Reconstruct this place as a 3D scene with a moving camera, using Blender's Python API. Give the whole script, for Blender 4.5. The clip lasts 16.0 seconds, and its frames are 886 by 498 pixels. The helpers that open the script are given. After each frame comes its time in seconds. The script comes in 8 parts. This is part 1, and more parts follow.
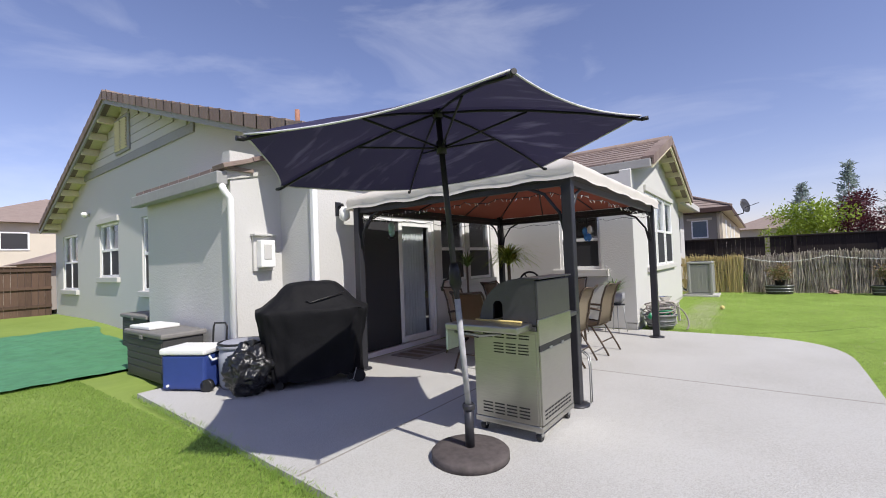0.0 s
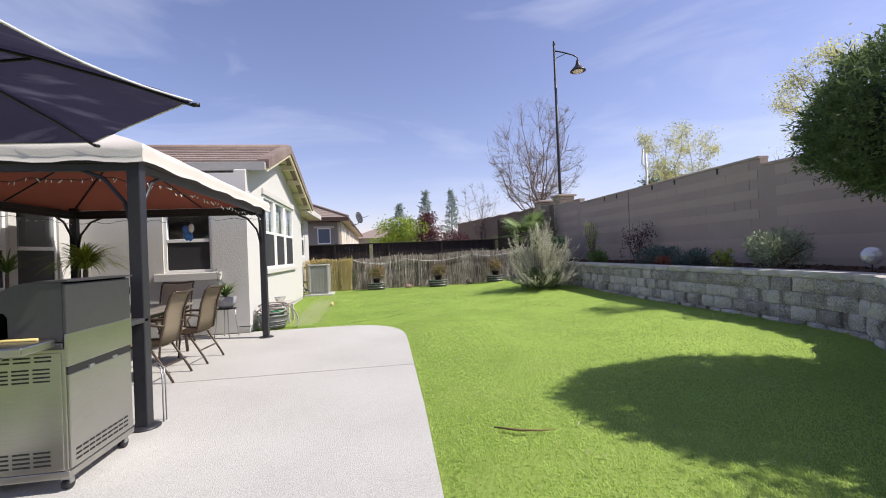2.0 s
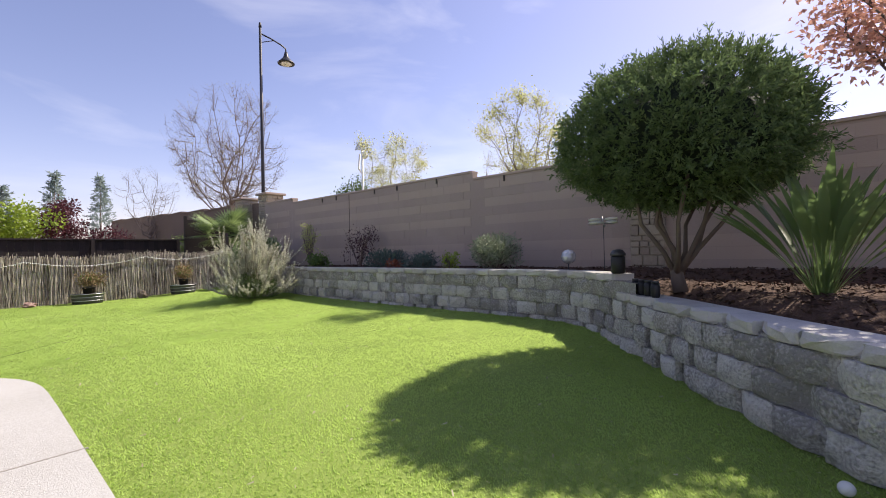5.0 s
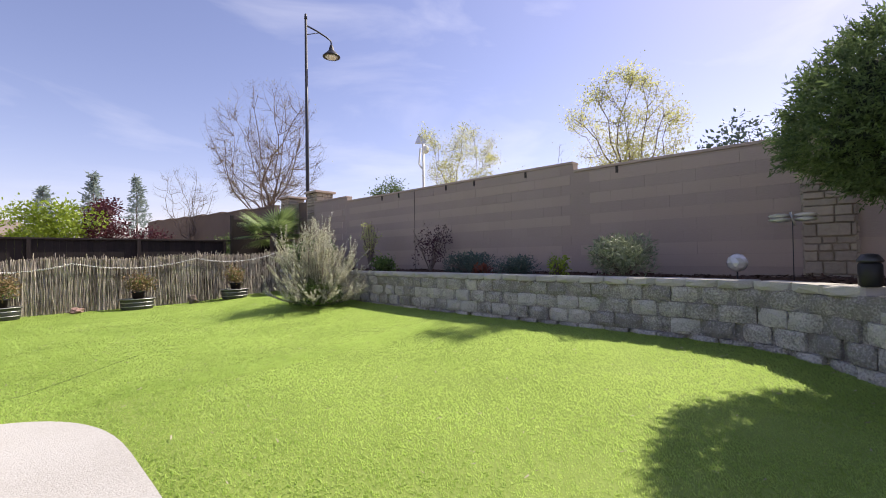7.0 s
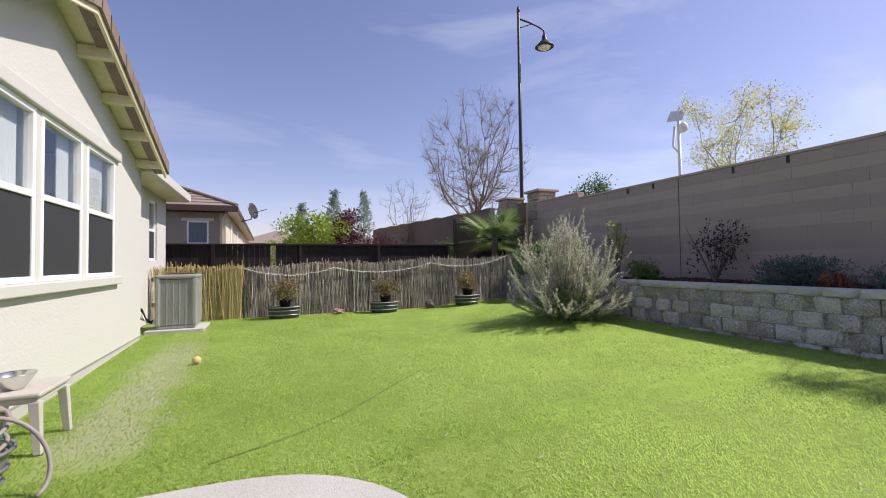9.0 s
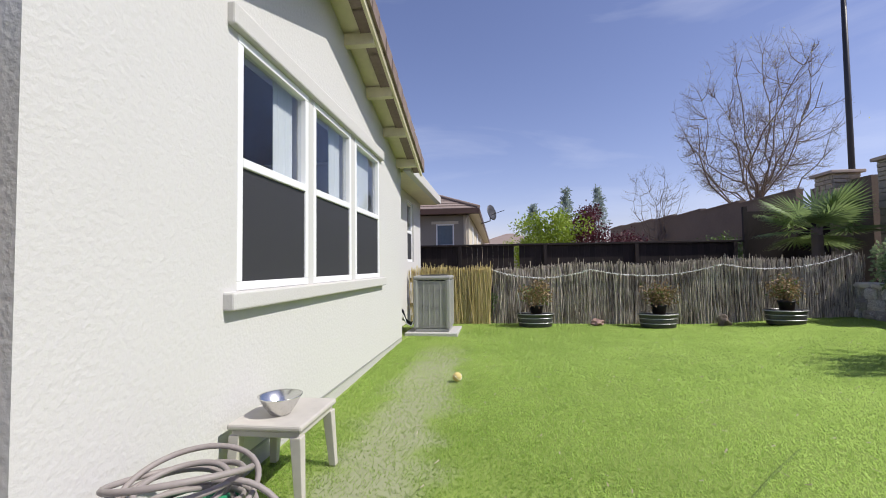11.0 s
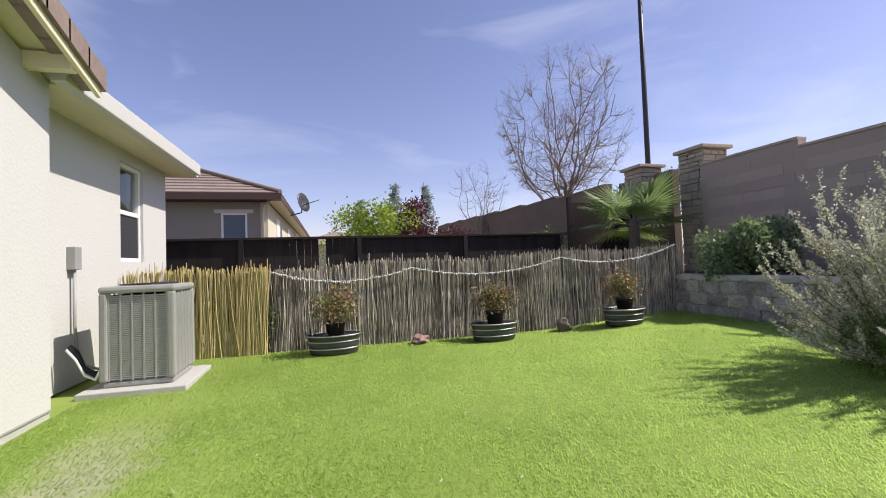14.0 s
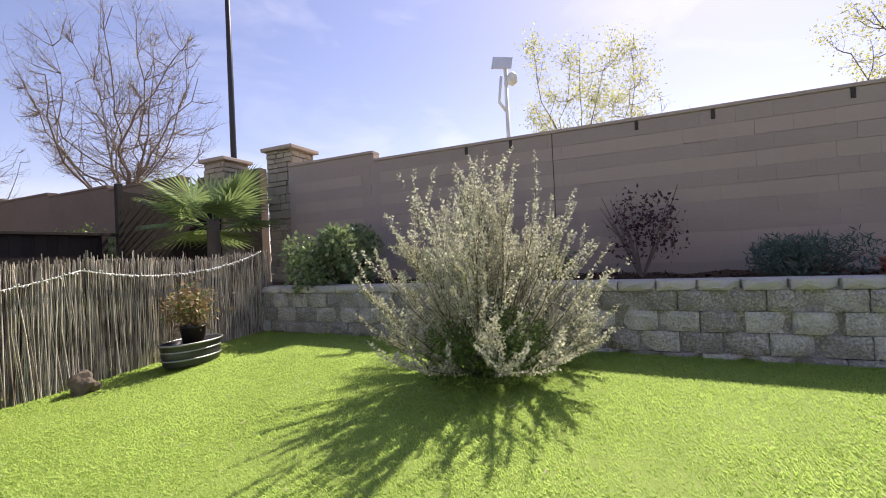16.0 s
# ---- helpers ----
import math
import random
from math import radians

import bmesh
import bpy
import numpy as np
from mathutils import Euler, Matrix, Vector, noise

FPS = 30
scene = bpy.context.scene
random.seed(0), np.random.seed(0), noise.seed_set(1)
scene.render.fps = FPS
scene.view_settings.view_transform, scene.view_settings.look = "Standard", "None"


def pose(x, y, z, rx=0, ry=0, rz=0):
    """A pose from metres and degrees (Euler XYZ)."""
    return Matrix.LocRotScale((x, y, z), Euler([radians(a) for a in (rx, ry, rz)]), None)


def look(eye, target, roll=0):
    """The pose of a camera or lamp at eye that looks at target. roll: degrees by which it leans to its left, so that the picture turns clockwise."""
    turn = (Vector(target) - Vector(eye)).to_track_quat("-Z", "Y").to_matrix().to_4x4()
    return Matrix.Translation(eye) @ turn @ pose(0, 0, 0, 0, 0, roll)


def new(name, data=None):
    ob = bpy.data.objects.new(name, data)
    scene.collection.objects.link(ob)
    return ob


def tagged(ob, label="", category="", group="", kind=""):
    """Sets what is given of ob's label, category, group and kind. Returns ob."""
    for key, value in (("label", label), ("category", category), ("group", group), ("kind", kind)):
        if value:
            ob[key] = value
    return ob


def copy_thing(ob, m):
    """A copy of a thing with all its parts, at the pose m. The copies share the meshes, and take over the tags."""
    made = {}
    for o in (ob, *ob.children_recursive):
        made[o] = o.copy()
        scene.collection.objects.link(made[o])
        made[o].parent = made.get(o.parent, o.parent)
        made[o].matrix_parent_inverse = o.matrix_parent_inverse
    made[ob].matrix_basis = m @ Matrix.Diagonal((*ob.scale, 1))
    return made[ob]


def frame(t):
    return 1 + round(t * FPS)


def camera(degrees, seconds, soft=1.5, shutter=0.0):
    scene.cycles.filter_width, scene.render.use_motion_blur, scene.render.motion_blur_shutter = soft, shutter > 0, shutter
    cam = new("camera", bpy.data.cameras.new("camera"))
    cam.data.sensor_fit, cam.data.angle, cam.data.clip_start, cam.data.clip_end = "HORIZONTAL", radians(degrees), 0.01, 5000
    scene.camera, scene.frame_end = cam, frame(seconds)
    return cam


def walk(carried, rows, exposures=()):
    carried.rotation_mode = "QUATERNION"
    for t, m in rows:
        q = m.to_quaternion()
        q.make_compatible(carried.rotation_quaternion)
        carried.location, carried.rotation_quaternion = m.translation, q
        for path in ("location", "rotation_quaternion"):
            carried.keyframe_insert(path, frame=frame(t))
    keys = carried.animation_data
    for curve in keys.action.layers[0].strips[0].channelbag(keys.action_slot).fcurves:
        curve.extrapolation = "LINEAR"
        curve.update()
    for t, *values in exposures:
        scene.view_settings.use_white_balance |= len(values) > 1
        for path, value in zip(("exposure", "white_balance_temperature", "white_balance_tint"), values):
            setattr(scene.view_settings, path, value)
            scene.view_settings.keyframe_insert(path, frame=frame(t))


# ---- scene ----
cam = camera(91.9, 16.0, soft=1.0)
PATH = [
    (0, (-0.579, 1.559, 1.447), (-1.769, 3.165, 1.502), -2.2),
    (0.5, (-0.48, 1.583, 1.444), (-1.353, 3.381, 1.493), -2.4),
    (1, (-0.369, 1.609, 1.42), (-0.877, 3.543, 1.458), -2.5),
    (1.5, (-0.209, 1.676, 1.387), (-0.316, 3.673, 1.416), -2.4),
    (2, (-0.111, 1.748, 1.362), (0.192, 3.725, 1.377), -2.3),
    (2.5, (-0.06, 1.835, 1.349), (0.619, 3.717, 1.358), -2.0),
    (3, (-0.071, 2.034, 1.317), (0.93, 3.765, 1.324), -1.6),
    (3.5, (-0.064, 2.342, 1.27), (1.166, 3.92, 1.274), -1.3),
    (3.7, (-0.083, 2.478, 1.257), (1.211, 4.003, 1.26), -1.5),
    (5.8, (-0.336, 4.211, 1.211), (1.205, 5.487, 1.231), -0.9),
    (6, (-0.323, 4.421, 1.233), (1.216, 5.699, 1.252), -0.9),
    (6.5, (-0.352, 4.91, 1.258), (1.16, 6.218, 1.281), -0.9),
    (7, (-0.313, 5.422, 1.242), (1.141, 6.795, 1.272), -0.9),
    (7.5, (-0.34, 5.923, 1.254), (1.015, 7.394, 1.292), -0.9),
    (8, (-0.363, 6.402, 1.282), (0.838, 8.001, 1.324), -1.1),
    (8.5, (-0.407, 6.925, 1.285), (0.596, 8.655, 1.335), -1.0),
    (9, (-0.551, 7.407, 1.291), (0.209, 9.256, 1.35), -0.8),
    (9.5, (-0.643, 7.854, 1.269), (-0.168, 9.796, 1.335), -0.8),
    (10, (-0.818, 8.308, 1.247), (-0.632, 10.298, 1.321), -0.6),
    (10.2, (-0.883, 8.429, 1.255), (-0.817, 10.426, 1.334), -0.6),
    (12.3, (-0.944, 10.096, 1.304), (-1.305, 12.062, 1.383), -0.8),
    (12.5, (-0.892, 10.271, 1.284), (-1.191, 12.247, 1.363), -0.9),
    (13, (-0.767, 10.67, 1.299), (-0.852, 12.667, 1.377), -1.3),
    (13.5, (-0.522, 11.138, 1.233), (-0.325, 13.127, 1.305), -1.6),
    (13.8, (-0.35, 11.448, 1.254), (0.037, 13.409, 1.309), -1.8),
    (14, (-0.227, 11.629, 1.238), (0.284, 13.562, 1.304), -2.0),
    (14.5, (0.088, 12.041, 1.234), (0.943, 13.849, 1.291), -2.2),
    (15, (0.402, 12.401, 1.26), (1.611, 13.993, 1.309), -2.5),
    (15.5, (0.682, 12.682, 1.266), (2.229, 13.948, 1.302), -2.8),
    (16, (0.98, 12.875, 1.261), (2.807, 13.689, 1.286), -2.7),
]
walk(cam, [(t, look(eye, target, roll)) for t, eye, target, roll in PATH], [
    (0, 0.06, 6350, 11), (1.5, 0.18, 6500, 11), (3.5, 0.45, 6900, 13), (7, 0.4, 7000, 14), (9, 0.14, 6700, 12), (10, 0.1, 6500, 10),
    (12.5, -0.12, 6250, 12), (13.5, 0.1, 6400, 11), (14.5, 0.32, 6900, 12), (16, 0.5, 7100, 13)])
# ---- light ----
SUN_AZ, SUN_EL = Vector((0.975, -0.223, 0)), 48.0
world = bpy.data.worlds.new("sky")
scene.world = world
world.use_nodes = True
wn, wl = world.node_tree.nodes, world.node_tree.links
sky = wn.new("ShaderNodeTexSky")
sky.sky_type, sky.sun_disc = "NISHITA", False
sky.sun_elevation = radians(SUN_EL)
sky.sun_rotation = math.atan2(SUN_AZ.x, SUN_AZ.y)
sky.air_density, sky.dust_density, sky.ozone_density = 1.0, 0.5, 2.0
bg = wn["Background"]
bg.inputs["Strength"].default_value = 0.125
# thin cirrus drawn over the sky
tc = wn.new("ShaderNodeTexCoord")
mp = wn.new("ShaderNodeMapping")
mp.inputs["Scale"].default_value = (1.0, 2.2, 5.0)
mp.inputs["Rotation"].default_value = (0.25, 0.2, 0.5)
ns = wn.new("ShaderNodeTexNoise")
ns.inputs["Scale"].default_value, ns.inputs["Detail"].default_value, ns.inputs["Roughness"].default_value = 1.5, 7.0, 0.55
ns.inputs["Distortion"].default_value = 0.6
rp = wn.new("ShaderNodeValToRGB")
rp.color_ramp.elements[0].position, rp.color_ramp.elements[1].position = 0.5, 0.85
rp.color_ramp.elements[1].color = (0.3, 0.3, 0.3, 1)
mx = wn.new("ShaderNodeMix")
mx.data_type = "RGBA"
mx.inputs[7].default_value = (8.5, 8.6, 9.3, 1)
tint = wn.new("ShaderNodeMix")
tint.data_type, tint.blend_type = "RGBA", "MULTIPLY"
tint.inputs[0].default_value = 1.0
tint.inputs[7].default_value = (1.22, 1.0, 1.13, 1)
wl.new(tc.outputs["Generated"], mp.inputs["Vector"])
wl.new(mp.outputs["Vector"], ns.inputs["Vector"])
wl.new(ns.outputs["Fac"], rp.inputs["Fac"])
wl.new(rp.outputs["Color"], mx.inputs[0])
wl.new(sky.outputs["Color"], tint.inputs[6])
wl.new(tint.outputs[2], mx.inputs[6])
wl.new(mx.outputs[2], bg.inputs["Color"])

sun_data = bpy.data.lights.new("sun", "SUN")
sun_data.energy, sun_data.angle, sun_data.color = 5.0, radians(0.6), (1.0, 0.95, 0.86)
sun = new("sun", sun_data)
sun_way = SUN_AZ.normalized() * math.cos(radians(SUN_EL)) + Vector((0, 0, math.sin(radians(SUN_EL))))
sun.matrix_world = look(sun_way * 40, (0, 0, 0))


# ---- materials ----
def material(name, colour, rough=0.7, metal=0.0, grain=30.0, vary=0.12, bump=0.15, dist=0.01, stain=1.2, stain_amt=0.12,
             spec=0.4, stretch=(1, 1, 1), rand=0.0, trans=0.0, island=0.0, colour2=None):
    m = bpy.data.materials.new(name)
    m.use_nodes = True
    n, l = m.node_tree.nodes, m.node_tree.links
    b = n["Principled BSDF"]
    b.inputs["Roughness"].default_value, b.inputs["Metallic"].default_value = rough, metal
    b.inputs["Specular IOR Level"].default_value = spec
    co = n.new("ShaderNodeTexCoord")
    geo = n.new("ShaderNodeNewGeometry")
    mp = n.new("ShaderNodeMapping")
    mp.inputs["Scale"].default_value = stretch
    l.new(geo.outputs["Position"], mp.inputs["Vector"])
    a, c = n.new("ShaderNodeTexNoise"), n.new("ShaderNodeTexNoise")
    a.inputs["Scale"].default_value, a.inputs["Detail"].default_value = grain, 5.0
    c.inputs["Scale"].default_value, c.inputs["Detail"].default_value = stain, 4.0
    l.new(mp.outputs["Vector"], a.inputs["Vector"])
    l.new(geo.outputs["Position"], c.inputs["Vector"])
    d = colour2 or tuple(x * 0.45 for x in colour)
    m1 = n.new("ShaderNodeMix")
    m1.data_type = "RGBA"
    m1.inputs[6].default_value, m1.inputs[7].default_value = (*colour, 1), (*d, 1)

    def math_node(op, x, y):
        k = n.new("ShaderNodeMath")
        k.operation, k.use_clamp = op, False
        for i, v in enumerate((x, y)):
            if isinstance(v, (int, float)):
                k.inputs[i].default_value = v
            else:
                l.new(v, k.inputs[i])
        return k.outputs[0]
    f = math_node("MULTIPLY", math_node("SUBTRACT", a.outputs["Fac"], 0.42), vary * 5)
    g = math_node("MULTIPLY", math_node("SUBTRACT", c.outputs["Fac"], 0.42), stain_amt * 5)
    f = math_node("ADD", f, g)
    if rand:
        oi = n.new("ShaderNodeObjectInfo")
        f = math_node("ADD", f, math_node("MULTIPLY", math_node("SUBTRACT", oi.outputs["Random"], 0.3), rand))
    if island:
        f = math_node("ADD", f, math_node("MULTIPLY", math_node("SUBTRACT", geo.outputs["Random Per Island"], 0.3), island))
    cl = n.new("ShaderNodeClamp")
    l.new(f, cl.inputs[0])
    l.new(cl.outputs[0], m1.inputs[0])
    l.new(m1.outputs[2], b.inputs["Base Color"])
    if bump:
        bp = n.new("ShaderNodeBump")
        bp.inputs["Strength"].default_value, bp.inputs["Distance"].default_value = bump, dist
        l.new(a.outputs["Fac"], bp.inputs["Height"])
        l.new(bp.outputs["Normal"], b.inputs["Normal"])
    if trans:
        out = n["Material Output"]
        tr, ms = n.new("ShaderNodeBsdfTranslucent"), n.new("ShaderNodeMixShader")
        ms.inputs[0].default_value = trans
        l.new(m1.outputs[2], tr.inputs["Color"])
        l.new(b.outputs[0], ms.inputs[1])
        l.new(tr.outputs[0], ms.inputs[2])
        l.new(ms.outputs[0], out.inputs["Surface"])
    return m


def glass_material(name, colour, rough=0.02, alpha=0.35):
    m = bpy.data.materials.new(name)
    m.use_nodes = True
    n, l = m.node_tree.nodes, m.node_tree.links
    n.remove(n["Principled BSDF"])
    tr, gl, fr, ms = n.new("ShaderNodeBsdfTransparent"), n.new("ShaderNodeBsdfGlossy"), n.new("ShaderNodeLayerWeight"), n.new("ShaderNodeMixShader")
    fr.inputs["Blend"].default_value = 0.5
    pw = n.new("ShaderNodeMath")
    pw.operation = "POWER"
    pw.inputs[1].default_value = 4.0
    l.new(fr.outputs["Facing"], pw.inputs[0])
    tr.inputs["Color"].default_value = (*colour, 1)
    gl.inputs["Roughness"].default_value = rough
    k = n.new("ShaderNodeMath")
    k.operation, k.use_clamp = "MULTIPLY_ADD", True
    k.inputs[1].default_value = 0.6
    k.inputs[2].default_value = 0.035
    l.new(pw.outputs[0], k.inputs[0])
    l.new(k.outputs[0], ms.inputs[0])
    l.new(tr.outputs[0], ms.inputs[1])
    l.new(gl.outputs[0], ms.inputs[2])
    l.new(ms.outputs[0], n["Material Output"].inputs["Surface"])
    return m


STUCCO = material("stucco", (0.558, 0.55, 0.532), 0.9, grain=34, vary=0.05, bump=0.4, dist=0.012, stain=0.9, stain_amt=0.05, colour2=(0.455, 0.445, 0.42))
TRIM = material("stucco_trim", (0.53, 0.52, 0.50), 0.85, grain=60, vary=0.05, bump=0.4, dist=0.006, stain_amt=0.08, colour2=(0.5, 0.47, 0.4))
VINYL = material("white_vinyl", (0.82, 0.82, 0.82), 0.35, grain=8, vary=0.03, bump=0.02, stain_amt=0.04)
FASCIA = material("fascia_paint", (0.33, 0.33, 0.32), 0.6, grain=14, vary=0.08, bump=0.1, stain_amt=0.1)
SOFFIT = material("soffit_paint", (0.66, 0.60, 0.42), 0.7, grain=14, vary=0.08, bump=0.1)
TILE = material("roof_tile", (0.29, 0.23, 0.20), 0.85, grain=25, vary=0.15, bump=0.3, stain=3, stain_amt=0.15, rand=0.5, island=0.6, colour2=(0.17, 0.12, 0.105))
CONCRETE = material("exposed_aggregate", (0.50, 0.495, 0.475), 0.9, grain=110, vary=0.55, bump=0.9, dist=0.006, stain=0.9, stain_amt=0.2, colour2=(0.35, 0.335, 0.31))
BLOCK = material("split_block", (0.62, 0.60, 0.56), 0.95, grain=46, vary=0.5, bump=1.0, dist=0.03, stain=5, stain_amt=0.3, rand=1.0, colour2=(0.29, 0.275, 0.255))
BLOCKCAP = material("block_cap", (0.55, 0.53, 0.49), 0.95, grain=70, vary=0.12, bump=0.6, dist=0.01, stain=4, stain_amt=0.12, rand=0.4)
WALLBLOCK = material("sound_wall_block", (0.39, 0.32, 0.28), 0.92, grain=22, vary=0.08, bump=0.35, dist=0.01, stain=0.8, stain_amt=0.1, rand=0.15, island=0.15, stretch=(1, 1, 3), colour2=(0.27, 0.21, 0.18))
WALLBAND = material("sound_wall_band", (0.43, 0.35, 0.30), 0.92, grain=22, vary=0.08, bump=0.3, rand=0.15, island=0.15, stretch=(1, 1, 3), colour2=(0.37, 0.29, 0.24))
STONE = material("stacked_stone", (0.42, 0.36, 0.28), 0.9, grain=18, vary=0.18, bump=0.6, dist=0.02, rand=0.7, colour2=(0.26, 0.22, 0.18))
TURF = material("artificial_turf", (0.225, 0.30, 0.07), 0.75, grain=7, vary=0.16, bump=0.0, stain=0.55, stain_amt=0.24, stretch=(2.2, 0.7, 1), spec=0.2, colour2=(0.14, 0.21, 0.03))
BLADE = material("turf_blade", (0.49, 0.64, 0.19), 0.55, grain=7, vary=0.2, bump=0, stain=0.8, stain_amt=0.28, spec=0.3, island=0.36, trans=0.82, colour2=(0.28, 0.40, 0.10))
TARP = material("green_tarp", (0.085, 0.25, 0.12), 0.6, grain=6, vary=0.25, bump=0.6, dist=0.03, stain_amt=0.1)
MULCH = material("bark_mulch", (0.115, 0.065, 0.042), 0.95, grain=45, vary=0.2, bump=0.9, dist=0.03, stain=3, stain_amt=0.12, island=0.8, colour2=(0.035, 0.022, 0.016))
SOIL = material("dry_ground", (0.26, 0.22, 0.14), 0.95, grain=5, vary=0.15, bump=0.5, dist=0.05, stain=0.1, stain_amt=0.2)
REED = material("reed", (0.72, 0.64, 0.54), 0.85, grain=8, vary=0.35, bump=0.2, stretch=(4, 4, 0.6), stain=2.5, stain_amt=0.3, island=1.0, colour2=(0.14, 0.11, 0.09))
REEDNEW = material("new_reed", (0.78, 0.66, 0.32), 0.75, grain=8, vary=0.12, bump=0.15, stretch=(4, 4, 0.6), island=0.7, trans=0.25, colour2=(0.52, 0.41, 0.18))
# stain colour darkened further for the shade on the fence's near side
DARKWOOD = material("shaded_stain_fence", (0.034, 0.024, 0.022), 0.8, grain=14, vary=0.16, bump=0.3, stretch=(3, 3, 0.4), rand=0.5, island=0.6, colour2=(0.011, 0.008, 0.008))
BROWNWOOD = material("brown_fence", (0.14, 0.085, 0.06), 0.8, grain=14, vary=0.16, bump=0.3, stretch=(3, 3, 0.4), rand=0.5, island=0.6)
BLACKMETAL = material("black_metal", (0.022, 0.023, 0.028), 0.42, 0.2, grain=20, vary=0.1, bump=0.05)
DARKPOLE = material("bronze_paint", (0.040, 0.040, 0.048), 0.45, 0.3, grain=30, vary=0.12, bump=0.05)
STEEL = material("brushed_steel", (0.46, 0.45, 0.42), 0.34, 1.0, grain=30, vary=0.10, bump=0.05, stretch=(0.3, 0.3, 8), stain=2.2, stain_amt=0.12)
DARKSTEEL = material("dark_steel", (0.085, 0.085, 0.09), 0.4, 0.5, grain=30, vary=0.1, bump=0.04, stain_amt=0.12)
ZINC = material("weathered_zinc", (0.24, 0.245, 0.25), 0.6, 0.6, grain=14, vary=0.25, bump=0.08, stain=4)
GALV = material("galvanised", (0.42, 0.43, 0.43), 0.42, 0.85, grain=14, vary=0.15, bump=0.05, stain=4)
CANVAS = material("cream_canvas", (0.78, 0.74, 0.68), 0.85, grain=60, vary=0.04, bump=0.2, stain=2.2, stain_amt=0.06, trans=0.25)
REDCANVAS = material("rust_canvas_lining", (0.36, 0.12, 0.085), 0.85, grain=60, vary=0.05, bump=0.15, stain=2, stain_amt=0.08, trans=0.5)
NAVY = material("navy_canvas", (0.042, 0.036, 0.088), 0.72, grain=70, vary=0.08, bump=0.1, stain=1.6, stain_amt=0.10, trans=0.2, colour2=(0.024, 0.02, 0.048))
# pale colour that stands for sunlight on an edge
WHITEEDGE = material("sunlit_pale_edge", (0.7, 0.7, 0.72), 0.8, grain=40, vary=0.1, bump=0.1)
BLACKCOVER = material("black_cover_cloth", (0.005, 0.005, 0.0065), 0.75, spec=0.2, grain=7, vary=0.12, bump=0.35, dist=0.03, stain=3, stain_amt=0.15, colour2=(0.012, 0.012, 0.014))
SCREEN = material("insect_screen", (0.036, 0.036, 0.04), 0.6, grain=90, vary=0.1, bump=0.1, stain_amt=0.05)
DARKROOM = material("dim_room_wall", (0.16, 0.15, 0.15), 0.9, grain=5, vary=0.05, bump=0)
CURTAIN = material("pale_curtain", (0.84, 0.87, 0.84), 0.8, grain=20, vary=0.05, bump=0.1, trans=0.3)
GLASS = glass_material("window_glass", (0.92, 0.94, 0.97))
PLASTIC_DARK = material("dark_resin", (0.055, 0.053, 0.052), 0.55, grain=20, vary=0.1, bump=0.2, stretch=(1, 1, 5), stain_amt=0.1)
PLASTIC_GREY = material("grey_resin", (0.20, 0.19, 0.18), 0.6, grain=20, vary=0.1, bump=0.2, stain_amt=0.1)
COOLERBLUE = material("blue_plastic", (0.03, 0.055, 0.22), 0.45, grain=12, vary=0.08, bump=0.05)
WHITEPLASTIC = material("white_plastic", (0.80, 0.80, 0.78), 0.45, grain=12, vary=0.05, bump=0.05)
BLACKPLASTIC = material("black_plastic", (0.016, 0.016, 0.018), 0.45, grain=12, vary=0.1, bump=0.05)
BAGGREY = material("grey_fabric", (0.32, 0.33, 0.38), 0.8, grain=60, vary=0.1, bump=0.2)
BAGBLACK = material("black_bin_bag", (0.012, 0.012, 0.013), 0.28, grain=9, vary=0.1, bump=0.9, dist=0.04, spec=0.6)
SLING = material("tan_sling", (0.42, 0.35, 0.25), 0.8, grain=90, vary=0.1, bump=0.2, stain_amt=0.05)
CHAIRMETAL = material("bronze_chair", (0.085, 0.062, 0.045), 0.45, 0.4, grain=20, vary=0.1, bump=0.05)
TABLETOP = material("slate_tabletop", (0.20, 0.18, 0.16), 0.5, grain=12, vary=0.15, bump=0.1)
HOSEGREY = material("grey_hose", (0.30, 0.265, 0.25), 0.55, grain=30, vary=0.1, bump=0.1)
HOSEGREEN = material("green_hose", (0.03, 0.26, 0.12), 0.45, grain=30, vary=0.1, bump=0.05)
ACGREY = material("grey_enamel", (0.33, 0.33, 0.315), 0.5, 0.1, grain=14, vary=0.06, bump=0.05, stain_amt=0.06)
ACDARK = material("coil_dark", (0.16, 0.16, 0.16), 0.7, grain=40, vary=0.2, bump=0.2)
BARK = material("grey_bark", (0.16, 0.125, 0.10), 0.9, grain=14, vary=0.15, bump=0.6, dist=0.02, stretch=(1, 1, 0.3))
TWIG = material("bare_twig", (0.20, 0.155, 0.13), 0.85, grain=10, vary=0.15, bump=0.2)
RUST = material("rust_stone", (0.34, 0.17, 0.12), 0.9, grain=20, vary=0.2, bump=0.6, dist=0.02)
TERRA = material("grey_ceramic", (0.28, 0.28, 0.29), 0.5, grain=20, vary=0.15, bump=0.2)
YELLOW = material("tennis_yellow", (0.62, 0.50, 0.20), 0.9, grain=90, vary=0.1, bump=0.3)
PETAL = material("white_petal", (0.8, 0.8, 0.78), 0.6, grain=20, vary=0.05, bump=0.1, trans=0.25)
PLASTERHOUSE = material("neighbour_stucco", (0.30, 0.27, 0.235), 0.9, grain=40, vary=0.06, bump=0.4, stain_amt=0.06)
PLASTERLIGHT = material("neighbour_cream", (0.62, 0.56, 0.46), 0.9, grain=40, vary=0.06, bump=0.3, stain_amt=0.06)


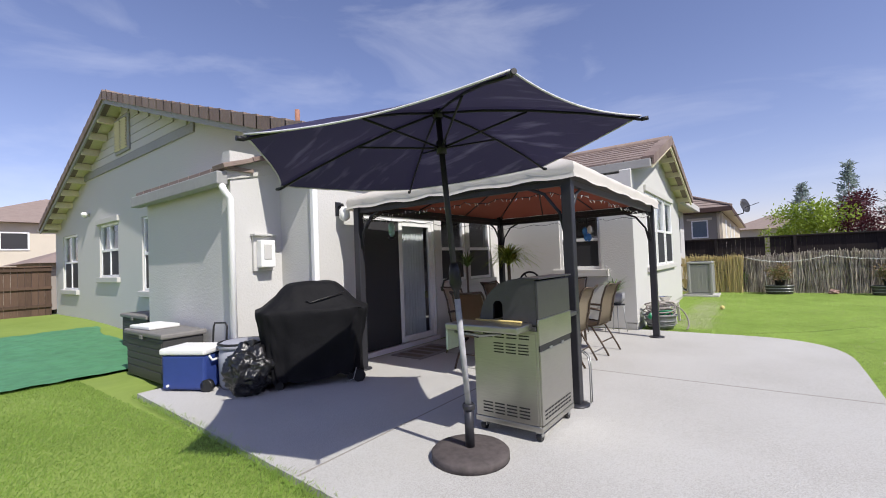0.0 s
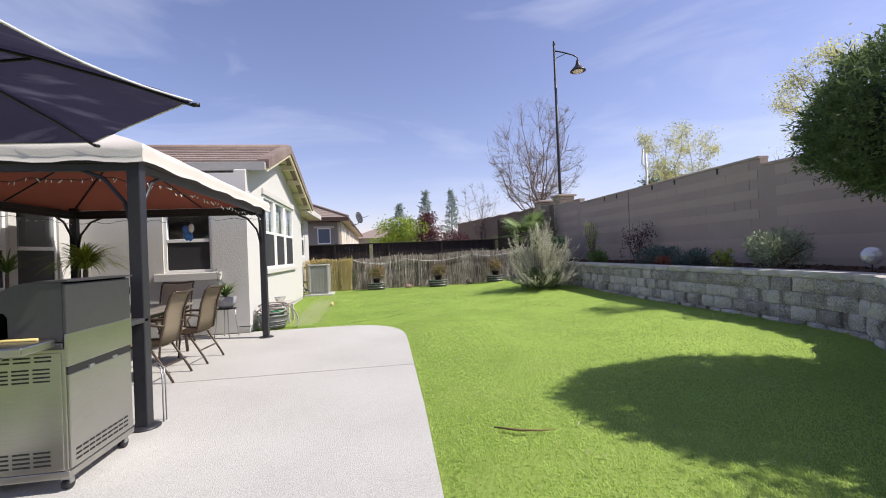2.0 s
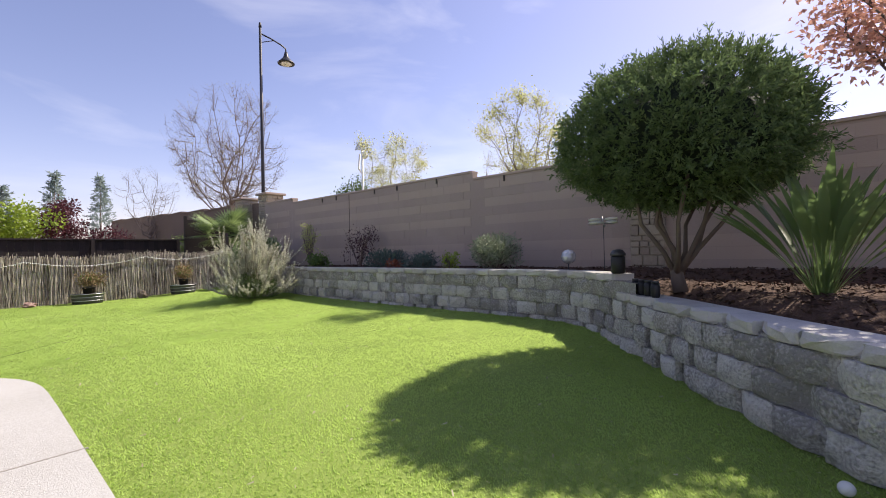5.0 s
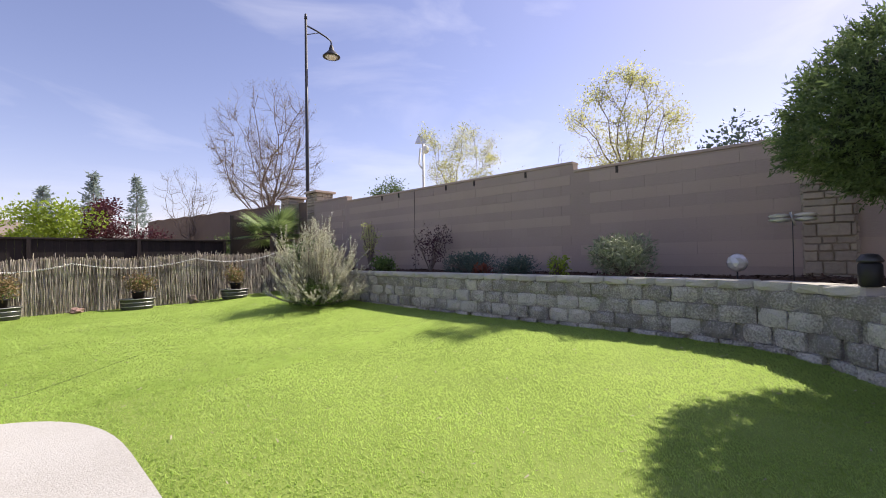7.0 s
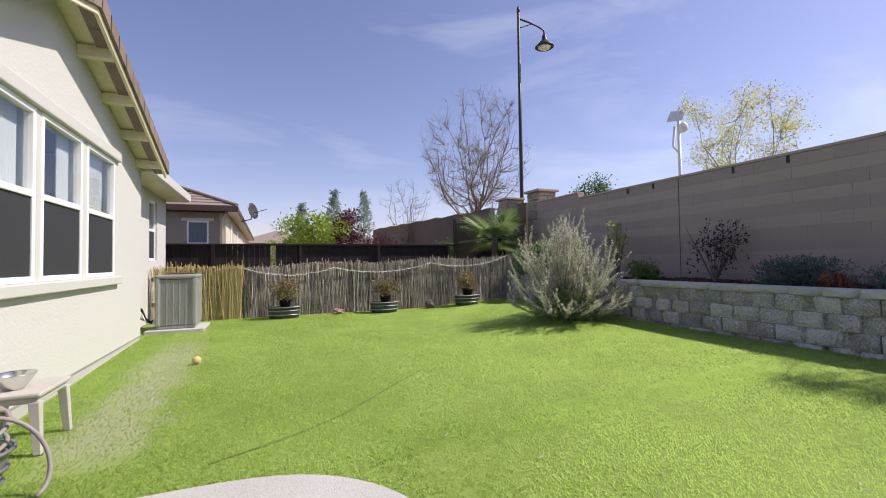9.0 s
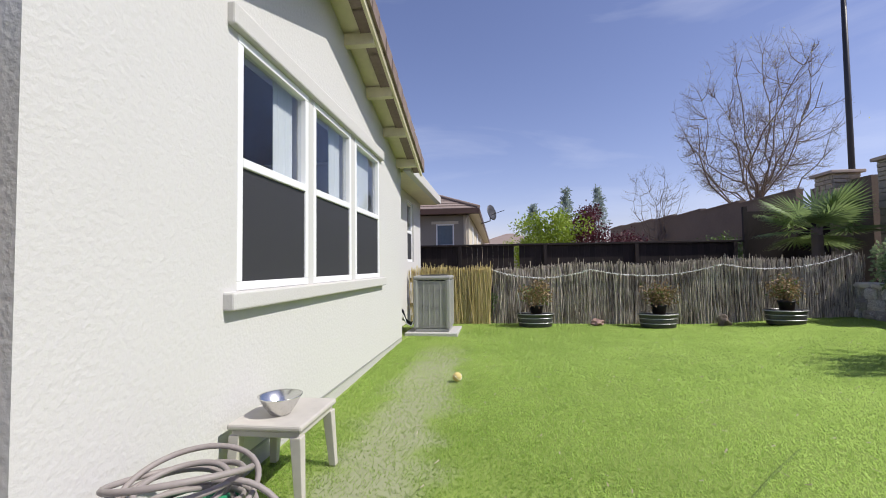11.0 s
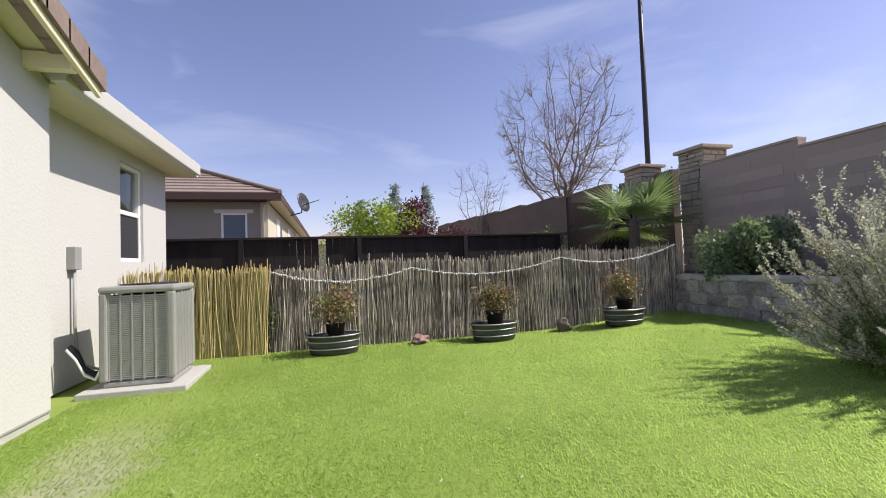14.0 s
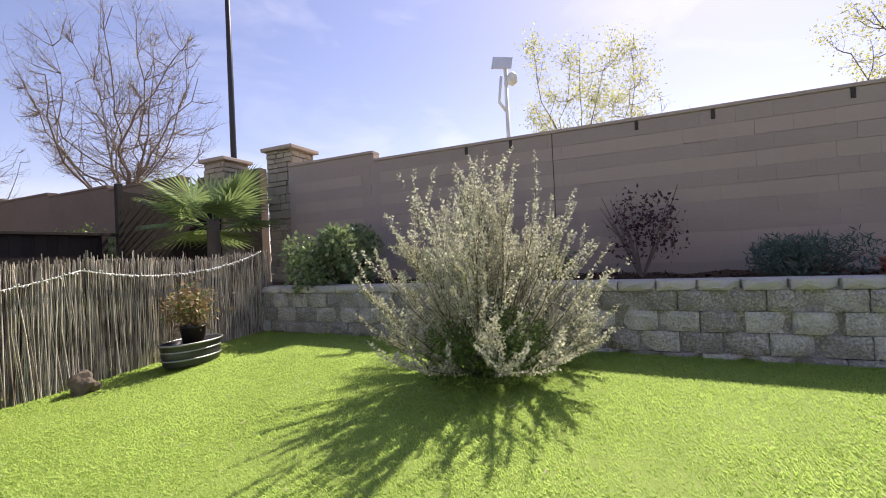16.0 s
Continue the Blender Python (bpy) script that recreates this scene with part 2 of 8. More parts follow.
def leaf(name, c, c2, trans=0.3, rough=0.5):
    return material(name, c, rough, grain=3, vary=0.15, bump=0, stain=1.2, stain_amt=0.1, island=0.8, trans=trans, colour2=c2)


LEAF_HEDGE = leaf("tree_leaf", (0.15, 0.215, 0.085), (0.05, 0.085, 0.04), 0.4, 0.8)
LEAF_GREY = leaf("grey_green_leaf", (0.57, 0.57, 0.42), (0.27, 0.28, 0.19), 0.4)
LEAF_BLOSSOM = leaf("pale_blossom", (0.80, 0.78, 0.64), (0.5, 0.48, 0.36), 0.4)
LEAF_SHRUB = leaf("shrub_leaf", (0.16, 0.25, 0.06), (0.04, 0.08, 0.022), 0.25)
LEAF_ROSEMARY = leaf("rosemary_leaf", (0.34, 0.38, 0.26), (0.10, 0.14, 0.07), 0.2)
LEAF_LIME = leaf("lime_leaf", (0.32, 0.42, 0.05), (0.13, 0.20, 0.025), 0.35)
LEAF_YELLOW = leaf("spring_leaf", (0.56, 0.57, 0.26), (0.34, 0.35, 0.15), 0.7)
LEAF_RED = leaf("plum_leaf", (0.13, 0.035, 0.045), (0.05, 0.016, 0.022), 0.3)
LEAF_CONIFER = leaf("blue_conifer_leaf", (0.10, 0.15, 0.12), (0.04, 0.065, 0.05), 0.15)
# distance haze put into the leaf colour as a paler grey-green
LEAF_HAZY = leaf("hazy_conifer_leaf", (0.34, 0.41, 0.38), (0.19, 0.25, 0.23), 0.4, 0.8)
LEAF_PALM = leaf("palm_leaf", (0.30, 0.40, 0.15), (0.10, 0.15, 0.07), 0.4, 0.4)
LEAF_BIRD = leaf("paradise_leaf", (0.17, 0.25, 0.09), (0.05, 0.09, 0.045), 0.45, 0.4)
LEAF_AUTUMN = leaf("bronze_leaf", (0.36, 0.26, 0.13), (0.15, 0.09, 0.05), 0.3)
LEAF_PINK = leaf("pink_maple_leaf", (0.62, 0.36, 0.27), (0.34, 0.15, 0.11), 0.4)


# ---- mesh helpers ----
def link(name, bm, mat, parent=None, label="", smooth=False):
    me = bpy.data.meshes.new(name)
    bm.normal_update()
    bm.to_mesh(me)
    bm.free()
    for m in (mat if isinstance(mat, (list, tuple)) else [mat]):
        me.materials.append(m)
    if smooth:
        for p in me.polygons:
            p.use_smooth = True
    ob = new(name, me)
    if parent is not None:
        ob.parent = parent
    if name in ("stem_cluster", "branchwork", "pleated_blade"):
        ob["kind"] = "stuff"
    if label:
        ob["label"] = label
    return ob


def part(name, bm, mat, parent, label="", smooth=False):
    return link(name, bm, mat, parent, label, smooth)


def box(bm, lo, hi, bevel=0.0, m=None, mi=0):
    vs = [bm.verts.new((x, y, z)) for x in (lo[0], hi[0]) for y in (lo[1], hi[1]) for z in (lo[2], hi[2])]
    fs = [bm.faces.new([vs[i] for i in f]) for f in ((0, 1, 3, 2), (4, 6, 7, 5), (0, 4, 5, 1), (2, 3, 7, 6), (0, 2, 6, 4), (1, 5, 7, 3))]
    for f in fs:
        f.material_index = mi
    if bevel:
        es = list({e for f in fs for e in f.edges})
        r = bmesh.ops.bevel(bm, geom=es, offset=bevel, segments=2, affect="EDGES", profile=0.5)
        vs = list({v for f in r["faces"] for v in f.verts} | {v for v in vs if v.is_valid})
        for f in r["faces"]:
            f.material_index = mi
    if m is not None:
        bmesh.ops.transform(bm, matrix=m, verts=vs)
    return vs


def boxed(lo, hi, bevel=0.0, m=None):
    bm = bmesh.new()
    box(bm, lo, hi, bevel, m)
    return bm


def tube(bm, pts, r, seg=8, cap=True, mi=0):
    """A round tube along points; r one radius or one each."""
    pts = [Vector(p) for p in pts]
    rs = r if isinstance(r, (list, tuple)) else [r] * len(pts)
    rings, side = [], None
    for i, p in enumerate(pts):
        d = (pts[min(i + 1, len(pts) - 1)] - pts[max(i - 1, 0)]).normalized()
        if side is None:
            side = d.cross(Vector((0, 0, 1)) if abs(d.z) < 0.9 else Vector((1, 0, 0))).normalized()
        side = (side - d * side.dot(d)).normalized()
        up = d.cross(side)
        rings.append([bm.verts.new(p + (side * math.cos(k * 2 * math.pi / seg) + up * math.sin(k * 2 * math.pi / seg)) * rs[i]) for k in range(seg)])
    for a, b in zip(rings, rings[1:]):
        for k in range(seg):
            f = bm.faces.new((a[k], a[(k + 1) % seg], b[(k + 1) % seg], b[k]))
            f.material_index = mi
            f.smooth = True
    if cap:
        bm.faces.new(rings[0][::-1]).material_index = mi
        bm.faces.new(rings[-1]).material_index = mi
    return rings


def tubed(pts, r, seg=8):
    bm = bmesh.new()
    tube(bm, pts, r, seg)
    return bm


def lathe(profile, seg=24, sx=1.0, sy=1.0, at=(0, 0, 0)):
    """A turned shape from (radius, z) pairs."""
    bm = bmesh.new()
    rings = [[bm.verts.new((at[0] + r * sx * math.cos(k * 2 * math.pi / seg), at[1] + r * sy * math.sin(k * 2 * math.pi / seg), at[2] + z)) for k in range(seg)] for r, z in profile]
    for a, b in zip(rings, rings[1:]):
        for k in range(seg):
            bm.faces.new((a[k], a[(k + 1) % seg], b[(k + 1) % seg], b[k])).smooth = True
    bm.faces.new(rings[0][::-1])
    bm.faces.new(rings[-1])
    return bm


def thing(name, x=0, y=0, z=0, turn=0, label="", category="", group="", kind=""):
    e = new(name)
    e.empty_display_size = 0.1
    e.matrix_world = pose(x, y, z, 0, 0, turn)
    return tagged(e, label, category, group, kind)


def smooth01(a, b, x):
    t = min(1, max(0, (x - a) / (b - a)))
    return t * t * (3 - 2 * t)


def grade(x, y):
    """Height of the lawn: it rises to the retaining wall, to the back fence and down the side yard."""
    z = 0.15 * smooth01(2.6, 5.8, x) * smooth01(2.5, 6.5, y) + 0.10 * smooth01(10.5, 18, y)
    return z + 0.26 * smooth01(-8, -16, x)


def leaves(n, place, size, mat_index=0, bm=None, aspect=0.5, droop=0.0, seedling=0):
    """n small leaf quads, bent in two, at points that place() gives."""
    rnd = random.Random(seedling)
    vs, fs = [], []
    for i in range(n):
        p, nrm = place(rnd)
        s = size * rnd.uniform(0.6, 1.35)
        d = Vector((rnd.gauss(0, 1), rnd.gauss(0, 1), rnd.gauss(0, 1) - droop))
        d = (d.normalized() + nrm * 0.7).normalized()
        w = d.cross(Vector((rnd.gauss(0, 1), rnd.gauss(0, 1), rnd.gauss(0, 1)))).normalized() * s * aspect * 0.5
        k = len(vs)
        vs += [p, p + d * s * 0.5 + w, p + d * s, p + d * s * 0.5 - w]
        fs.append((k, k + 1, k + 2, k + 3))
    return vs, fs


def leaf_part(name, vs, fs, mat, parent, label=""):
    me = bpy.data.meshes.new(name)
    me.from_pydata([tuple(v) for v in vs], [], fs)
    me.materials.append(mat)
    ob = new(name, me)
    ob.parent = parent
    if label:
        ob["label"] = label
    return ob
# ---- ground ----
def sheet(name, x0, x1, y0, y1, step, f, mat, label, lift=0.0):
    bm = bmesh.new()
    nx, ny = max(1, round((x1 - x0) / step)), max(1, round((y1 - y0) / step))
    g = [[bm.verts.new((x0 + (x1 - x0) * i / nx, y0 + (y1 - y0) * j / ny, 0)) for j in range(ny + 1)] for i in range(nx + 1)]
    for row in g:
        for v in row:
            v.co.z = f(v.co.x, v.co.y) + lift
    for i in range(nx):
        for j in range(ny):
            bm.faces.new((g[i][j], g[i + 1][j], g[i + 1][j + 1], g[i][j + 1])).smooth = True
    return tagged(link(name, bm, mat), label, name.replace("_", " "), kind="structure")


sheet("ground", -400, 400, -300, 500, 50, lambda x, y: -0.25, SOIL, "dry bare ground reaching to the horizon")


def lawn_height(x, y):
    z = grade(x, y) + 0.006 * noise.noise(Vector((x * 1.3, y * 1.3, 0))) - 0.012
    if -7.2 < x < 0.3 and 3.1 < y < 10.3:
        z -= 0.03
    return z


sheet("lawn", -18.4, 6.4, -6, 18.4, 0.2, lawn_height, TURF, "bright green artificial turf lawn with trodden pale patches")


def wear(mat, worn, amount):
    """A trodden strip along the house wall, mixed softly into a turf material."""
    nt = mat.node_tree
    shader = next(n for n in nt.nodes if n.type == "BSDF_PRINCIPLED")
    src = shader.inputs["Base Color"].links[0].from_socket
    geo = nt.nodes.new("ShaderNodeNewGeometry")
    sep = nt.nodes.new("ShaderNodeSeparateXYZ")
    nt.links.new(geo.outputs["Position"], sep.inputs[0])
    noi = nt.nodes.new("ShaderNodeTexNoise")
    noi.inputs["Scale"].default_value = 2.2
    noi.inputs["Detail"].default_value = 5
    nt.links.new(geo.outputs["Position"], noi.inputs["Vector"])

    def calc(op, a, b):
        m = nt.nodes.new("ShaderNodeMath")
        m.operation = op
        for k, v in enumerate((a, b)):
            if isinstance(v, (int, float)):
                m.inputs[k].default_value = v
            else:
                nt.links.new(v, m.inputs[k])
        return m.outputs[0]

    def ramp(v, lo, hi, a, b):
        m = nt.nodes.new("ShaderNodeMapRange")
        m.interpolation_type = "SMOOTHSTEP"
        for k, q in zip(range(1, 5), (lo, hi, a, b)):
            m.inputs[k].default_value = q
        nt.links.new(v, m.inputs[0])
        return m.outputs[0]
    off = calc("ABSOLUTE", calc("ADD", sep.outputs["X"], 1.72), 0)
    wob = calc("ADD", off, calc("MULTIPLY", calc("SUBTRACT", noi.outputs["Fac"], 0.5), 0.9))
    f = calc("MULTIPLY", ramp(wob, 0.1, 0.5, 1, 0), calc("MULTIPLY", ramp(sep.outputs["Y"], 10.6, 11.4, 0, 1), ramp(sep.outputs["Y"], 14.6, 15.9, 1, 0)))
    mix = nt.nodes.new("ShaderNodeMix")
    mix.data_type = "RGBA"
    nt.links.new(calc("MULTIPLY", f, amount), mix.inputs[0])
    nt.links.new(src, mix.inputs[6])
    mix.inputs[7].default_value = (*worn, 1)
    nt.links.new(mix.outputs[2], shader.inputs["Base Color"])


wear(TURF, (0.30, 0.31, 0.20), 0.85)
wear(BLADE, (0.46, 0.47, 0.30), 0.75)

# dark green tube that draws the shadow line along a turf seam
bm = bmesh.new()
tube(bm, [(x, y, lawn_height(x, y) + 0.004 * math.sin(x * 9)) for x, y in ((-0.9, 10.62), (-0.6, 10.76), (-0.38, 10.88), (-0.1, 11.07), (0.1, 11.22), (0.3, 11.43), (0.52, 11.66), (0.71, 11.86), (1.12, 12.26))], [0.010, 0.011, 0.011, 0.012, 0.011, 0.011, 0.011, 0.010, 0.010], 8)
tagged(link("turf_seam", bm, material("seam_shadow_gap", (0.13, 0.19, 0.04), 0.95, grain=20, vary=0.3)), "thin dark line drawn for the shadow along a turf seam", "lawn", kind="structure")

# the patio: one slab with a rounded far corner and two tooled joints
PATIO_N, PATIO_F, PATIO_L = 3.28, 10.28, -6.6


def patio_outline():
    pts = [(PATIO_L, 3.48), (-4.2, 3.36), (-2.8, PATIO_N), (-1.0, 3.2), (0.18, 3.15)]
    pts += [(0.2, 4.1), (0.25, 5.5), (0.28, 7.0), (0.305, 8.2)]
    # the far corner is a long soft curve
    for k in range(17):
        a = math.pi / 2 * k / 16
        pts.append((-1.0 + 1.31 * math.cos(a) ** (2 / 2.6), 8.75 + (PATIO_F - 8.75) * math.sin(a) ** (2 / 2.6)))
    return pts + [(-2.49, PATIO_F), (-2.49, 10.16), (-5.38, 10.16), (-5.38, 5.1), (PATIO_L, 5.1)]


def slab(bm, pts, z0, z1):
    lo, hi = [bm.verts.new((x, y, z0)) for x, y in pts], [bm.verts.new((x, y, z1)) for x, y in pts]
    f = bm.faces.new(hi)
    bm.faces.new(lo[::-1])
    for i in range(len(pts)):
        j = (i + 1) % len(pts)
        bm.faces.new((lo[i], lo[j], hi[j], hi[i]))
    return f


bm = bmesh.new()
slab(bm, patio_outline(), -0.18, 0.012)
# tooled control joints cut a shallow step
for co, no in (((0, 7.0, 0), (0, 1, 0)), ((0, 7.012, 0), (0, 1, 0)), ((-3.2, 0, 0), (1, 0, 0)), ((-3.188, 0, 0), (1, 0, 0))):
    bmesh.ops.bisect_plane(bm, geom=bm.verts[:] + bm.edges[:] + bm.faces[:], plane_co=co, plane_no=no)
patio = tagged(link("patio", bm, CONCRETE), "pale exposed-aggregate concrete patio slab with a rounded corner", "patio", kind="structure")
# thin darker strips paint the shadow in the joints
GROOVE = material("joint_shadow", (0.30, 0.28, 0.25), 0.95, grain=60)
for a, b in (((-5.3, 6.995), (0.30, 7.012)), ((-3.206, 3.32), (-3.188, 10.1))):
    part("joint", boxed((a[0], a[1], 0.006), (b[0], b[1], 0.0135)), GROOVE, patio)


# ---- house ----
house = thing("house", label="cream stucco single-storey house with brown tile roofs", category="house", kind="structure")


def wall_piece(name, axis, at, a0, a1, z0, z1, holes, thick, mat=STUCCO, parent=house):
    """A wall in the plane axis=at, thick to the inside (sign of thick), with rectangular holes (a0,a1,z0,z1)."""
    bm = bmesh.new()
    xs = sorted({a0, a1, *[h[i] for h in holes for i in (0, 1)]})
    zs = sorted({z0, z1, *[h[i] for h in holes for i in (2, 3)]})
    for i in range(len(xs) - 1):
        for j in range(len(zs) - 1):
            cx, cz = (xs[i] + xs[i + 1]) / 2, (zs[j] + zs[j + 1]) / 2
            if any(h[0] < cx < h[1] and h[2] < cz < h[3] for h in holes):
                continue
            lo, hi = sorted((at, at + thick))
            if axis == "x":
                box(bm, (lo, xs[i], zs[j]), (hi, xs[i + 1], zs[j + 1]))
            else:
                box(bm, (xs[i], lo, zs[j]), (xs[i + 1], hi, zs[j + 1]))
    bmesh.ops.remove_doubles(bm, verts=bm.verts, dist=0.0005)
    seen = {}
    for f in list(bm.faces):
        k = tuple(round(c, 3) for c in f.calc_center_median())
        seen.setdefault(k, []).append(f)
    bmesh.ops.delete(bm, geom=[f for fs in seen.values() if len(fs) > 1 for f in fs], context="FACES")
    return part(name, bm, mat, parent)


EX, NY, SX, SY, PX, PY = -2.5, 10.2, -5.4, 5.12, -6.1, 4.4
E_WIN = [(11.41, 12.405), (12.51, 13.48), (13.61, 14.6)]
WZ0, WZ1 = 1.155, 2.75
EAST_TOP = 2.82
wall_piece("wall_east", "x", EX, NY, 15.95, 0.14, EAST_TOP, [(a, b, WZ0, WZ1) for a, b in E_WIN], -0.2)
wall_piece("wall_kitchen", "y", NY, SX, EX - 0.2, 0.02, 3.0, [(-3.95, -3.12, 1.17, 2.35)], 0.2)
wall_piece("wall_patio", "x", SX, SY, NY + 0.2, 0.02, 3.0, [(6.03, 7.82, 0.1, 2.2), (8.02, 8.86, 1.05, 2.3), (9.0, 9.86, 1.05, 2.3)], -0.2)
wall_piece("wall_return", "y", SY, PX, SX - 0.2, 0.02, 3.1, [], 0.2)
wall_piece("wall_popout_side", "x", PX, PY, SY, 0.02, 3.0, [], -0.2)
wall_piece("wall_popout_front", "y", PY, -8.86, PX - 0.2, 0.02, 2.75, [], 0.2)
wall_piece("wall_popout_end", "x", -8.86, PY + 0.2, SY, 0.1, 2.75, [], 0.2)
A_WIN = [(-17.5, -16.0), (-14.1, -12.75), (-11.3, -10.0)]
wall_piece("wall_south", "y", SY, -18.1, -8.86, 0.1, 2.85, [(A_WIN[0][0], A_WIN[0][1], 1.02, 2.6), (A_WIN[1][0], A_WIN[1][1], 1.36, 2.68), (A_WIN[2][0], A_WIN[2][1], 1.05, 2.64)], 0.2)
wall_piece("wall_west", "x", -18.3, SY, 16.0, 0.1, 2.8, [], 0.2)
wall_piece("wall_north", "y", 15.95, -18.1, EX - 0.2, 0.1, 3.2, [], -0.2)
# the set-back wing past the first gable
wall_piece("wall_wing", "x", -2.83, 15.95, 19.6, 0.1, 2.9, [(18.02, 18.72, 1.4, 2.72)], -0.2)
wall_piece("wall_wing_end", "y", 19.6, -8, -3.03, 0.1, 2.9, [], -0.2)


def prism(name, pts, axis, a0, a1, mat, parent=house):
    """Extrudes a closed outline of (along, z) along axis from a0 to a1."""
    bm = bmesh.new()
    mk = (lambda p, a: (a, p[0], p[1])) if axis == "x" else (lambda p, a: (p[0], a, p[1]))
    lo, hi = [bm.verts.new(mk(p, a0)) for p in pts], [bm.verts.new(mk(p, a1)) for p in pts]
    bm.faces.new(lo[::-1]), bm.faces.new(hi)
    for i in range(len(pts)):
        j = (i + 1) % len(pts)
        bm.faces.new((lo[i], lo[j], hi[j], hi[i]))
    bmesh.ops.recalc_face_normals(bm, faces=bm.faces)
    return part(name, bm, mat, parent)


# east gable: ridge along x
GB_PK, GB_N, GB_F = (12.72, 4.04), (10.4, 3.22), (16.0, 2.97)


def roof_z(y, pk, n, f):
    return n[1] + (pk[1] - n[1]) * (y - n[0]) / (pk[0] - n[0]) if y < pk[0] else pk[1] + (f[1] - pk[1]) * (y - pk[0]) / (f[0] - pk[0])


zn, zf = roof_z(NY, GB_PK, GB_N, GB_F), roof_z(15.95, GB_PK, GB_N, GB_F)
prism("gable_east", [(NY, EAST_TOP), (15.95, EAST_TOP), (15.95, zf - 0.1), (GB_PK[0], GB_PK[1] - 0.1), (NY, zn - 0.1)], "x", EX - 0.2, EX, STUCCO)


def slope(name, axis, p, q, a0, a1, thick, mat, parent=house):
    """A roof plane from p to q (along, z), extruded along axis."""
    return prism(name, [p, q, (q[0], q[1] - thick), (p[0], p[1] - thick)], axis, a0, a1, mat, parent)


RB = EX + 0.32
slope("roof_deck", "x", GB_N, GB_PK, -9, RB, 0.06, SOFFIT)
slope("roof_deck", "x", GB_PK, GB_F, -9, RB, 0.06, SOFFIT)
for p, q in ((GB_N, GB_PK), (GB_PK, GB_F)):
    prism("bargeboard", [(p[0], p[1] + 0.02), (q[0], q[1] + 0.02), (q[0], q[1] - 0.17), (p[0], p[1] - 0.17)], "x", RB, RB + 0.035, SOFFIT)
part("gutter", boxed((-5.2, GB_N[0] - 0.12, GB_N[1] - 0.16), (RB + 0.02, GB_N[0], GB_N[1] - 0.0), 0.01), FASCIA, house)
# lookout blocks under the overhang
for k in range(4):
    y = GB_PK[0] + 0.6 + k * 0.78
    z = roof_z(y, GB_PK, GB_N, GB_F)
    part("lookout", boxed((EX, y - 0.045, z - 0.2), (RB, y + 0.045, z - 0.07)), SOFFIT, house)

# south gable: ridge along y
GA_L, GA_PK, GA_R, GA_Y = (-18.1, 2.92), (-12.15, 5.42), (-4.95, 3.1), 4.75
slope("roof_deck", "y", GA_L, GA_PK, GA_Y, 14, 0.07, SOFFIT)
slope("roof_deck", "y", GA_PK, GA_R, GA_Y + 0.0, 10.5, 0.07, SOFFIT)
prism("gable_south", [(-18.1, 2.85), (PX - 0.2, 2.85), (PX - 0.2, GA_PK[1] - 0.322 * (PX - GA_PK[0]) - 0.1), (GA_PK[0], GA_PK[1] - 0.1), (-18.1, 2.86)], "y", SY, SY + 0.2, STUCCO)
for p, q in ((GA_L, GA_PK), (GA_PK, GA_R)):
    prism("bargeboard", [(p[0], p[1] + 0.02), (q[0], q[1] + 0.02), (q[0], q[1] - 0.19), (p[0], p[1] - 0.19)], "y", GA_Y - 0.035, GA_Y, FASCIA)
# pop-out lean-to roof
part("gutter", boxed((-9.0, PY - 0.2, 2.53), (PX + 0.06, PY - 0.06, 2.7), 0.015), FASCIA, house)
prism("popout_roof", [(PY - 0.08, 2.72), (SY + 0.3, 2.98), (SY + 0.3, 2.86), (PY - 0.08, 2.6)], "x", -9.1, PX + 0.02, TRIM)


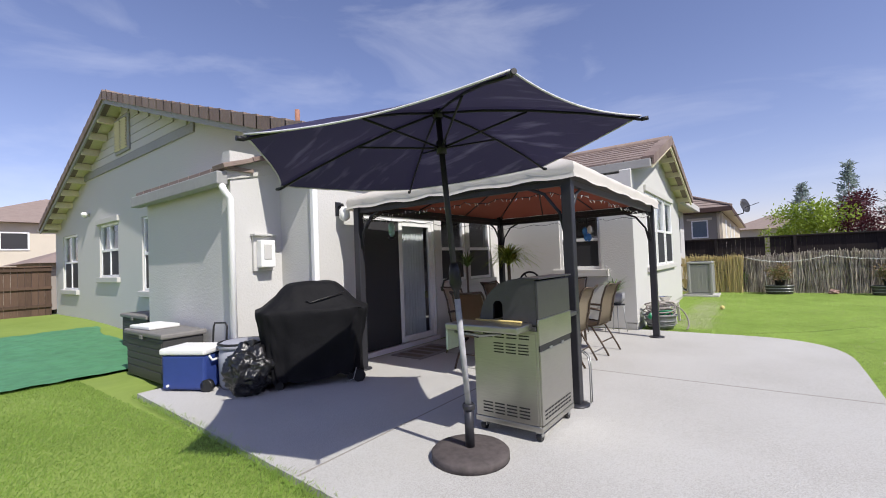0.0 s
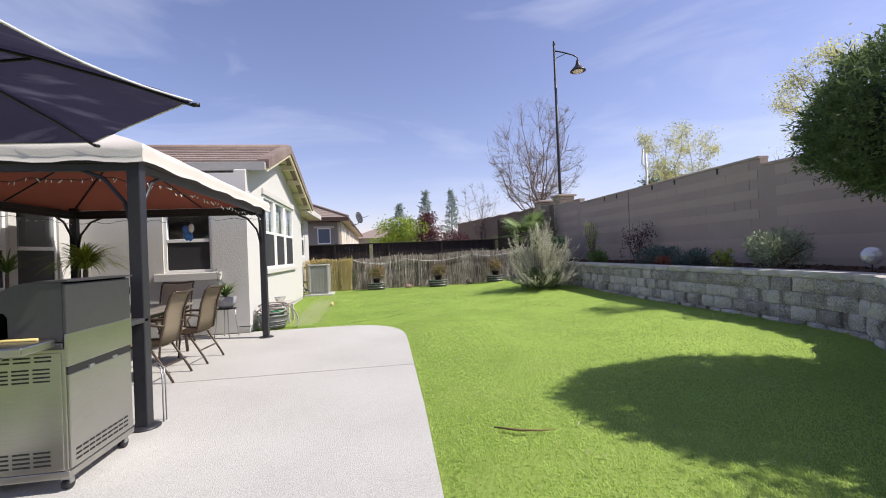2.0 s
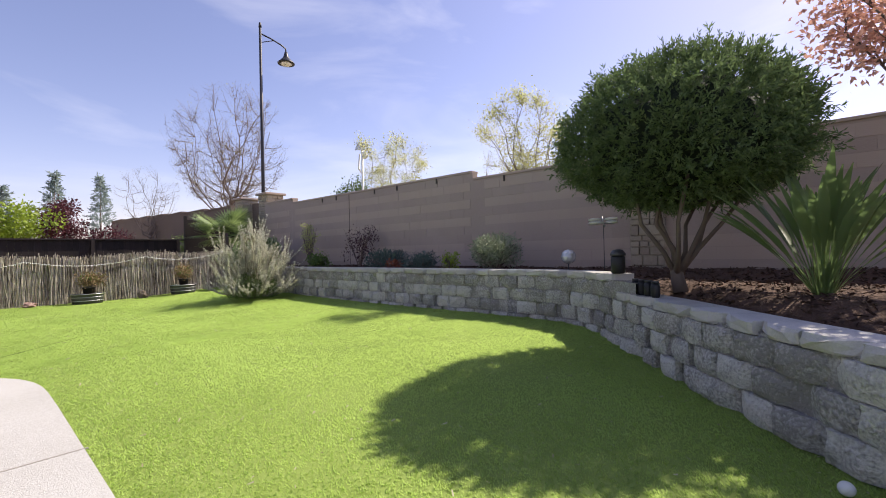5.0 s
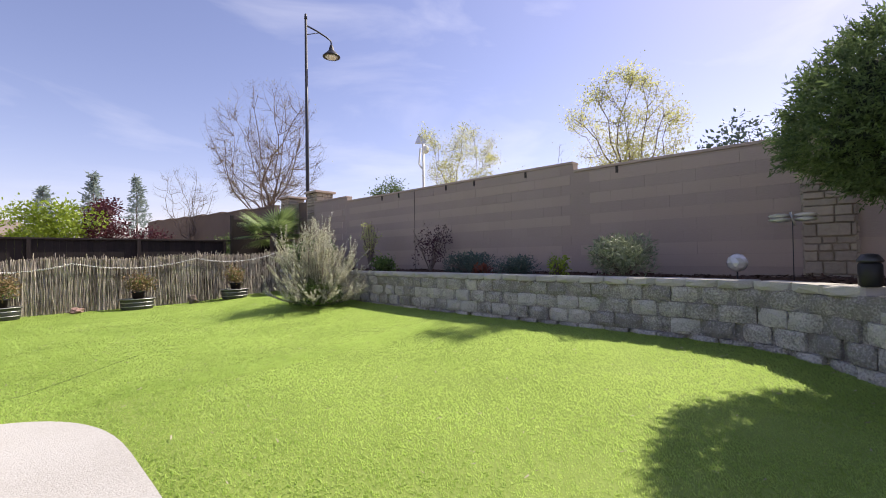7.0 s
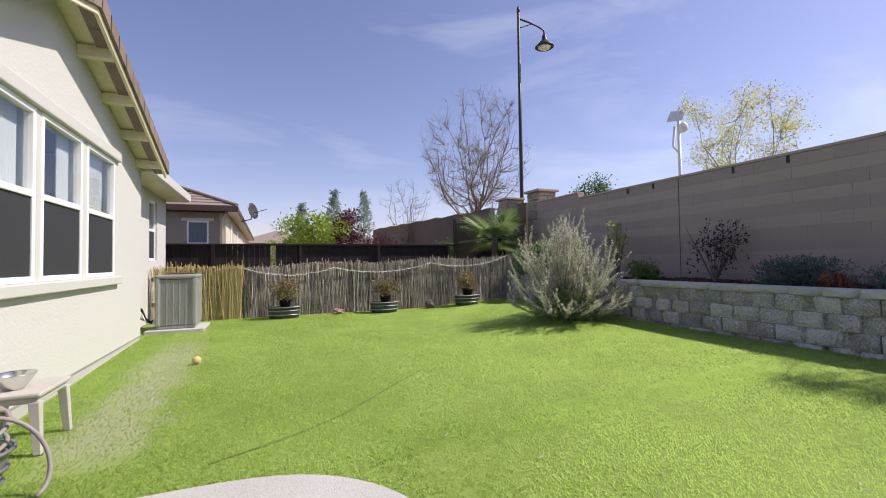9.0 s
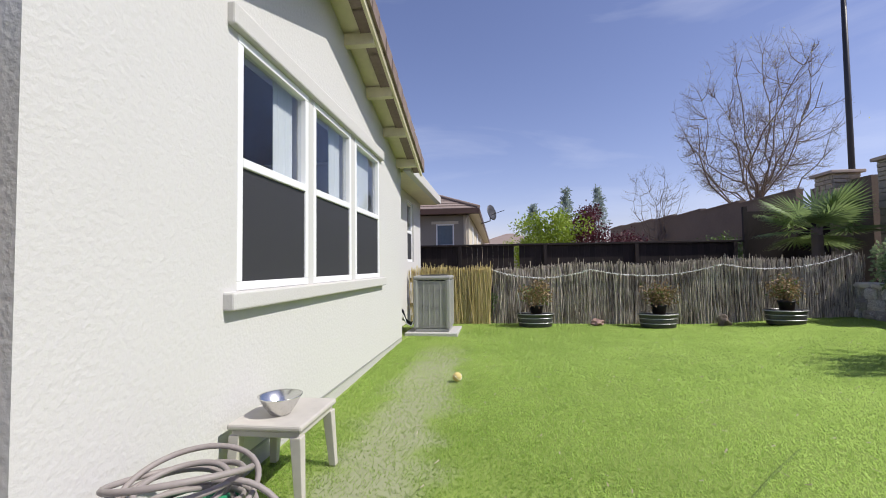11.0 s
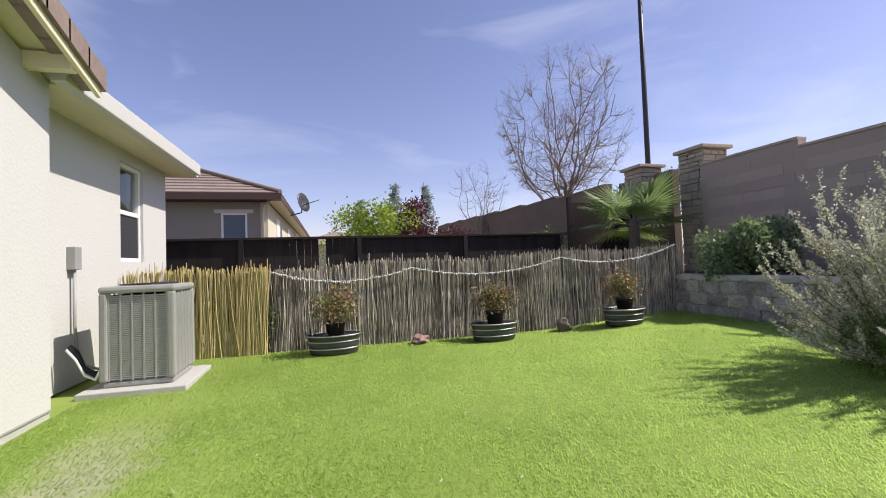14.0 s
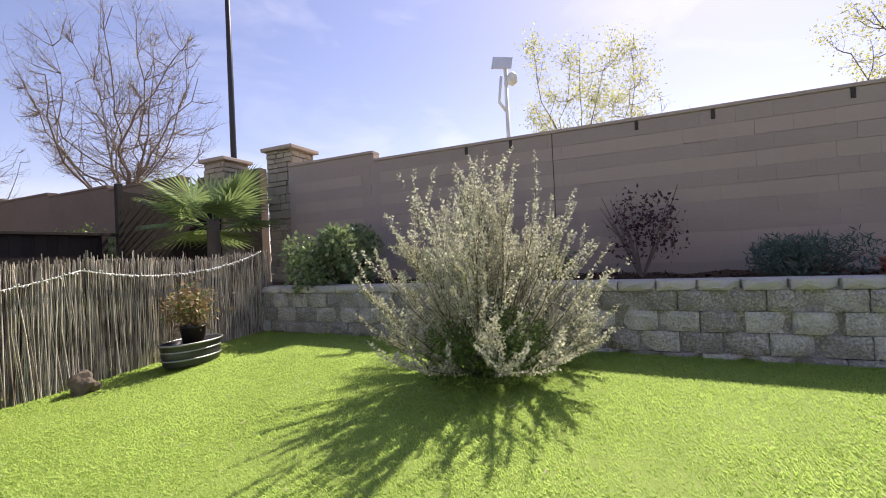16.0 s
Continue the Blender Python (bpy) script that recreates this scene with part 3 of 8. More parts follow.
# ---- windows ----
def window(name, axis, at, a0, a1, z0, z1, out, screen=True, cross=False, curtain=None, label="white vinyl sash window with dark insect screen"):
    """A sash window set in a hole; out is +1/-1, the way outside along axis."""
    w = tagged(thing(name), label, "window", kind="structure")
    d0, d1 = at - out * 0.11, at - out * 0.035

    def bar(n, p0, p1, q0, q1, e0=d0, e1=d1, mat=VINYL, bev=0.006):
        lo, hi = sorted((e0, e1))
        b = boxed((lo, p0, q0), (hi, p1, q1), bev) if axis == "x" else boxed((p0, lo, q0), (p1, hi, q1), bev)
        return part(n, b, mat, w)
    fw = 0.055
    bar("frame_bottom", a0, a1, z0, z0 + fw)
    bar("frame_top", a0, a1, z1 - fw, z1)
    bar("frame_side", a0, a0 + fw, z0 + fw, z1 - fw)
    bar("frame_side", a1 - fw, a1, z0 + fw, z1 - fw)
    zm = (z0 + z1) / 2
    bar("meeting_rail", a0 + fw, a1 - fw, zm - 0.03, zm + 0.03, d0 + out * 0.005, d1 + out * 0.004)
    g = bar("pane", a0 + fw, a1 - fw, zm + 0.03, z1 - fw, at - out * 0.075, at - out * 0.08, GLASS, 0)
    g.visible_shadow = False
    if screen:
        bar("insect_screen", a0 + fw, a1 - fw, z0 + fw, zm - 0.03, at - out * 0.05, at - out * 0.056, SCREEN, 0)
    else:
        g = bar("pane", a0 + fw, a1 - fw, z0 + fw, zm - 0.03, at - out * 0.075, at - out * 0.08, GLASS, 0)
        g.visible_shadow = False
    if cross:
        am = (a0 + a1) / 2
        bar("mullion", am - 0.03, am + 0.03, z0 + fw, zm - 0.03, d0 + out * 0.003, d1 + out * 0.006)
        bar("mullion", am - 0.03, am + 0.03, zm + 0.03, z1 - fw, d0 + out * 0.003, d1 + out * 0.006)
    if curtain:
        for c0, c1, cz, fold in curtain:
            bm = bmesh.new()
            n = 28
            col = []
            for i in range(n + 1):
                a = c0 + (c1 - c0) * i / n
                dd = at - out * (0.16 + fold * math.sin(i * 1.9))
                col.append([bm.verts.new((dd, a, z) if axis == "x" else (a, dd, z)) for z in (cz, z1 + 0.05)])
            for p, q in zip(col, col[1:]):
                bm.faces.new((p[0], q[0], q[1], p[1])).smooth = True
            part("curtain", bm, CURTAIN, w, "pale curtain behind the glass")
    return w


for i, (a, b) in enumerate(E_WIN):
    window("window_%d" % (i + 1), "x", EX + 0.04, a, b, WZ0, WZ1, 1, curtain=[[(12.05, 12.36, 1.2, 0.012)], [(13.15, 13.44, 1.2, 0.012)], [(13.65, 14.5, 1.2, 0.002)]][i])
window("window_4", "y", NY, -3.95, -3.12, 1.17, 2.35, -1)
window("window_5", "x", SX, 8.02, 8.86, 1.05, 2.3, 1)
window("window_6", "x", SX, 9.0, 9.86, 1.05, 2.3, 1)
for i, (z0, z1) in enumerate(((1.02, 2.6), (1.36, 2.68), (1.05, 2.64))):
    window("window_%d" % (7 + i), "y", SY, A_WIN[i][0], A_WIN[i][1], z0, z1, -1, cross=True)
    part("sill_trim", boxed((A_WIN[i][0] - 0.1, SY - 0.07, z0 - 0.13), (A_WIN[i][1] + 0.1, SY + 0.02, z0 - 0.004), 0.01), TRIM, house)
part("head_trim", boxed((A_WIN[1][0] - 0.12, SY - 0.06, 2.684), (A_WIN[1][1] + 0.12, SY + 0.02, 2.82), 0.01), TRIM, house)
window("window_10", "x", -2.83, 18.02, 18.72, 1.4, 2.72, 1)
# stucco trim round the east windows
part("sill_trim", boxed((EX - 0.02, 11.28, 1.045), (EX + 0.07, 14.72, WZ0 - 0.004), 0.012), TRIM, house)
part("head_trim", boxed((EX - 0.02, 11.3, WZ1 + 0.004), (EX + 0.05, 14.72, WZ1 + 0.14), 0.012), TRIM, house)
part("sill_trim", boxed((-4.1, NY - 0.07, 1.02), (-2.97, NY + 0.02, 1.166), 0.012), TRIM, house)
part("sill_trim", boxed((SX - 0.02, 7.95, 0.92), (SX + 0.07, 9.95, 1.046), 0.012), TRIM, house)
# interiors behind the glass, their dimness put into a dark grey colour
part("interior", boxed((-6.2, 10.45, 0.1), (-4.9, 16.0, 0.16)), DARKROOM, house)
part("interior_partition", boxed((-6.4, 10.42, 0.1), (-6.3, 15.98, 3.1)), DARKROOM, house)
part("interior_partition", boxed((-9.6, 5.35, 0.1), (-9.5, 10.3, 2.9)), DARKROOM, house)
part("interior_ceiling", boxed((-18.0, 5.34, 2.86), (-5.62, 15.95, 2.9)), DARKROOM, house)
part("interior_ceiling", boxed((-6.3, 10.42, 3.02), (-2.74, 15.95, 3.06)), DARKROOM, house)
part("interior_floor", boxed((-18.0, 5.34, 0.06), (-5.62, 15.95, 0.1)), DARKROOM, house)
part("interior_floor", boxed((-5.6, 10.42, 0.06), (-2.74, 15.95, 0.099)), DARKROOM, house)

# sliding patio door
door = tagged(thing("door_1"), "white-framed sliding glass patio door, screen half open", "door", kind="structure")


def dbar(n, y0, y1, z0, z1, x0, x1, mat=VINYL, bev=0.006, par=door):
    return part(n, boxed((x0, y0, z0), (x1, y1, z1), bev), mat, par)


dbar("frame_side", 6.03, 6.09, 0.1, 2.2, SX - 0.14, SX - 0.02)
dbar("frame_side", 7.76, 7.82, 0.1, 2.2, SX - 0.14, SX - 0.02)
dbar("frame_top", 6.09, 7.76, 2.13, 2.2, SX - 0.14, SX - 0.02)
dbar("threshold", 6.0, 7.85, 0.02, 0.1, SX - 0.16, SX + 0.03, VINYL)
dbar("stile", 6.88, 6.96, 0.1, 2.13, SX - 0.085, SX - 0.03)
dbar("stile", 7.68, 7.755, 0.1, 2.13, SX - 0.085, SX - 0.03)
dbar("rail", 6.96, 7.68, 0.1, 0.2, SX - 0.083, SX - 0.032)
dbar("rail", 6.96, 7.68, 2.06, 2.13, SX - 0.083, SX - 0.032)
dbar("pane", 6.96, 7.68, 0.2, 2.06, SX - 0.062, SX - 0.056, GLASS, 0).visible_shadow = False
dbar("insect_screen", 6.09, 6.88, 0.1, 2.13, SX - 0.05, SX - 0.045, SCREEN, 0)
bm = bmesh.new()
col = []
for i in range(40):
    y = 6.98 + 0.70 * i / 39
    x = SX - 0.16 - 0.03 * math.sin(i * 1.5)
    col.append([bm.verts.new((x, y, 0.12)), bm.verts.new((x, y, 2.15))])
for p, q in zip(col, col[1:]):
    bm.faces.new((p[0], q[0], q[1], p[1])).smooth = True
part("blind", bm, CURTAIN, door, "pale vertical blind")

# ---- sound wall, retaining wall, fences ----
SWX = 7.6


def swz(y):
    return 2.84 if y < 9.33 else 3.01 if y < 17.13 else 3.16


sound_wall = thing("wall_sound", label="tall brown split-face block boundary wall with stepped top", category="wall", kind="structure")
for y0, y1 in ((-8, 9.33), (9.33, 17.13), (17.13, 19.15)):
    part("core", boxed((SWX + 0.012, y0, 0), (SWX + 0.2, y1, swz(y0))), WALLBLOCK, sound_wall)
    part("coping", boxed((SWX - 0.015, y0, swz(y0)), (SWX + 0.22, y1, swz(y0) + 0.05), 0.008), WALLBAND, sound_wall)

RX = 5.77
RET = [(1.0, 1.6), (2.0, 2.55), (3.4, 3.85), (4.6, 4.95), (5.35, 5.65), (5.68, 6.2), (RX, 7.0), (RX + 0.0, 18.6)]
retaining = thing("wall_retaining", label="grey split-face concrete block retaining wall with caps", category="wall", kind="structure")
bm = bmesh.new()
for (xa, ya), (xb, yb) in zip(RET, RET[1:]):
    d = Vector((xb - xa, yb - ya, 0)).normalized()
    nrm = Vector((d.y, -d.x, 0))
    vs = [bm.verts.new(Vector((px, py, z)) + nrm * o) for px, py in ((xa, ya), (xb, yb)) for o in (0.03, 0.3) for z in (-0.1, 0.82 if xb > 4.95 else 0.62)]
    for f in ((0, 1, 5, 4), (2, 6, 7, 3), (1, 3, 7, 5)):
        bm.faces.new([vs[i] for i in f])
part("backing", bm, BLOCK, retaining)


def ret_line(x):
    for (xa, ya), (xb, yb) in zip(RET, RET[1:]):
        if xa <= x < xb:
            return ya + (yb - ya) * (x - xa) / (xb - xa)
    return -10.0


def bed_height(x, y):
    bumps = 0.05 * noise.noise(Vector((x * 2, y * 2, 3)))
    if x > 5.95:
        return 0.78 + bumps + 0.08 * smooth01(6, 7.5, x)
    gap = ret_line(x) - y
    return 0.58 + bumps * 0.6 + 0.2 * smooth01(0.3, 1.3, gap) if gap > 0.2 else -0.1


sheet("planting_bed", 1.0, 7.62, 0.0, 19.6, 0.12, bed_height, MULCH, "dark bark mulch planting bed behind the block wall")

FY = 18.0
# ---- fences ----
reed_fence = thing("fence_reed", label="weathered grey-brown reed screen fence on the back boundary", category="fence", kind="structure")


def reeds(n, x0, x1, y, top, mat, name, label, seedling, spread=0.025, ragged=0.05, lift=0.0):
    rnd = random.Random(seedling)
    bm = bmesh.new()
    for i in range(n):
        x = x0 + (x1 - x0) * (i + rnd.random()) / n
        yy = y + rnd.uniform(-spread, spread)
        z0, z1 = grade(x, y) - 0.02 + lift * rnd.random(), top(x) + rnd.gauss(-0.02, ragged * 0.6)
        if rnd.random() < 0.02:
            z1 += 0.1
        lean, r = rnd.gauss(0, 0.055), rnd.uniform(0.0018, 0.0062)
        mid = Vector((x + lean * 0.5 + rnd.gauss(0, 0.018), yy, (z0 + z1) / 2))
        tube(bm, [(x, yy, z0), mid, (x + lean, yy, z1)], r, 4, False)
    ob = part(name, bm, mat, reed_fence, label)
    ob["kind"] = "stuff"
    return ob


def fence_top(x):
    return 1.27 + 0.025 * x + 0.03 * math.sin(x * 2.3)


reeds(2100, -1.0, 5.9, FY, fence_top, REED, "reeds", "weathered grey reeds wired side by side", 5)
reeds(420, -2.75, -1.08, FY - 0.06, lambda x: 1.26 + 0.02 * math.sin(x * 5), REEDNEW, "new_reeds", "fresh straw-yellow reeds", 6, lift=0.0)
reeds(150, -1.45, -1.1, FY - 0.09, lambda x: 1.24, REEDNEW, "new_reeds", "fresh straw-yellow reeds", 7)
for z in (0.42, 0.95):
    part("rail", boxed((-2.8, FY + 0.05, z), (5.9, FY + 0.11, z + 0.09)), BROWNWOOD, reed_fence)
for k in range(30):
    x = -2.6 + k * 0.29
    part("picket", boxed((x, FY + 0.03, 0.0), (x + 0.08, FY + 0.05, 1.1)), BROWNWOOD, reed_fence)

# garland of small lights on the reed fence
garland = thing("string_lights", label="sagging white string of small lights along the reed fence", category="string lights")
NODES = [(-1.05, 1.21), (0.95, 1.19), (3.42, 1.27), (5.7, 1.43)]
BULB = material("frosted_bulb", (0.85, 0.84, 0.80), 0.3, grain=20, vary=0.03, bump=0)
gbm, bbm = bmesh.new(), bmesh.new()
for (xa, za), (xb, zb) in zip(NODES, NODES[1:]):
    pts = []
    for i in range(25):
        f = i / 24
        pts.append((xa + (xb - xa) * f, FY - 0.06, za + (zb - za) * f - 0.17 * 4 * f * (1 - f)))
    tube(gbm, pts, 0.006, 5)
    for i in range(1, 72):
        f = i / 72
        x, z = xa + (xb - xa) * f, za + (zb - za) * f - 0.17 * 4 * f * (1 - f)
        o = random.uniform(-0.012, 0.012)
        tube(bbm, [(x, FY - 0.065, z + o), (x + random.uniform(-0.01, 0.01), FY - 0.075, z + o + random.choice((-0.022, 0.02)))], [0.008, 0.005], 5)
part("cord", gbm, WHITEPLASTIC, garland)
part("bulbs", bbm, BULB, garland)["kind"] = "stuff"

dark_fence = thing("fence_neighbour", label="dark stained board fence, its shade put into the colour", category="fence", kind="structure")
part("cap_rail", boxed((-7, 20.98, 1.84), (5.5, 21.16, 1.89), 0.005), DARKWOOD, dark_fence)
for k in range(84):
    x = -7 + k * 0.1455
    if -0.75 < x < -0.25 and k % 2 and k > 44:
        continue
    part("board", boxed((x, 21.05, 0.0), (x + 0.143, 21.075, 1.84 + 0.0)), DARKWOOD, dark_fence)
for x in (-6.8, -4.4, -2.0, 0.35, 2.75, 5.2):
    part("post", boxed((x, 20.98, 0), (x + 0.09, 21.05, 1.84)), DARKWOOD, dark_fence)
# added dark panel and post stand in for shade on the wall behind
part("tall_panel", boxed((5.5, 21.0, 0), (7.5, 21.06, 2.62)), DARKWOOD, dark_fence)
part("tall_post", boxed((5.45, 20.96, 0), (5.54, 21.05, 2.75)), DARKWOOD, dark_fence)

side_fence = thing("fence_side", label="brown wooden board fence beside the house", category="fence", kind="structure")
for k in range(56):
    y = 5.0 - 0.15 * (k + 1)
    part("board", boxed((-18.3, y, 0.2), (-18.27, y + 0.143, 1.72)), BROWNWOOD, side_fence)
for z in (0.5, 1.05, 1.6):
    part("rail", boxed((-18.27, -3.4, z), (-18.22, 5.0, z + 0.09)), BROWNWOOD, side_fence)
part("cap_rail", boxed((-18.36, -3.4, 1.72), (-18.2, 5.0, 1.76)), BROWNWOOD, side_fence)

# ---- stone pillars, far wall and street lamp ----


def pillar(x, y, top, w, base=0.0):
    p = thing("stone_pillar", x, y, 0, label="stacked tan stone pillar with a concrete cap", category="pillar", group="stone pillars", kind="structure")
    part("core", boxed((-w / 2 + 0.03, -w / 2 + 0.03, base), (w / 2 - 0.03, w / 2 - 0.03, top - 0.08)), STONE, p)
    rnd = random.Random(int(y * 10))
    for face in range(4):
        m = pose(0, 0, 0, 0, 0, 90 * face)
        z = max(base, 0.7)
        while z < top - 0.12:
            h = min(rnd.choice((0.1, 0.14, 0.18)), top - 0.085 - z)
            a = -w / 2
            while a < w / 2 - 0.02:
                l = min(rnd.uniform(0.14, 0.36), w / 2 - a)
                bm = bmesh.new()
                box(bm, (a + 0.006, -w / 2 - rnd.uniform(0, 0.03), z + 0.006), (a + l - 0.006, -w / 2 + 0.04, z + h - 0.006), 0.012, m)
                part("stone", bm, STONE, p)
                a += l
            z += h
    part("cap", boxed((-w / 2 - 0.09, -w / 2 - 0.09, top - 0.08), (w / 2 + 0.09, w / 2 + 0.09, top), 0.015), WALLBAND, p)
    return p


pillar(8.03, 19.48, 3.64, 0.66)
pillar(7.85, 21.2, 3.6, 0.62)
pillar(7.8, 5.6, 2.95, 0.55)
FARBLOCK = material("far_wall_block", (0.19, 0.145, 0.115), 0.95, grain=16, vary=0.12, bump=0.3, stain_amt=0.12)
far_wall = thing("wall_far", label="brown block boundary wall running on past the pillars", category="wall", kind="structure")
part("run", boxed((7.95, 20.3, 0), (8.15, 22.3, 3.35)), FARBLOCK, far_wall)
for k in range(7):
    y = 22.9 + k * 3
    part("run", boxed((7.95, y, 0), (8.15, y + 2.998, 3.42 + 0.1 * k)), FARBLOCK, far_wall)
    part("coping", boxed((7.92, y, 3.42 + 0.1 * k), (8.18, y + 2.998, 3.48 + 0.1 * k)), FARBLOCK, far_wall)

lamp = thing("street_lamp", 9.34, 22.7, 0, label="tall black street lamp with a hooked arm and bell shade", category="street lamp")
part("pole", tubed([(0, 0, 0), (0, 0, 6), (0, 0, 11.88)], [0.085, 0.075, 0.055], 12), DARKPOLE, lamp)
part("finial", tubed([(0, 0, 11.84), (0, 0, 12.06)], [0.07, 0.05], 10), DARKPOLE, lamp)
ARM = Vector((0.99, -0.13, 0)).normalized()
part("arm", tubed([ARM * 0.03 + Vector((0, 0, 11.55)), ARM * 0.5 + Vector((0, 0, 11.46)), ARM * 0.95 + Vector((0, 0, 11.32)), ARM * 1.18 + Vector((0, 0, 11.2)), ARM * 1.2 + Vector((0, 0, 11.0))], 0.035, 8), DARKPOLE, lamp)
part("brace", tubed([ARM * 0.03 + Vector((0, 0, 11.15)), ARM * 0.6 + Vector((0, 0, 11.4))], 0.02, 6), DARKPOLE, lamp)
shade = part("shade", lathe([(0.07, 0.55), (0.1, 0.42), (0.13, 0.3), (0.3, 0.12), (0.4, 0.02), (0.4, 0.0), (0.34, 0.0)], 20, at=ARM * 1.2 + Vector((0, 0, 10.47))), DARKPOLE, lamp)
part("lens", lathe([(0.28, 0.0), (0.2, -0.06), (0.06, -0.1)], 16, at=ARM * 1.2 + Vector((0, 0, 10.47))), BULB, lamp)

solar = thing("solar_camera", 8.95, 14.95, 0, label="pole with a tilted solar panel and white camera head", category="camera pole")
part("pole", tubed([(0, 0, -0.25), (0, 0, 4.75)], 0.04, 8), WHITEPLASTIC, solar)
part("bracket", tubed([(0, 0, 3.9), (-0.06, 0.13, 4.1), (-0.04, 0.08, 4.6)], 0.03, 6), WHITEPLASTIC, solar)
part("housing", lathe([(0.04, 0), (0.1, 0.05), (0.1, 0.18), (0.05, 0.24)], 14, at=(0, -0.12, 4.4)), WHITEPLASTIC, solar)
# panel coloured pale for the sun that falls on it
part("panel", boxed((-0.19, -0.16, -0.012), (0.19, 0.16, 0.012), 0.004, pose(0, 0.06, 4.86, 62, 8, -75)), WHITEEDGE, solar, "tilted panel, sunlight put into its pale colour")

# ---- neighbours ----


def neighbour_house():
    h = thing("neighbour_house", label="grey-brown stucco house with a hipped tile roof behind the dark fence", category="house")
    x1, y0 = -1.95, 25.0
    part("wall", boxed((-14, y0, 0), (-3.19, y0 + 0.2, 3.2)), PLASTERHOUSE, h)
    part("wall", boxed((-2.51, y0, 0), (x1 - 0.2, y0 + 0.2, 3.2)), PLASTERHOUSE, h)
    part("wall", boxed((-3.19, y0, 0), (-2.51, y0 + 0.2, 2.04)), PLASTERHOUSE, h)
    part("wall", boxed((-3.19, y0, 2.88), (-2.51, y0 + 0.2, 3.2)), PLASTERHOUSE, h)
    part("wall", boxed((x1 - 0.2, y0, 0), (x1, 46, 3.2)), PLASTERLIGHT, h)
    w = part("window", boxed((-3.19, y0 - 0.03, 2.04), (-2.51, y0 + 0.05, 2.1)), VINYL, h)
    for lo, hi in (((-3.19, y0 - 0.03, 2.83), (-2.51, y0 + 0.05, 2.88)), ((-3.19, y0 - 0.03, 2.1), (-3.14, y0 + 0.05, 2.83)), ((-2.56, y0 - 0.03, 2.1), (-2.51, y0 + 0.05, 2.83))):
        part("frame", boxed(lo, hi), VINYL, w)
    part("pane", boxed((-3.14, y0 + 0.02, 2.1), (-2.56, y0 + 0.03, 2.83)), material("blue_grey_blind", (0.13, 0.17, 0.21), 0.35, grain=10), w)
    part("trim", boxed((-3.36, y0 - 0.06, 2.88), (-2.34, y0 - 0.001, 2.98)), PLASTERLIGHT, h)
    for y in (27, 31, 35):
        part("window", boxed((x1, y, 2.0), (x1 + 0.03, y + 0.9, 2.95)), VINYL, h)
    part("downspout", tubed([(x1 + 0.05, y0 - 0.1, 3.25), (x1 - 0.12, y0 - 0.06, 3.0), (x1 - 0.12, y0 - 0.06, 0)], 0.045, 8), PLASTERLIGHT, h)
    ez, ex, ey = 3.38, x1 + 0.4, y0 - 0.45
    # hip roof in overlapping courses
    roof = part("roof", boxed((-14, ey + 0.3, ez - 0.02), (ex - 0.3, 45.9, ez + 0.03)), TILE, h)
    pitch, n = 0.42, 14
    for i in range(n):
        bm = bmesh.new()
        d0, d1 = i * 0.36, (i + 1) * 0.36 + 0.04
        z0, z1 = ez + d0 * pitch + 0.045, ez + d1 * pitch + 0.005
        a = [bm.verts.new(v) for v in ((-14, ey + d0, z0), (ex - d0, ey + d0, z0), (ex - d1, ey + d1, z1), (-14, ey + d1, z1))]
        bm.faces.new(a)
        c = [bm.verts.new(v) for v in ((-14, ey + d0, z0 - 0.05), (ex - d0, ey + d0, z0 - 0.05))]
        bm.faces.new((c[0], c[1], a[1], a[0]))
        b = [bm.verts.new(v) for v in ((ex - d0, ey + d0, z0), (ex - d0, 46, z0), (ex - d1, 46, z1), (ex - d1, ey + d1, z1))]
        bm.faces.new(b)
        c = [bm.verts.new(v) for v in ((ex - d0, ey + d0, z0 - 0.05), (ex - d0, 46, z0 - 0.05))]
        bm.faces.new((c[0], c[1], b[1], b[0]))
        part("tile_course", bm, TILE, roof)
    part("hip_cap", tubed([(ex, ey, ez + 0.06), (ex - 5, ey + 5, ez + 5 * pitch + 0.07)], 0.07, 8), TILE, roof)
    RED = material("fascia_brown", (0.09, 0.05, 0.04), 0.6, grain=12)
    part("fascia", boxed((-14, ey - 0.03, ez - 0.17), (ex + 0.03, ey, ez + 0.02)), RED, h)
    part("fascia", boxed((ex, ey, ez - 0.17), (ex + 0.03, 46, ez + 0.02)), RED, h)
    part("soffit", boxed((-14, ey, ez - 0.14), (ex, y0, ez - 0.1)), RED, h)
    part("soffit", boxed((x1, y0, ez - 0.14), (ex, 46, ez - 0.1)), PLASTERLIGHT, h)
    return h


neighbour_house()
d = thing("satellite_dish", -1.3, 28.4, 3.0, label="grey satellite dish on the neighbour's roof edge", category="satellite dish")
part("dish", lathe([(0.02, -0.08), (0.2, -0.05), (0.36, 0.03), (0.36, 0.05), (0.2, -0.02), (0.02, -0.05)], 20), DARKSTEEL, d).matrix_world = pose(-1.15, 28.2, 3.66, 78, 0, 60)
part("mast", tubed([(-0.3, 0, 0.2), (0.1, -0.1, 0.3), (0.12, -0.15, 0.65)], 0.025, 6), DARKPOLE, d)
part("feed_arm", tubed([(0.1, -0.1, 0.55), (0.75, -0.3, 0.75)], 0.015, 6), DARKPOLE, d)


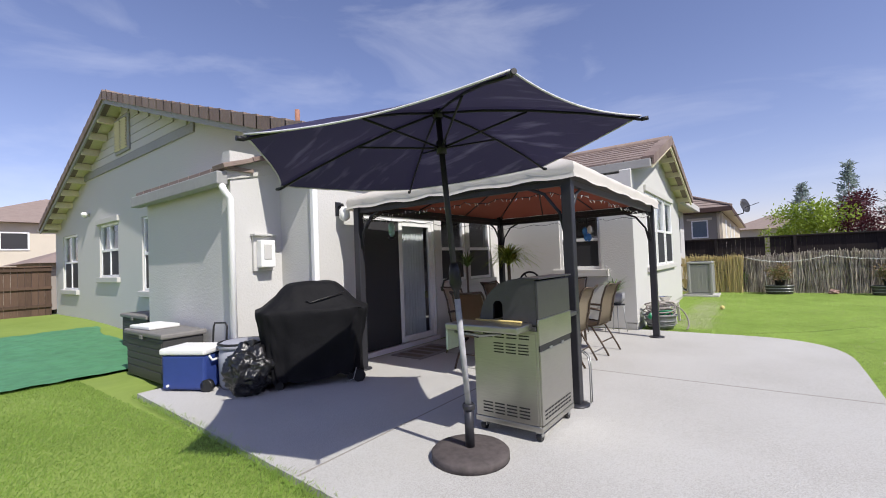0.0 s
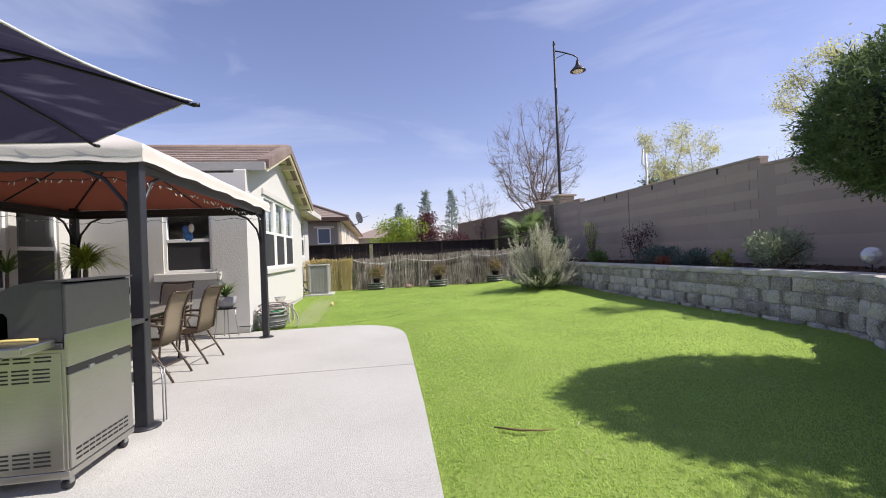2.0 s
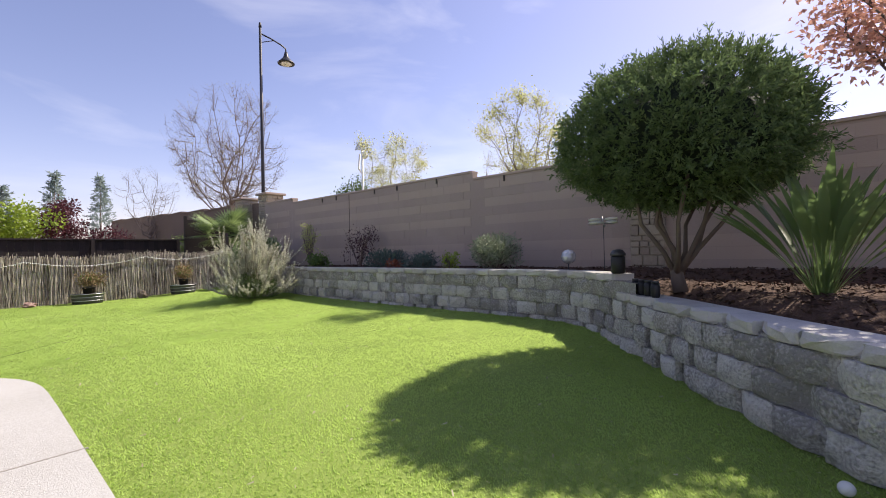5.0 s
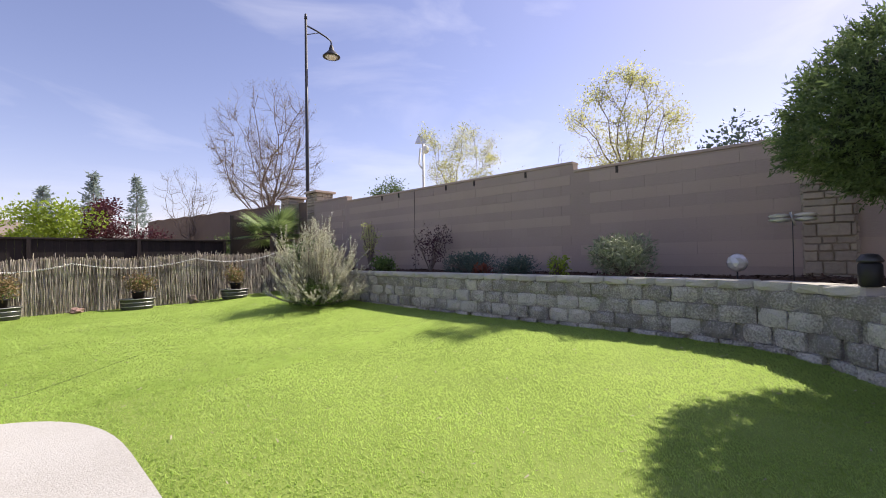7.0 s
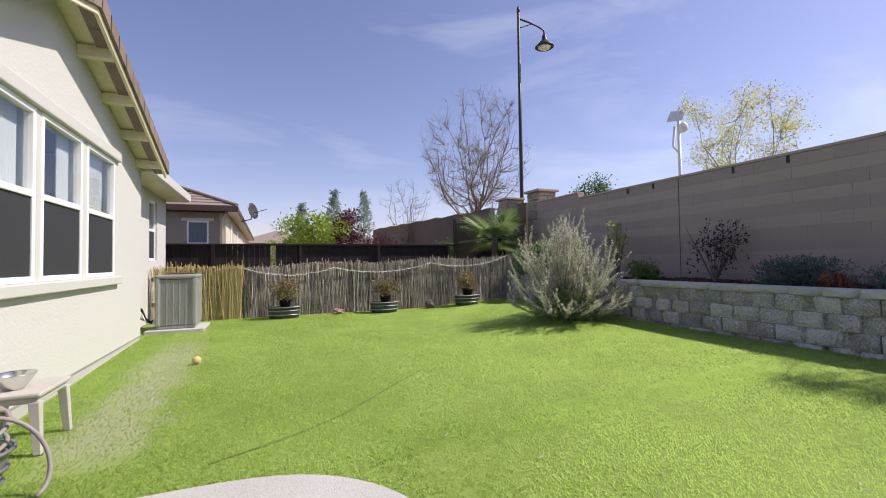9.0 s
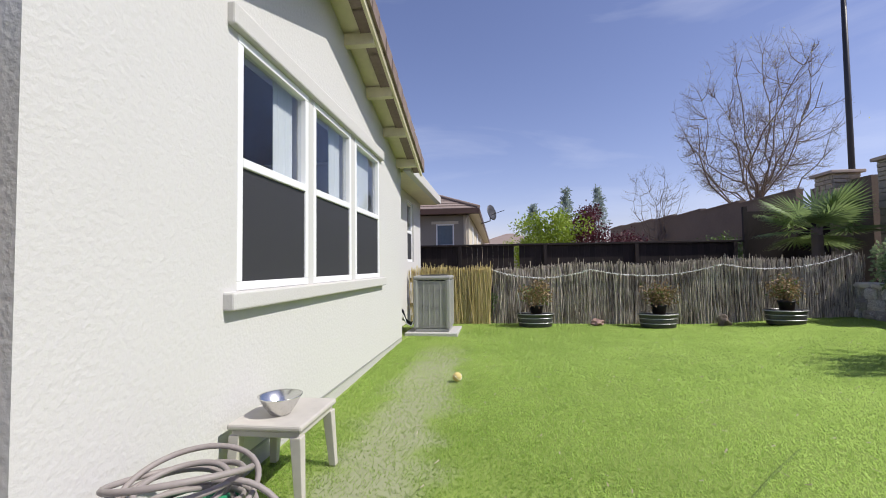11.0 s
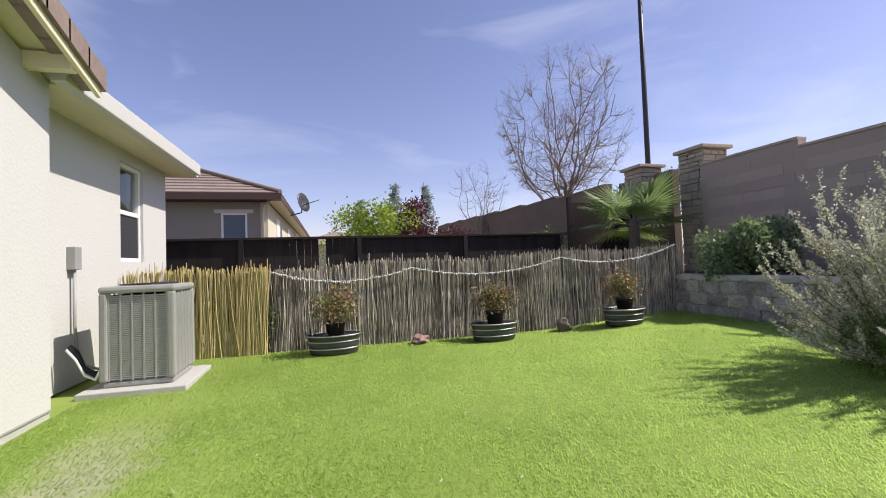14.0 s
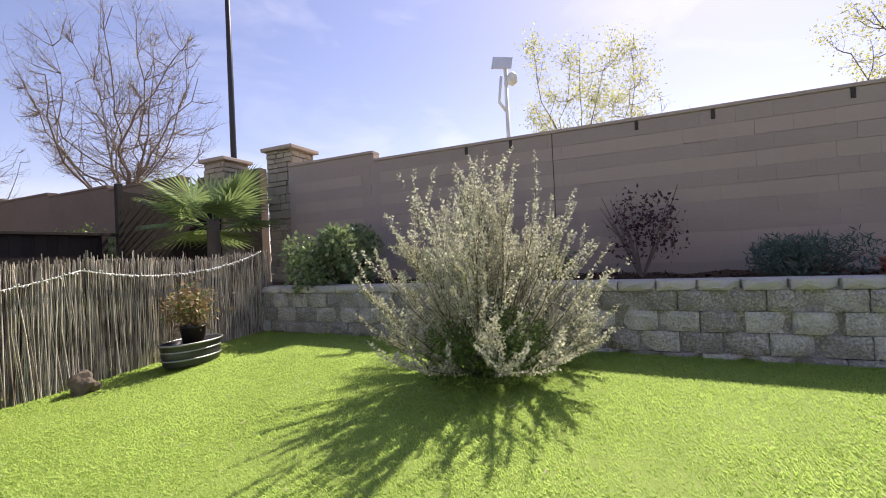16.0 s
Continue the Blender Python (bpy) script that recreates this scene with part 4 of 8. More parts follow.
def plain_house(x0, x1, y0, y1, zw, zr, mat, label, base=0.0):
    h = thing("distant_house", label=label, category="house")
    part("wall", boxed((x0, y0, base), (x1, y1, zw)), mat, h)
    bm = bmesh.new()
    e = 0.5
    lo = [bm.verts.new(v) for v in ((x0 - e, y0 - e, zw), (x1 + e, y0 - e, zw), (x1 + e, y1 + e, zw), (x0 - e, y1 + e, zw))]
    k = min(x1 - x0, y1 - y0) * 0.45
    hi = [bm.verts.new(v) for v in ((x0 + k, y0 + k, zr), (x1 - k, y0 + k, zr), (x1 - k, y1 - k, zr), (x0 + k, y1 - k, zr))]
    bm.faces.new(hi), bm.faces.new(lo[::-1])
    for i in range(4):
        bm.faces.new((lo[i], lo[(i + 1) % 4], hi[(i + 1) % 4], hi[i]))
    part("roof", bm, TILE, h)
    for k in range(3):
        y = y0 + (y1 - y0) * (k + 0.6) / 3.4
        w = part("window", boxed((x1, y, zw - 1.5), (x1 + 0.05, y + 1.2, zw - 0.5)), VINYL, h)
        part("pane", boxed((x1 + 0.05, y + 0.08, zw - 1.42), (x1 + 0.06, y + 1.12, zw - 0.58)), SCREEN, w)
    return h


plain_house(-3, 4, 52, 62, 3.3, 4.7, PLASTERLIGHT, "far cream house with a brown tile roof")
plain_house(-44, -33, 4, 14, 4.4, 6.4, PLASTERLIGHT, "far two-storey cream house beyond the side fence")
plain_house(-30, -25, 6, 12, 2.0, 3.0, PLASTERHOUSE, "far low brown-roofed outbuilding beyond the side fence")
# ---- house details ----
# rake tiles on the south gable and the east gable
def rake_tiles(axis, p, q, at, n, parent, w=0.22):
    for i in range(n):
        f0, f1 = i / n, (i + 1.08) / n
        a, b = Vector((p[0] + (q[0] - p[0]) * f0, p[1] + (q[1] - p[1]) * f0)), Vector((p[0] + (q[0] - p[0]) * f1, p[1] + (q[1] - p[1]) * f1))
        bm = bmesh.new()
        up0, up1 = 0.10, 0.07
        prof = []
        for pt, u in ((a, up1), (b, up0)):
            prof.append([(pt.x, pt.y - 0.1), (pt.x, pt.y + u)])
        vs = []
        for k, pt in enumerate(prof):
            for z in (pt[0], pt[1]):
                for o in (at[0], at[1]):
                    vs.append(bm.verts.new((o, z[0], z[1]) if axis == "x" else (z[0], o, z[1])))
        for f in ((0, 1, 3, 2), (4, 6, 7, 5), (0, 4, 5, 1), (2, 3, 7, 6), (0, 2, 6, 4), (1, 5, 7, 3)):
            bm.faces.new([vs[j] for j in f])
        bmesh.ops.recalc_face_normals(bm, faces=bm.faces)
        part("rake_tile", bm, TILE, parent)


roof = part("roof_ridge", tubed([(GA_PK[0], GA_Y, GA_PK[1] + 0.05), (GA_PK[0], 14, GA_PK[1] + 0.05)], 0.09, 8), TILE, house)
rake_tiles("y", GA_L, GA_PK, (GA_Y - 0.07, GA_Y + 0.14), 18, house)
rake_tiles("y", GA_PK, GA_R, (GA_Y - 0.07, GA_Y + 0.14), 22, house)
rake_tiles("x", GB_N, GB_PK, (RB - 0.14, RB + 0.07), 9, house)
rake_tiles("x", GB_PK, GB_F, (RB - 0.14, RB + 0.07), 12, house)
part("ridge_cap", tubed([(-9, GB_PK[0], GB_PK[1] + 0.04), (RB, GB_PK[0], GB_PK[1] + 0.04)], 0.085, 8), TILE, house)
# field tiles on the near slope of the east gable, each lapping the one below
nrow = 7
me_cache = None
for r in range(nrow):
    y0 = GB_N[0] + (GB_PK[0] - GB_N[0]) * r / nrow
    z0 = roof_z(y0, GB_PK, GB_N, GB_F)
    for c in range(20):
        x = RB - 0.14 - 0.335 * (c + 1) + (0.16 if r % 2 else 0)
        if me_cache is None:
            bm = bmesh.new()
            dy = (GB_PK[0] - GB_N[0]) / nrow * 1.12
            dz = dy * (GB_PK[1] - GB_N[1]) / (GB_PK[0] - GB_N[0])
            vs = [bm.verts.new(v) for v in ((0, 0, 0.0), (0.325, 0, 0.0), (0.325, 0, 0.055), (0, 0, 0.055), (0, dy, dz), (0.325, dy, dz), (0.325, dy, dz + 0.03), (0, dy, dz + 0.03))]
            for f in ((0, 1, 2, 3), (4, 7, 6, 5), (3, 2, 6, 7), (0, 3, 7, 4), (1, 5, 6, 2)):
                bm.faces.new([vs[j] for j in f])
            first = part("roof_tile", bm, TILE, house)
            me_cache = first.data
            first.location = (x, y0, z0 + 0.004)
        else:
            o = new("roof_tile", me_cache)
            o.parent, o.location = house, (x, y0, z0 + 0.004)
# tiles over the pop-out
for k in range(2):
    bm = bmesh.new()
    box(bm, (0, 0, 0), (0.3, 0.42, 0.06), 0.008, pose(PX - 0.16, PY - 0.14 + k * 0.4, 2.73 + k * 0.14, 18, 0, 0))
    part("roof_tile", bm, TILE, house)
for k in range(9):
    part("roof_tile", boxed((-9.0 + k * 0.33, PY - 0.12, 2.73), (-8.68 + k * 0.33, PY + 0.3, 2.78), 0.006), TILE, house)
# band and siding in the south gable, vent
part("band", boxed((-15.4, SY - 0.04, 3.95), (-8.7, SY - 0.002, 4.13), 0.006), FASCIA, house)
for k in range(6):
    z = 4.14 + 0.19 * k
    l, r = GA_PK[0] - (GA_PK[1] - 0.25 - z) / 0.42, GA_PK[0] + (GA_PK[1] - 0.25 - z) / 0.325
    if r - l > 0.4:
        part("siding_board", boxed((l, SY - 0.03, z), (r, SY - 0.002, z + 0.178), 0.006), STUCCO, house)
v = part("gable_vent", boxed((-12.65, SY - 0.07, 4.2), (-11.75, SY - 0.032, 5.02), 0.01), FASCIA, house)
for k in range(10):
    for x0, x1 in ((-12.56, -12.24), (-12.16, -11.84)):
        bm = bmesh.new()
        box(bm, (x0, -0.03, -0.025), (x1, 0.0, 0.025), 0, Matrix.Translation((0, SY - 0.075, 4.3 + k * 0.07)) @ pose(0, 0, 0, 35))
        part("slat", bm, SOFFIT, v)
for k in range(9):
    f = (k + 0.6) / 9.5
    x, z = GA_L[0] + (GA_PK[0] - GA_L[0]) * f, GA_L[1] + (GA_PK[1] - GA_L[1]) * f
    part("lookout", boxed((x - 0.05, GA_Y, z - 0.24), (x + 0.05, SY, z - 0.08)), SOFFIT, house)
part("gutter", boxed((GA_L[0] - 0.18, GA_Y - 0.05, GA_L[1] - 0.14), (GA_L[0] - 0.02, 12, GA_L[1] + 0.0), 0.01), TRIM, house)
part("vent_pipe", tubed([(-8.3, 7.0, 4.1), (-8.3, 7.0, 4.75)], 0.05, 10), RUST, house)
# flood lamp, wall lamp, hose bibb
part("flood_lamp", lathe([(0.03, 0), (0.08, 0.06), (0.09, 0.1), (0.05, 0.14)], 12, at=(-14.9, SY - 0.1, 2.95)), WHITEPLASTIC, house)
wl_ = thing("wall_lamp", SX, 5.58, 2.2, label="dark wall lantern with a clear glass jar", category="wall lamp")
part("bracket", tubed([(0, 0, 0.06), (0.1, 0, 0.1), (0.14, 0, 0.05)], 0.018, 6), BLACKMETAL, wl_)
part("back_plate", boxed((0, -0.05, -0.06), (0.02, 0.05, 0.14), 0.008), BLACKMETAL, wl_)
part("jar", lathe([(0.03, 0.06), (0.07, 0.02), (0.075, -0.1), (0.03, -0.14)], 14, at=(0.14, 0, 0)), BULB, wl_)
# downspouts
part("downspout", tubed([(PX + 0.02, PY - 0.13, 2.54), (PX + 0.03, PY - 0.1, 2.46), (PX + 0.05, PY - 0.03, 2.36), (PX + 0.05, PY - 0.02, 0.05)], 0.045, 8), VINYL, house)
part("downspout", boxed((SX + 0.005, SY - 0.02, 0.05), (SX + 0.08, SY + 0.06, 3.0), 0.012), VINYL, house)
part("downspout", tubed([(-2.88, 18.85, 2.8), (-2.9, 18.85, 2.6), (-2.9, 18.85, 0.1)], 0.04, 8), VINYL, house)
# wing roof edge
prism("wing_roof", [(15.96, 3.0), (19.9, 3.0), (19.9, 2.88), (15.96, 2.88)], "x", -8, -2.42, SOFFIT)
part("gutter", boxed((-2.42, 15.8, 2.85), (-2.3, 19.6, 3.03), 0.01), TRIM, house)
part("weep_screed", boxed((EX - 0.01, NY, 0.125), (EX + 0.006, 15.95, 0.139)), FASCIA, house)
part("footing", boxed((EX - 0.2, NY, -0.1), (EX - 0.008, 15.95, 0.124)), CONCRETE, house)

meter = thing("meter_box", PX, 4.8, 1.62, label="pale painted electrical box on the stucco wall", category="meter box")
part("back_box", boxed((0, -0.13, -0.22), (0.05, 0.15, 0.26), 0.01), TRIM, meter)
part("hood", boxed((0, -0.15, 0.26), (0.12, 0.17, 0.29), 0.006), TRIM, meter)
part("cover", boxed((0.05, -0.09, -0.17), (0.17, 0.12, 0.2), 0.015), WHITEPLASTIC, meter)
part("face_plate", boxed((0.17, -0.05, -0.06), (0.178, 0.06, 0.14), 0.003), TRIM, meter)

# electrical whip and disconnect by the condenser
disc = thing("disconnect_box", -2.83, 16.9, 1.42, label="small grey disconnect box with conduit", category="electrical box")
part("box", boxed((0, -0.06, -0.12), (0.08, 0.06, 0.12), 0.008), ACGREY, disc)
part("conduit", tubed([(0.04, 0, -0.12), (0.04, 0, -0.7), (0.06, 0.0, -0.95), (0.12, 0.02, -1.12), (0.3, 0.08, -1.2), (0.36, 0.12, -1.0)], 0.016, 8), ACGREY, disc)


# ---- air conditioner ----
ac = thing("air_conditioner", -2.09, 16.86, 0.13, label="grey square condenser unit with louvred sides on a concrete pad", category="air conditioner")
ac.matrix_world = pose(-2.09, 16.86, 0.13) @ Matrix.Diagonal((0.83, 0.83, 1, 1))
part("pad", boxed((-0.56, -0.56, -0.12), (0.56, 0.56, 0.0), 0.01), CONCRETE, ac)
part("base", boxed((-0.37, -0.37, 0.0), (0.37, 0.37, 0.06), 0.02), ACGREY, ac)
part("coil", boxed((-0.345, -0.345, 0.06), (0.345, 0.345, 0.9)), ACDARK, ac)
for sx in (-1, 1):
    for sy in (-1, 1):
        part("corner_post", boxed((sx * 0.355 - 0.045, sy * 0.355 - 0.045, 0.06), (sx * 0.355 + 0.045, sy * 0.355 + 0.045, 0.93), 0.025), ACGREY, ac)
for side in range(4):
    turn = pose(0, 0, 0, 0, 0, 90 * side)
    for k in range(5):
        bm = bmesh.new()
        for q in range(44):
            box(bm, (-0.305 + k * 0.122, -0.374, 0.075 + q * 0.0188), (-0.305 + k * 0.122 + 0.122, -0.352, 0.0895 + q * 0.0188), 0.0, turn)
        part("louvre_panel", bm, ACGREY, ac)
    for k in range(6):
        part("louvre_rib", boxed((-0.305 + k * 0.122 - 0.01, -0.379, 0.06), (-0.305 + k * 0.122 + 0.01, -0.36, 0.92), 0.003, turn), ACGREY, ac)
part("line_set", tubed([(-0.73, -0.3, 0.42), (-0.66, -0.3, 0.36), (-0.6, -0.28, 0.2), (-0.5, -0.25, 0.13), (-0.4, -0.22, 0.16)], 0.032, 8), BLACKPLASTIC, ac, "black insulated refrigerant line")
part("condensate_hose", tubed([(-0.73, -0.36, 0.4), (-0.64, -0.36, 0.3), (-0.56, -0.34, 0.14), (-0.46, -0.33, 0.09), (-0.4, -0.32, 0.2), (-0.39, -0.3, 0.5)], 0.014, 8), WHITEPLASTIC, ac, "white curved hose")
part("top", boxed((-0.405, -0.405, 0.92), (0.405, 0.405, 0.99), 0.03), ACGREY, ac)
for k in range(6):
    part("grille_ring", tubed([(math.cos(a * math.pi / 8) * (0.06 + 0.05 * k), math.sin(a * math.pi / 8) * (0.06 + 0.05 * k), 1.0) for a in range(17)], 0.006, 5), BLACKMETAL, ac)


def sheen_streaks(mat, pale, scale, lo, hi, stretch):
    """Pale sheen painted into the colour where stretched noise rises past lo."""
    nt = mat.node_tree
    shader = next(n for n in nt.nodes if n.type == "BSDF_PRINCIPLED")
    src = shader.inputs["Base Color"].links[0].from_socket
    geo, mp, noi = nt.nodes.new("ShaderNodeNewGeometry"), nt.nodes.new("ShaderNodeMapping"), nt.nodes.new("ShaderNodeTexNoise")
    mp.inputs["Scale"].default_value = stretch
    mp.inputs["Rotation"].default_value = (0.3, 0.5, 0.9)
    noi.inputs["Scale"].default_value, noi.inputs["Detail"].default_value = scale, 6.0
    rng_, mix = nt.nodes.new("ShaderNodeMapRange"), nt.nodes.new("ShaderNodeMix")
    mix.data_type = "RGBA"
    rng_.inputs[1].default_value, rng_.inputs[2].default_value = lo, hi
    mix.inputs[7].default_value = (*pale, 1)
    nt.links.new(geo.outputs["Position"], mp.inputs["Vector"])
    nt.links.new(mp.outputs["Vector"], noi.inputs["Vector"])
    nt.links.new(noi.outputs["Fac"], rng_.inputs[0])
    nt.links.new(rng_.outputs[0], mix.inputs[0])
    nt.links.new(src, mix.inputs[6])
    nt.links.new(mix.outputs[2], shader.inputs["Base Color"])
    for n in nt.nodes:
        if n.type == "BSDF_TRANSLUCENT":
            nt.links.new(mix.outputs[2], n.inputs["Color"])


# soft sheen on the canopy cloth, put into its colour
sheen_streaks(NAVY, (0.15, 0.14, 0.23), 3.4, 0.56, 0.78, (0.6, 2.6, 1.3))
# ---- patio umbrella ----
umb = thing("patio_umbrella", -2.35, 4.19, 0.012, label="open faded navy market umbrella on a round cast base", category="umbrella")
part("base", lathe([(0.285, 0.0), (0.285, 0.045), (0.275, 0.055), (0.2, 0.062), (0.05, 0.075)], 40), material("cast_brown", (0.095, 0.08, 0.078), 0.8, grain=22, vary=0.3, bump=0.4, stain=9, stain_amt=0.2), umb, "dark mottled cast base")
part("base_tube", tubed([(0, 0, 0.07), (0, 0, 0.36)], 0.034, 14), DARKPOLE, umb)
part("collar", lathe([(0.04, 0.0), (0.046, 0.01), (0.046, 0.035), (0.04, 0.045)], 14, at=(0, 0, 0.34)), DARKPOLE, umb)
U0, U1 = Vector((0, 0, 0.36)), Vector((0.02, -0.27, 2.47))
part("lower_pole", tubed([U0, U0.lerp(U1, 0.38)], 0.022, 12), material("chalky_worn_paint", (0.42, 0.42, 0.44), 0.7, grain=18, vary=0.25, bump=0.1, colour2=(0.12, 0.12, 0.14)), umb, "lower pole with chalky worn paint")
part("upper_pole", tubed([U0.lerp(U1, 0.38), U1], 0.021, 12), DARKPOLE, umb)
part("crank_housing", tubed([U0.lerp(U1, 0.41), U0.lerp(U1, 0.43), U0.lerp(U1, 0.47), U0.lerp(U1, 0.5)], [0.03, 0.045, 0.042, 0.026], 12), BLACKPLASTIC, umb)
part("crank_handle", tubed([U0.lerp(U1, 0.45) + Vector((-0.04, 0, 0)), U0.lerp(U1, 0.45) + Vector((-0.1, 0, -0.02)), U0.lerp(U1, 0.45) + Vector((-0.1, -0.03, -0.09))], 0.008, 6), BLACKPLASTIC, umb)
HUB, RIM = U1 + Vector((0, 0, 0.0)), 1.3
tips = []
for k in range(6):
    a = radians(-40 + 60 * k)
    tips.append(Vector((RIM * math.cos(a), RIM * math.sin(a) - 0.25, 2.16 + 0.11 * math.cos(a - radians(40)))))
runner = U0.lerp(U1, 0.88)
for t in tips:
    p = [HUB.lerp(t, f) + Vector((0, 0, 0.035 * 4 * f * (1 - f) - 0.012)) for f in (0, 0.25, 0.5, 0.75, 1)]
    rib = part("rib", tubed(p, 0.009, 6), BLACKMETAL, umb)
    part("strut", tubed([runner, HUB.lerp(t, 0.47) + Vector((0, 0, 0.015))], 0.008, 6), BLACKMETAL, rib)
part("runner", tubed([runner - Vector((0, 0, 0.04)), runner + Vector((0, 0, 0.05))], 0.036, 12), BLACKPLASTIC, umb)
part("top_hub", tubed([HUB - Vector((0, 0, 0.05)), HUB + Vector((0, 0, 0.05))], 0.034, 12), BLACKPLASTIC, umb)
bm = bmesh.new()
NR, NS = 8, 10
grid = {}
for k in range(6):
    a, b = tips[k], tips[(k + 1) % 6]
    for s in range(NS + (0 if k < 5 else 0)):
        f = s / NS
        for r in range(NR + 1):
            g = r / NR
            ea = HUB.lerp(a, g) + Vector((0, 0, 0.035 * 4 * g * (1 - g)))
            eb = HUB.lerp(b, g) + Vector((0, 0, 0.035 * 4 * g * (1 - g)))
            p = ea.lerp(eb, f)
            sag = 4 * f * (1 - f)
            inward = (Vector((HUB.x, HUB.y, p.z)) - p)
            p = p + inward * (0.045 * sag * g) + Vector((0, 0, -0.03 * sag * g + 0.008 * noise.noise(p * 6)))
            grid[(k * NS + s, r)] = bm.verts.new(p + Vector((0, 0, 0.012)))
for i in range(6 * NS):
    j = (i + 1) % (6 * NS)
    for r in range(NR):
        f = bm.faces.new((grid[(i, r)], grid[(i, r + 1)], grid[(j, r + 1)], grid[(j, r)]))
        f.smooth = True
canopy = part("canopy", bm, NAVY, umb, "navy cloth canopy with painted pale sheen streaks")
bm = bmesh.new()
for k in range(6):
    a, b = tips[k], tips[(k + 1) % 6]
    pts = []
    for s in range(NS + 1):
        f = s / NS
        p = a.lerp(b, f)
        sag = 4 * f * (1 - f)
        p = p + (Vector((HUB.x, HUB.y, p.z)) - p) * (0.045 * sag) + Vector((0, 0, -0.03 * sag + 0.012))
        pts.append(p)
    tube(bm, pts, 0.005, 6)
# hem painted near white all round to show the sunlit rim
part("hem", bm, WHITEEDGE, canopy, "pale hem, sunlit rim put into its colour")
for t in tips:
    part("rib_cap", tubed([t + Vector((0, 0, -0.01)), t + (t - HUB).normalized() * 0.04], 0.013, 8), BLACKPLASTIC, umb)


# ---- gazebo ----
gz = thing("gazebo", label="dark metal gazebo with cream canopy and rust cloth lining", category="gazebo")
GP = [(-2.07, 5.65), (-2.07, 9.58), (-5.0, 9.6), (-5.02, 5.62)]
GT = 2.2
for x, y in GP:
    p = part("post", boxed((x - 0.05, y - 0.05, 0.02), (x + 0.05, y + 0.05, GT + 0.12), 0.008), DARKPOLE, gz)
    part("foot_plate", lathe([(0.12, 0.0), (0.12, 0.012), (0.07, 0.02)], 18, at=(x, y, 0.012)), DARKPOLE, p)
cx, cy = sum(p[0] for p in GP) / 4, sum(p[1] for p in GP) / 4
for i in range(4):
    a, b = Vector((*GP[i], 0)), Vector((*GP[(i + 1) % 4], 0))
    d = (b - a).normalized()
    for z0, z1 in ((GT - 0.06, GT), (GT + 0.001, GT + 0.07)):
        bm = bmesh.new()
        box(bm, (0, -0.025, z0), ((b - a).length, 0.025, z1), 0.004, Matrix.Translation(a) @ pose(0, 0, 0, 0, 0, math.degrees(math.atan2(d.y, d.x))))
        part("beam", bm, DARKPOLE, gz)
    for c, s in ((a, 1), (b, -1)):
        pts = [c + d * s * 0.04 + Vector((0, 0, GT - 0.55)), c + d * s * 0.09 + Vector((0, 0, GT - 0.32)), c + d * s * 0.24 + Vector((0, 0, GT - 0.12)), c + d * s * 0.45 + Vector((0, 0, GT - 0.03))]
        part("corner_brace", tubed(pts, 0.017, 8), DARKPOLE, gz)
EDGE = [Vector((x + (0.1 if x > cx else -0.1), y + (0.1 if y > cy else -0.1), GT + 0.12)) for x, y in GP]
RIDGE = [Vector((cx, cy - 0.6, 2.98)), Vector((cx, cy + 0.6, 2.98))]
CORNER_R = [RIDGE[0], RIDGE[1], RIDGE[1], RIDGE[0]]
for i in range(4):
    part("roof_rib", tubed([Vector((*GP[i], GT + 0.08)), Vector((*GP[i], GT + 0.08)).lerp(CORNER_R[i], 0.5) + Vector((0, 0, 0.0)), CORNER_R[i] - Vector((0, 0, 0.05))], 0.014, 8), DARKPOLE, gz)
    for f in (0.33, 0.67):
        a = Vector((*GP[i], GT + 0.08)).lerp(Vector((*GP[(i + 1) % 4], GT + 0.08)), f)
        b = CORNER_R[i].lerp(CORNER_R[(i + 1) % 4], f) - Vector((0, 0, 0.06))
        part("roof_rib", tubed([a, a.lerp(b, 0.95)], 0.011, 6), DARKPOLE, gz)


def canopy_mesh(drop, off, wob):
    bm = bmesh.new()
    for i in range(4):
        a, b, ra, rb = EDGE[i], EDGE[(i + 1) % 4], CORNER_R[i], CORNER_R[(i + 1) % 4]
        n, m = 24, 10
        g = []
        for u in range(n + 1):
            col = []
            for v in range(m + 1):
                f, h = u / n, v / m
                p = a.lerp(b, f).lerp(ra.lerp(rb, f), h)
                s = 4 * f * (1 - f) * (1 - h)
                p = p + Vector((0, 0, off - wob * s + 0.012 * noise.noise(p * 3) * (1 - h)))
                col.append(bm.verts.new(p))
            g.append(col)
        for u in range(n):
            for v in range(m):
                vs = (g[u][v], g[u + 1][v], g[u + 1][v + 1], g[u][v + 1])
                if len({x.co.to_tuple(4) for x in vs}) == 4:
                    bm.faces.new(vs).smooth = True
                elif len({x.co.to_tuple(4) for x in vs}) == 3:
                    bm.faces.new(vs[:3]).smooth = True
        if drop:
            low = []
            for u in range(n + 1):
                q = g[u][0].co
                o = (q - Vector((cx, cy, q.z))).normalized()
                low.append([bm.verts.new(q + o * 0.02 * (k % 2 + 0.4 * math.sin(u * 2.1 + k)) + Vector((0, 0, -drop * k / 3 + 0.012 * math.sin(u * 1.3)))) for k in (1, 2, 3)])
            for u in range(n):
                prev0, prev1 = g[u][0], g[u + 1][0]
                for k in range(3):
                    bm.faces.new((prev0, low[u][k], low[u + 1][k], prev1)).smooth = True
                    prev0, prev1 = low[u][k], low[u + 1][k]
    return bm


part("canopy", canopy_mesh(0.15, 0.03, 0.0), CANVAS, gz, "cream cloth canopy with a rumpled valance")
part("lining", canopy_mesh(0.0, -0.03, 0.0), REDCANVAS, gz, "rust-red cloth lining")
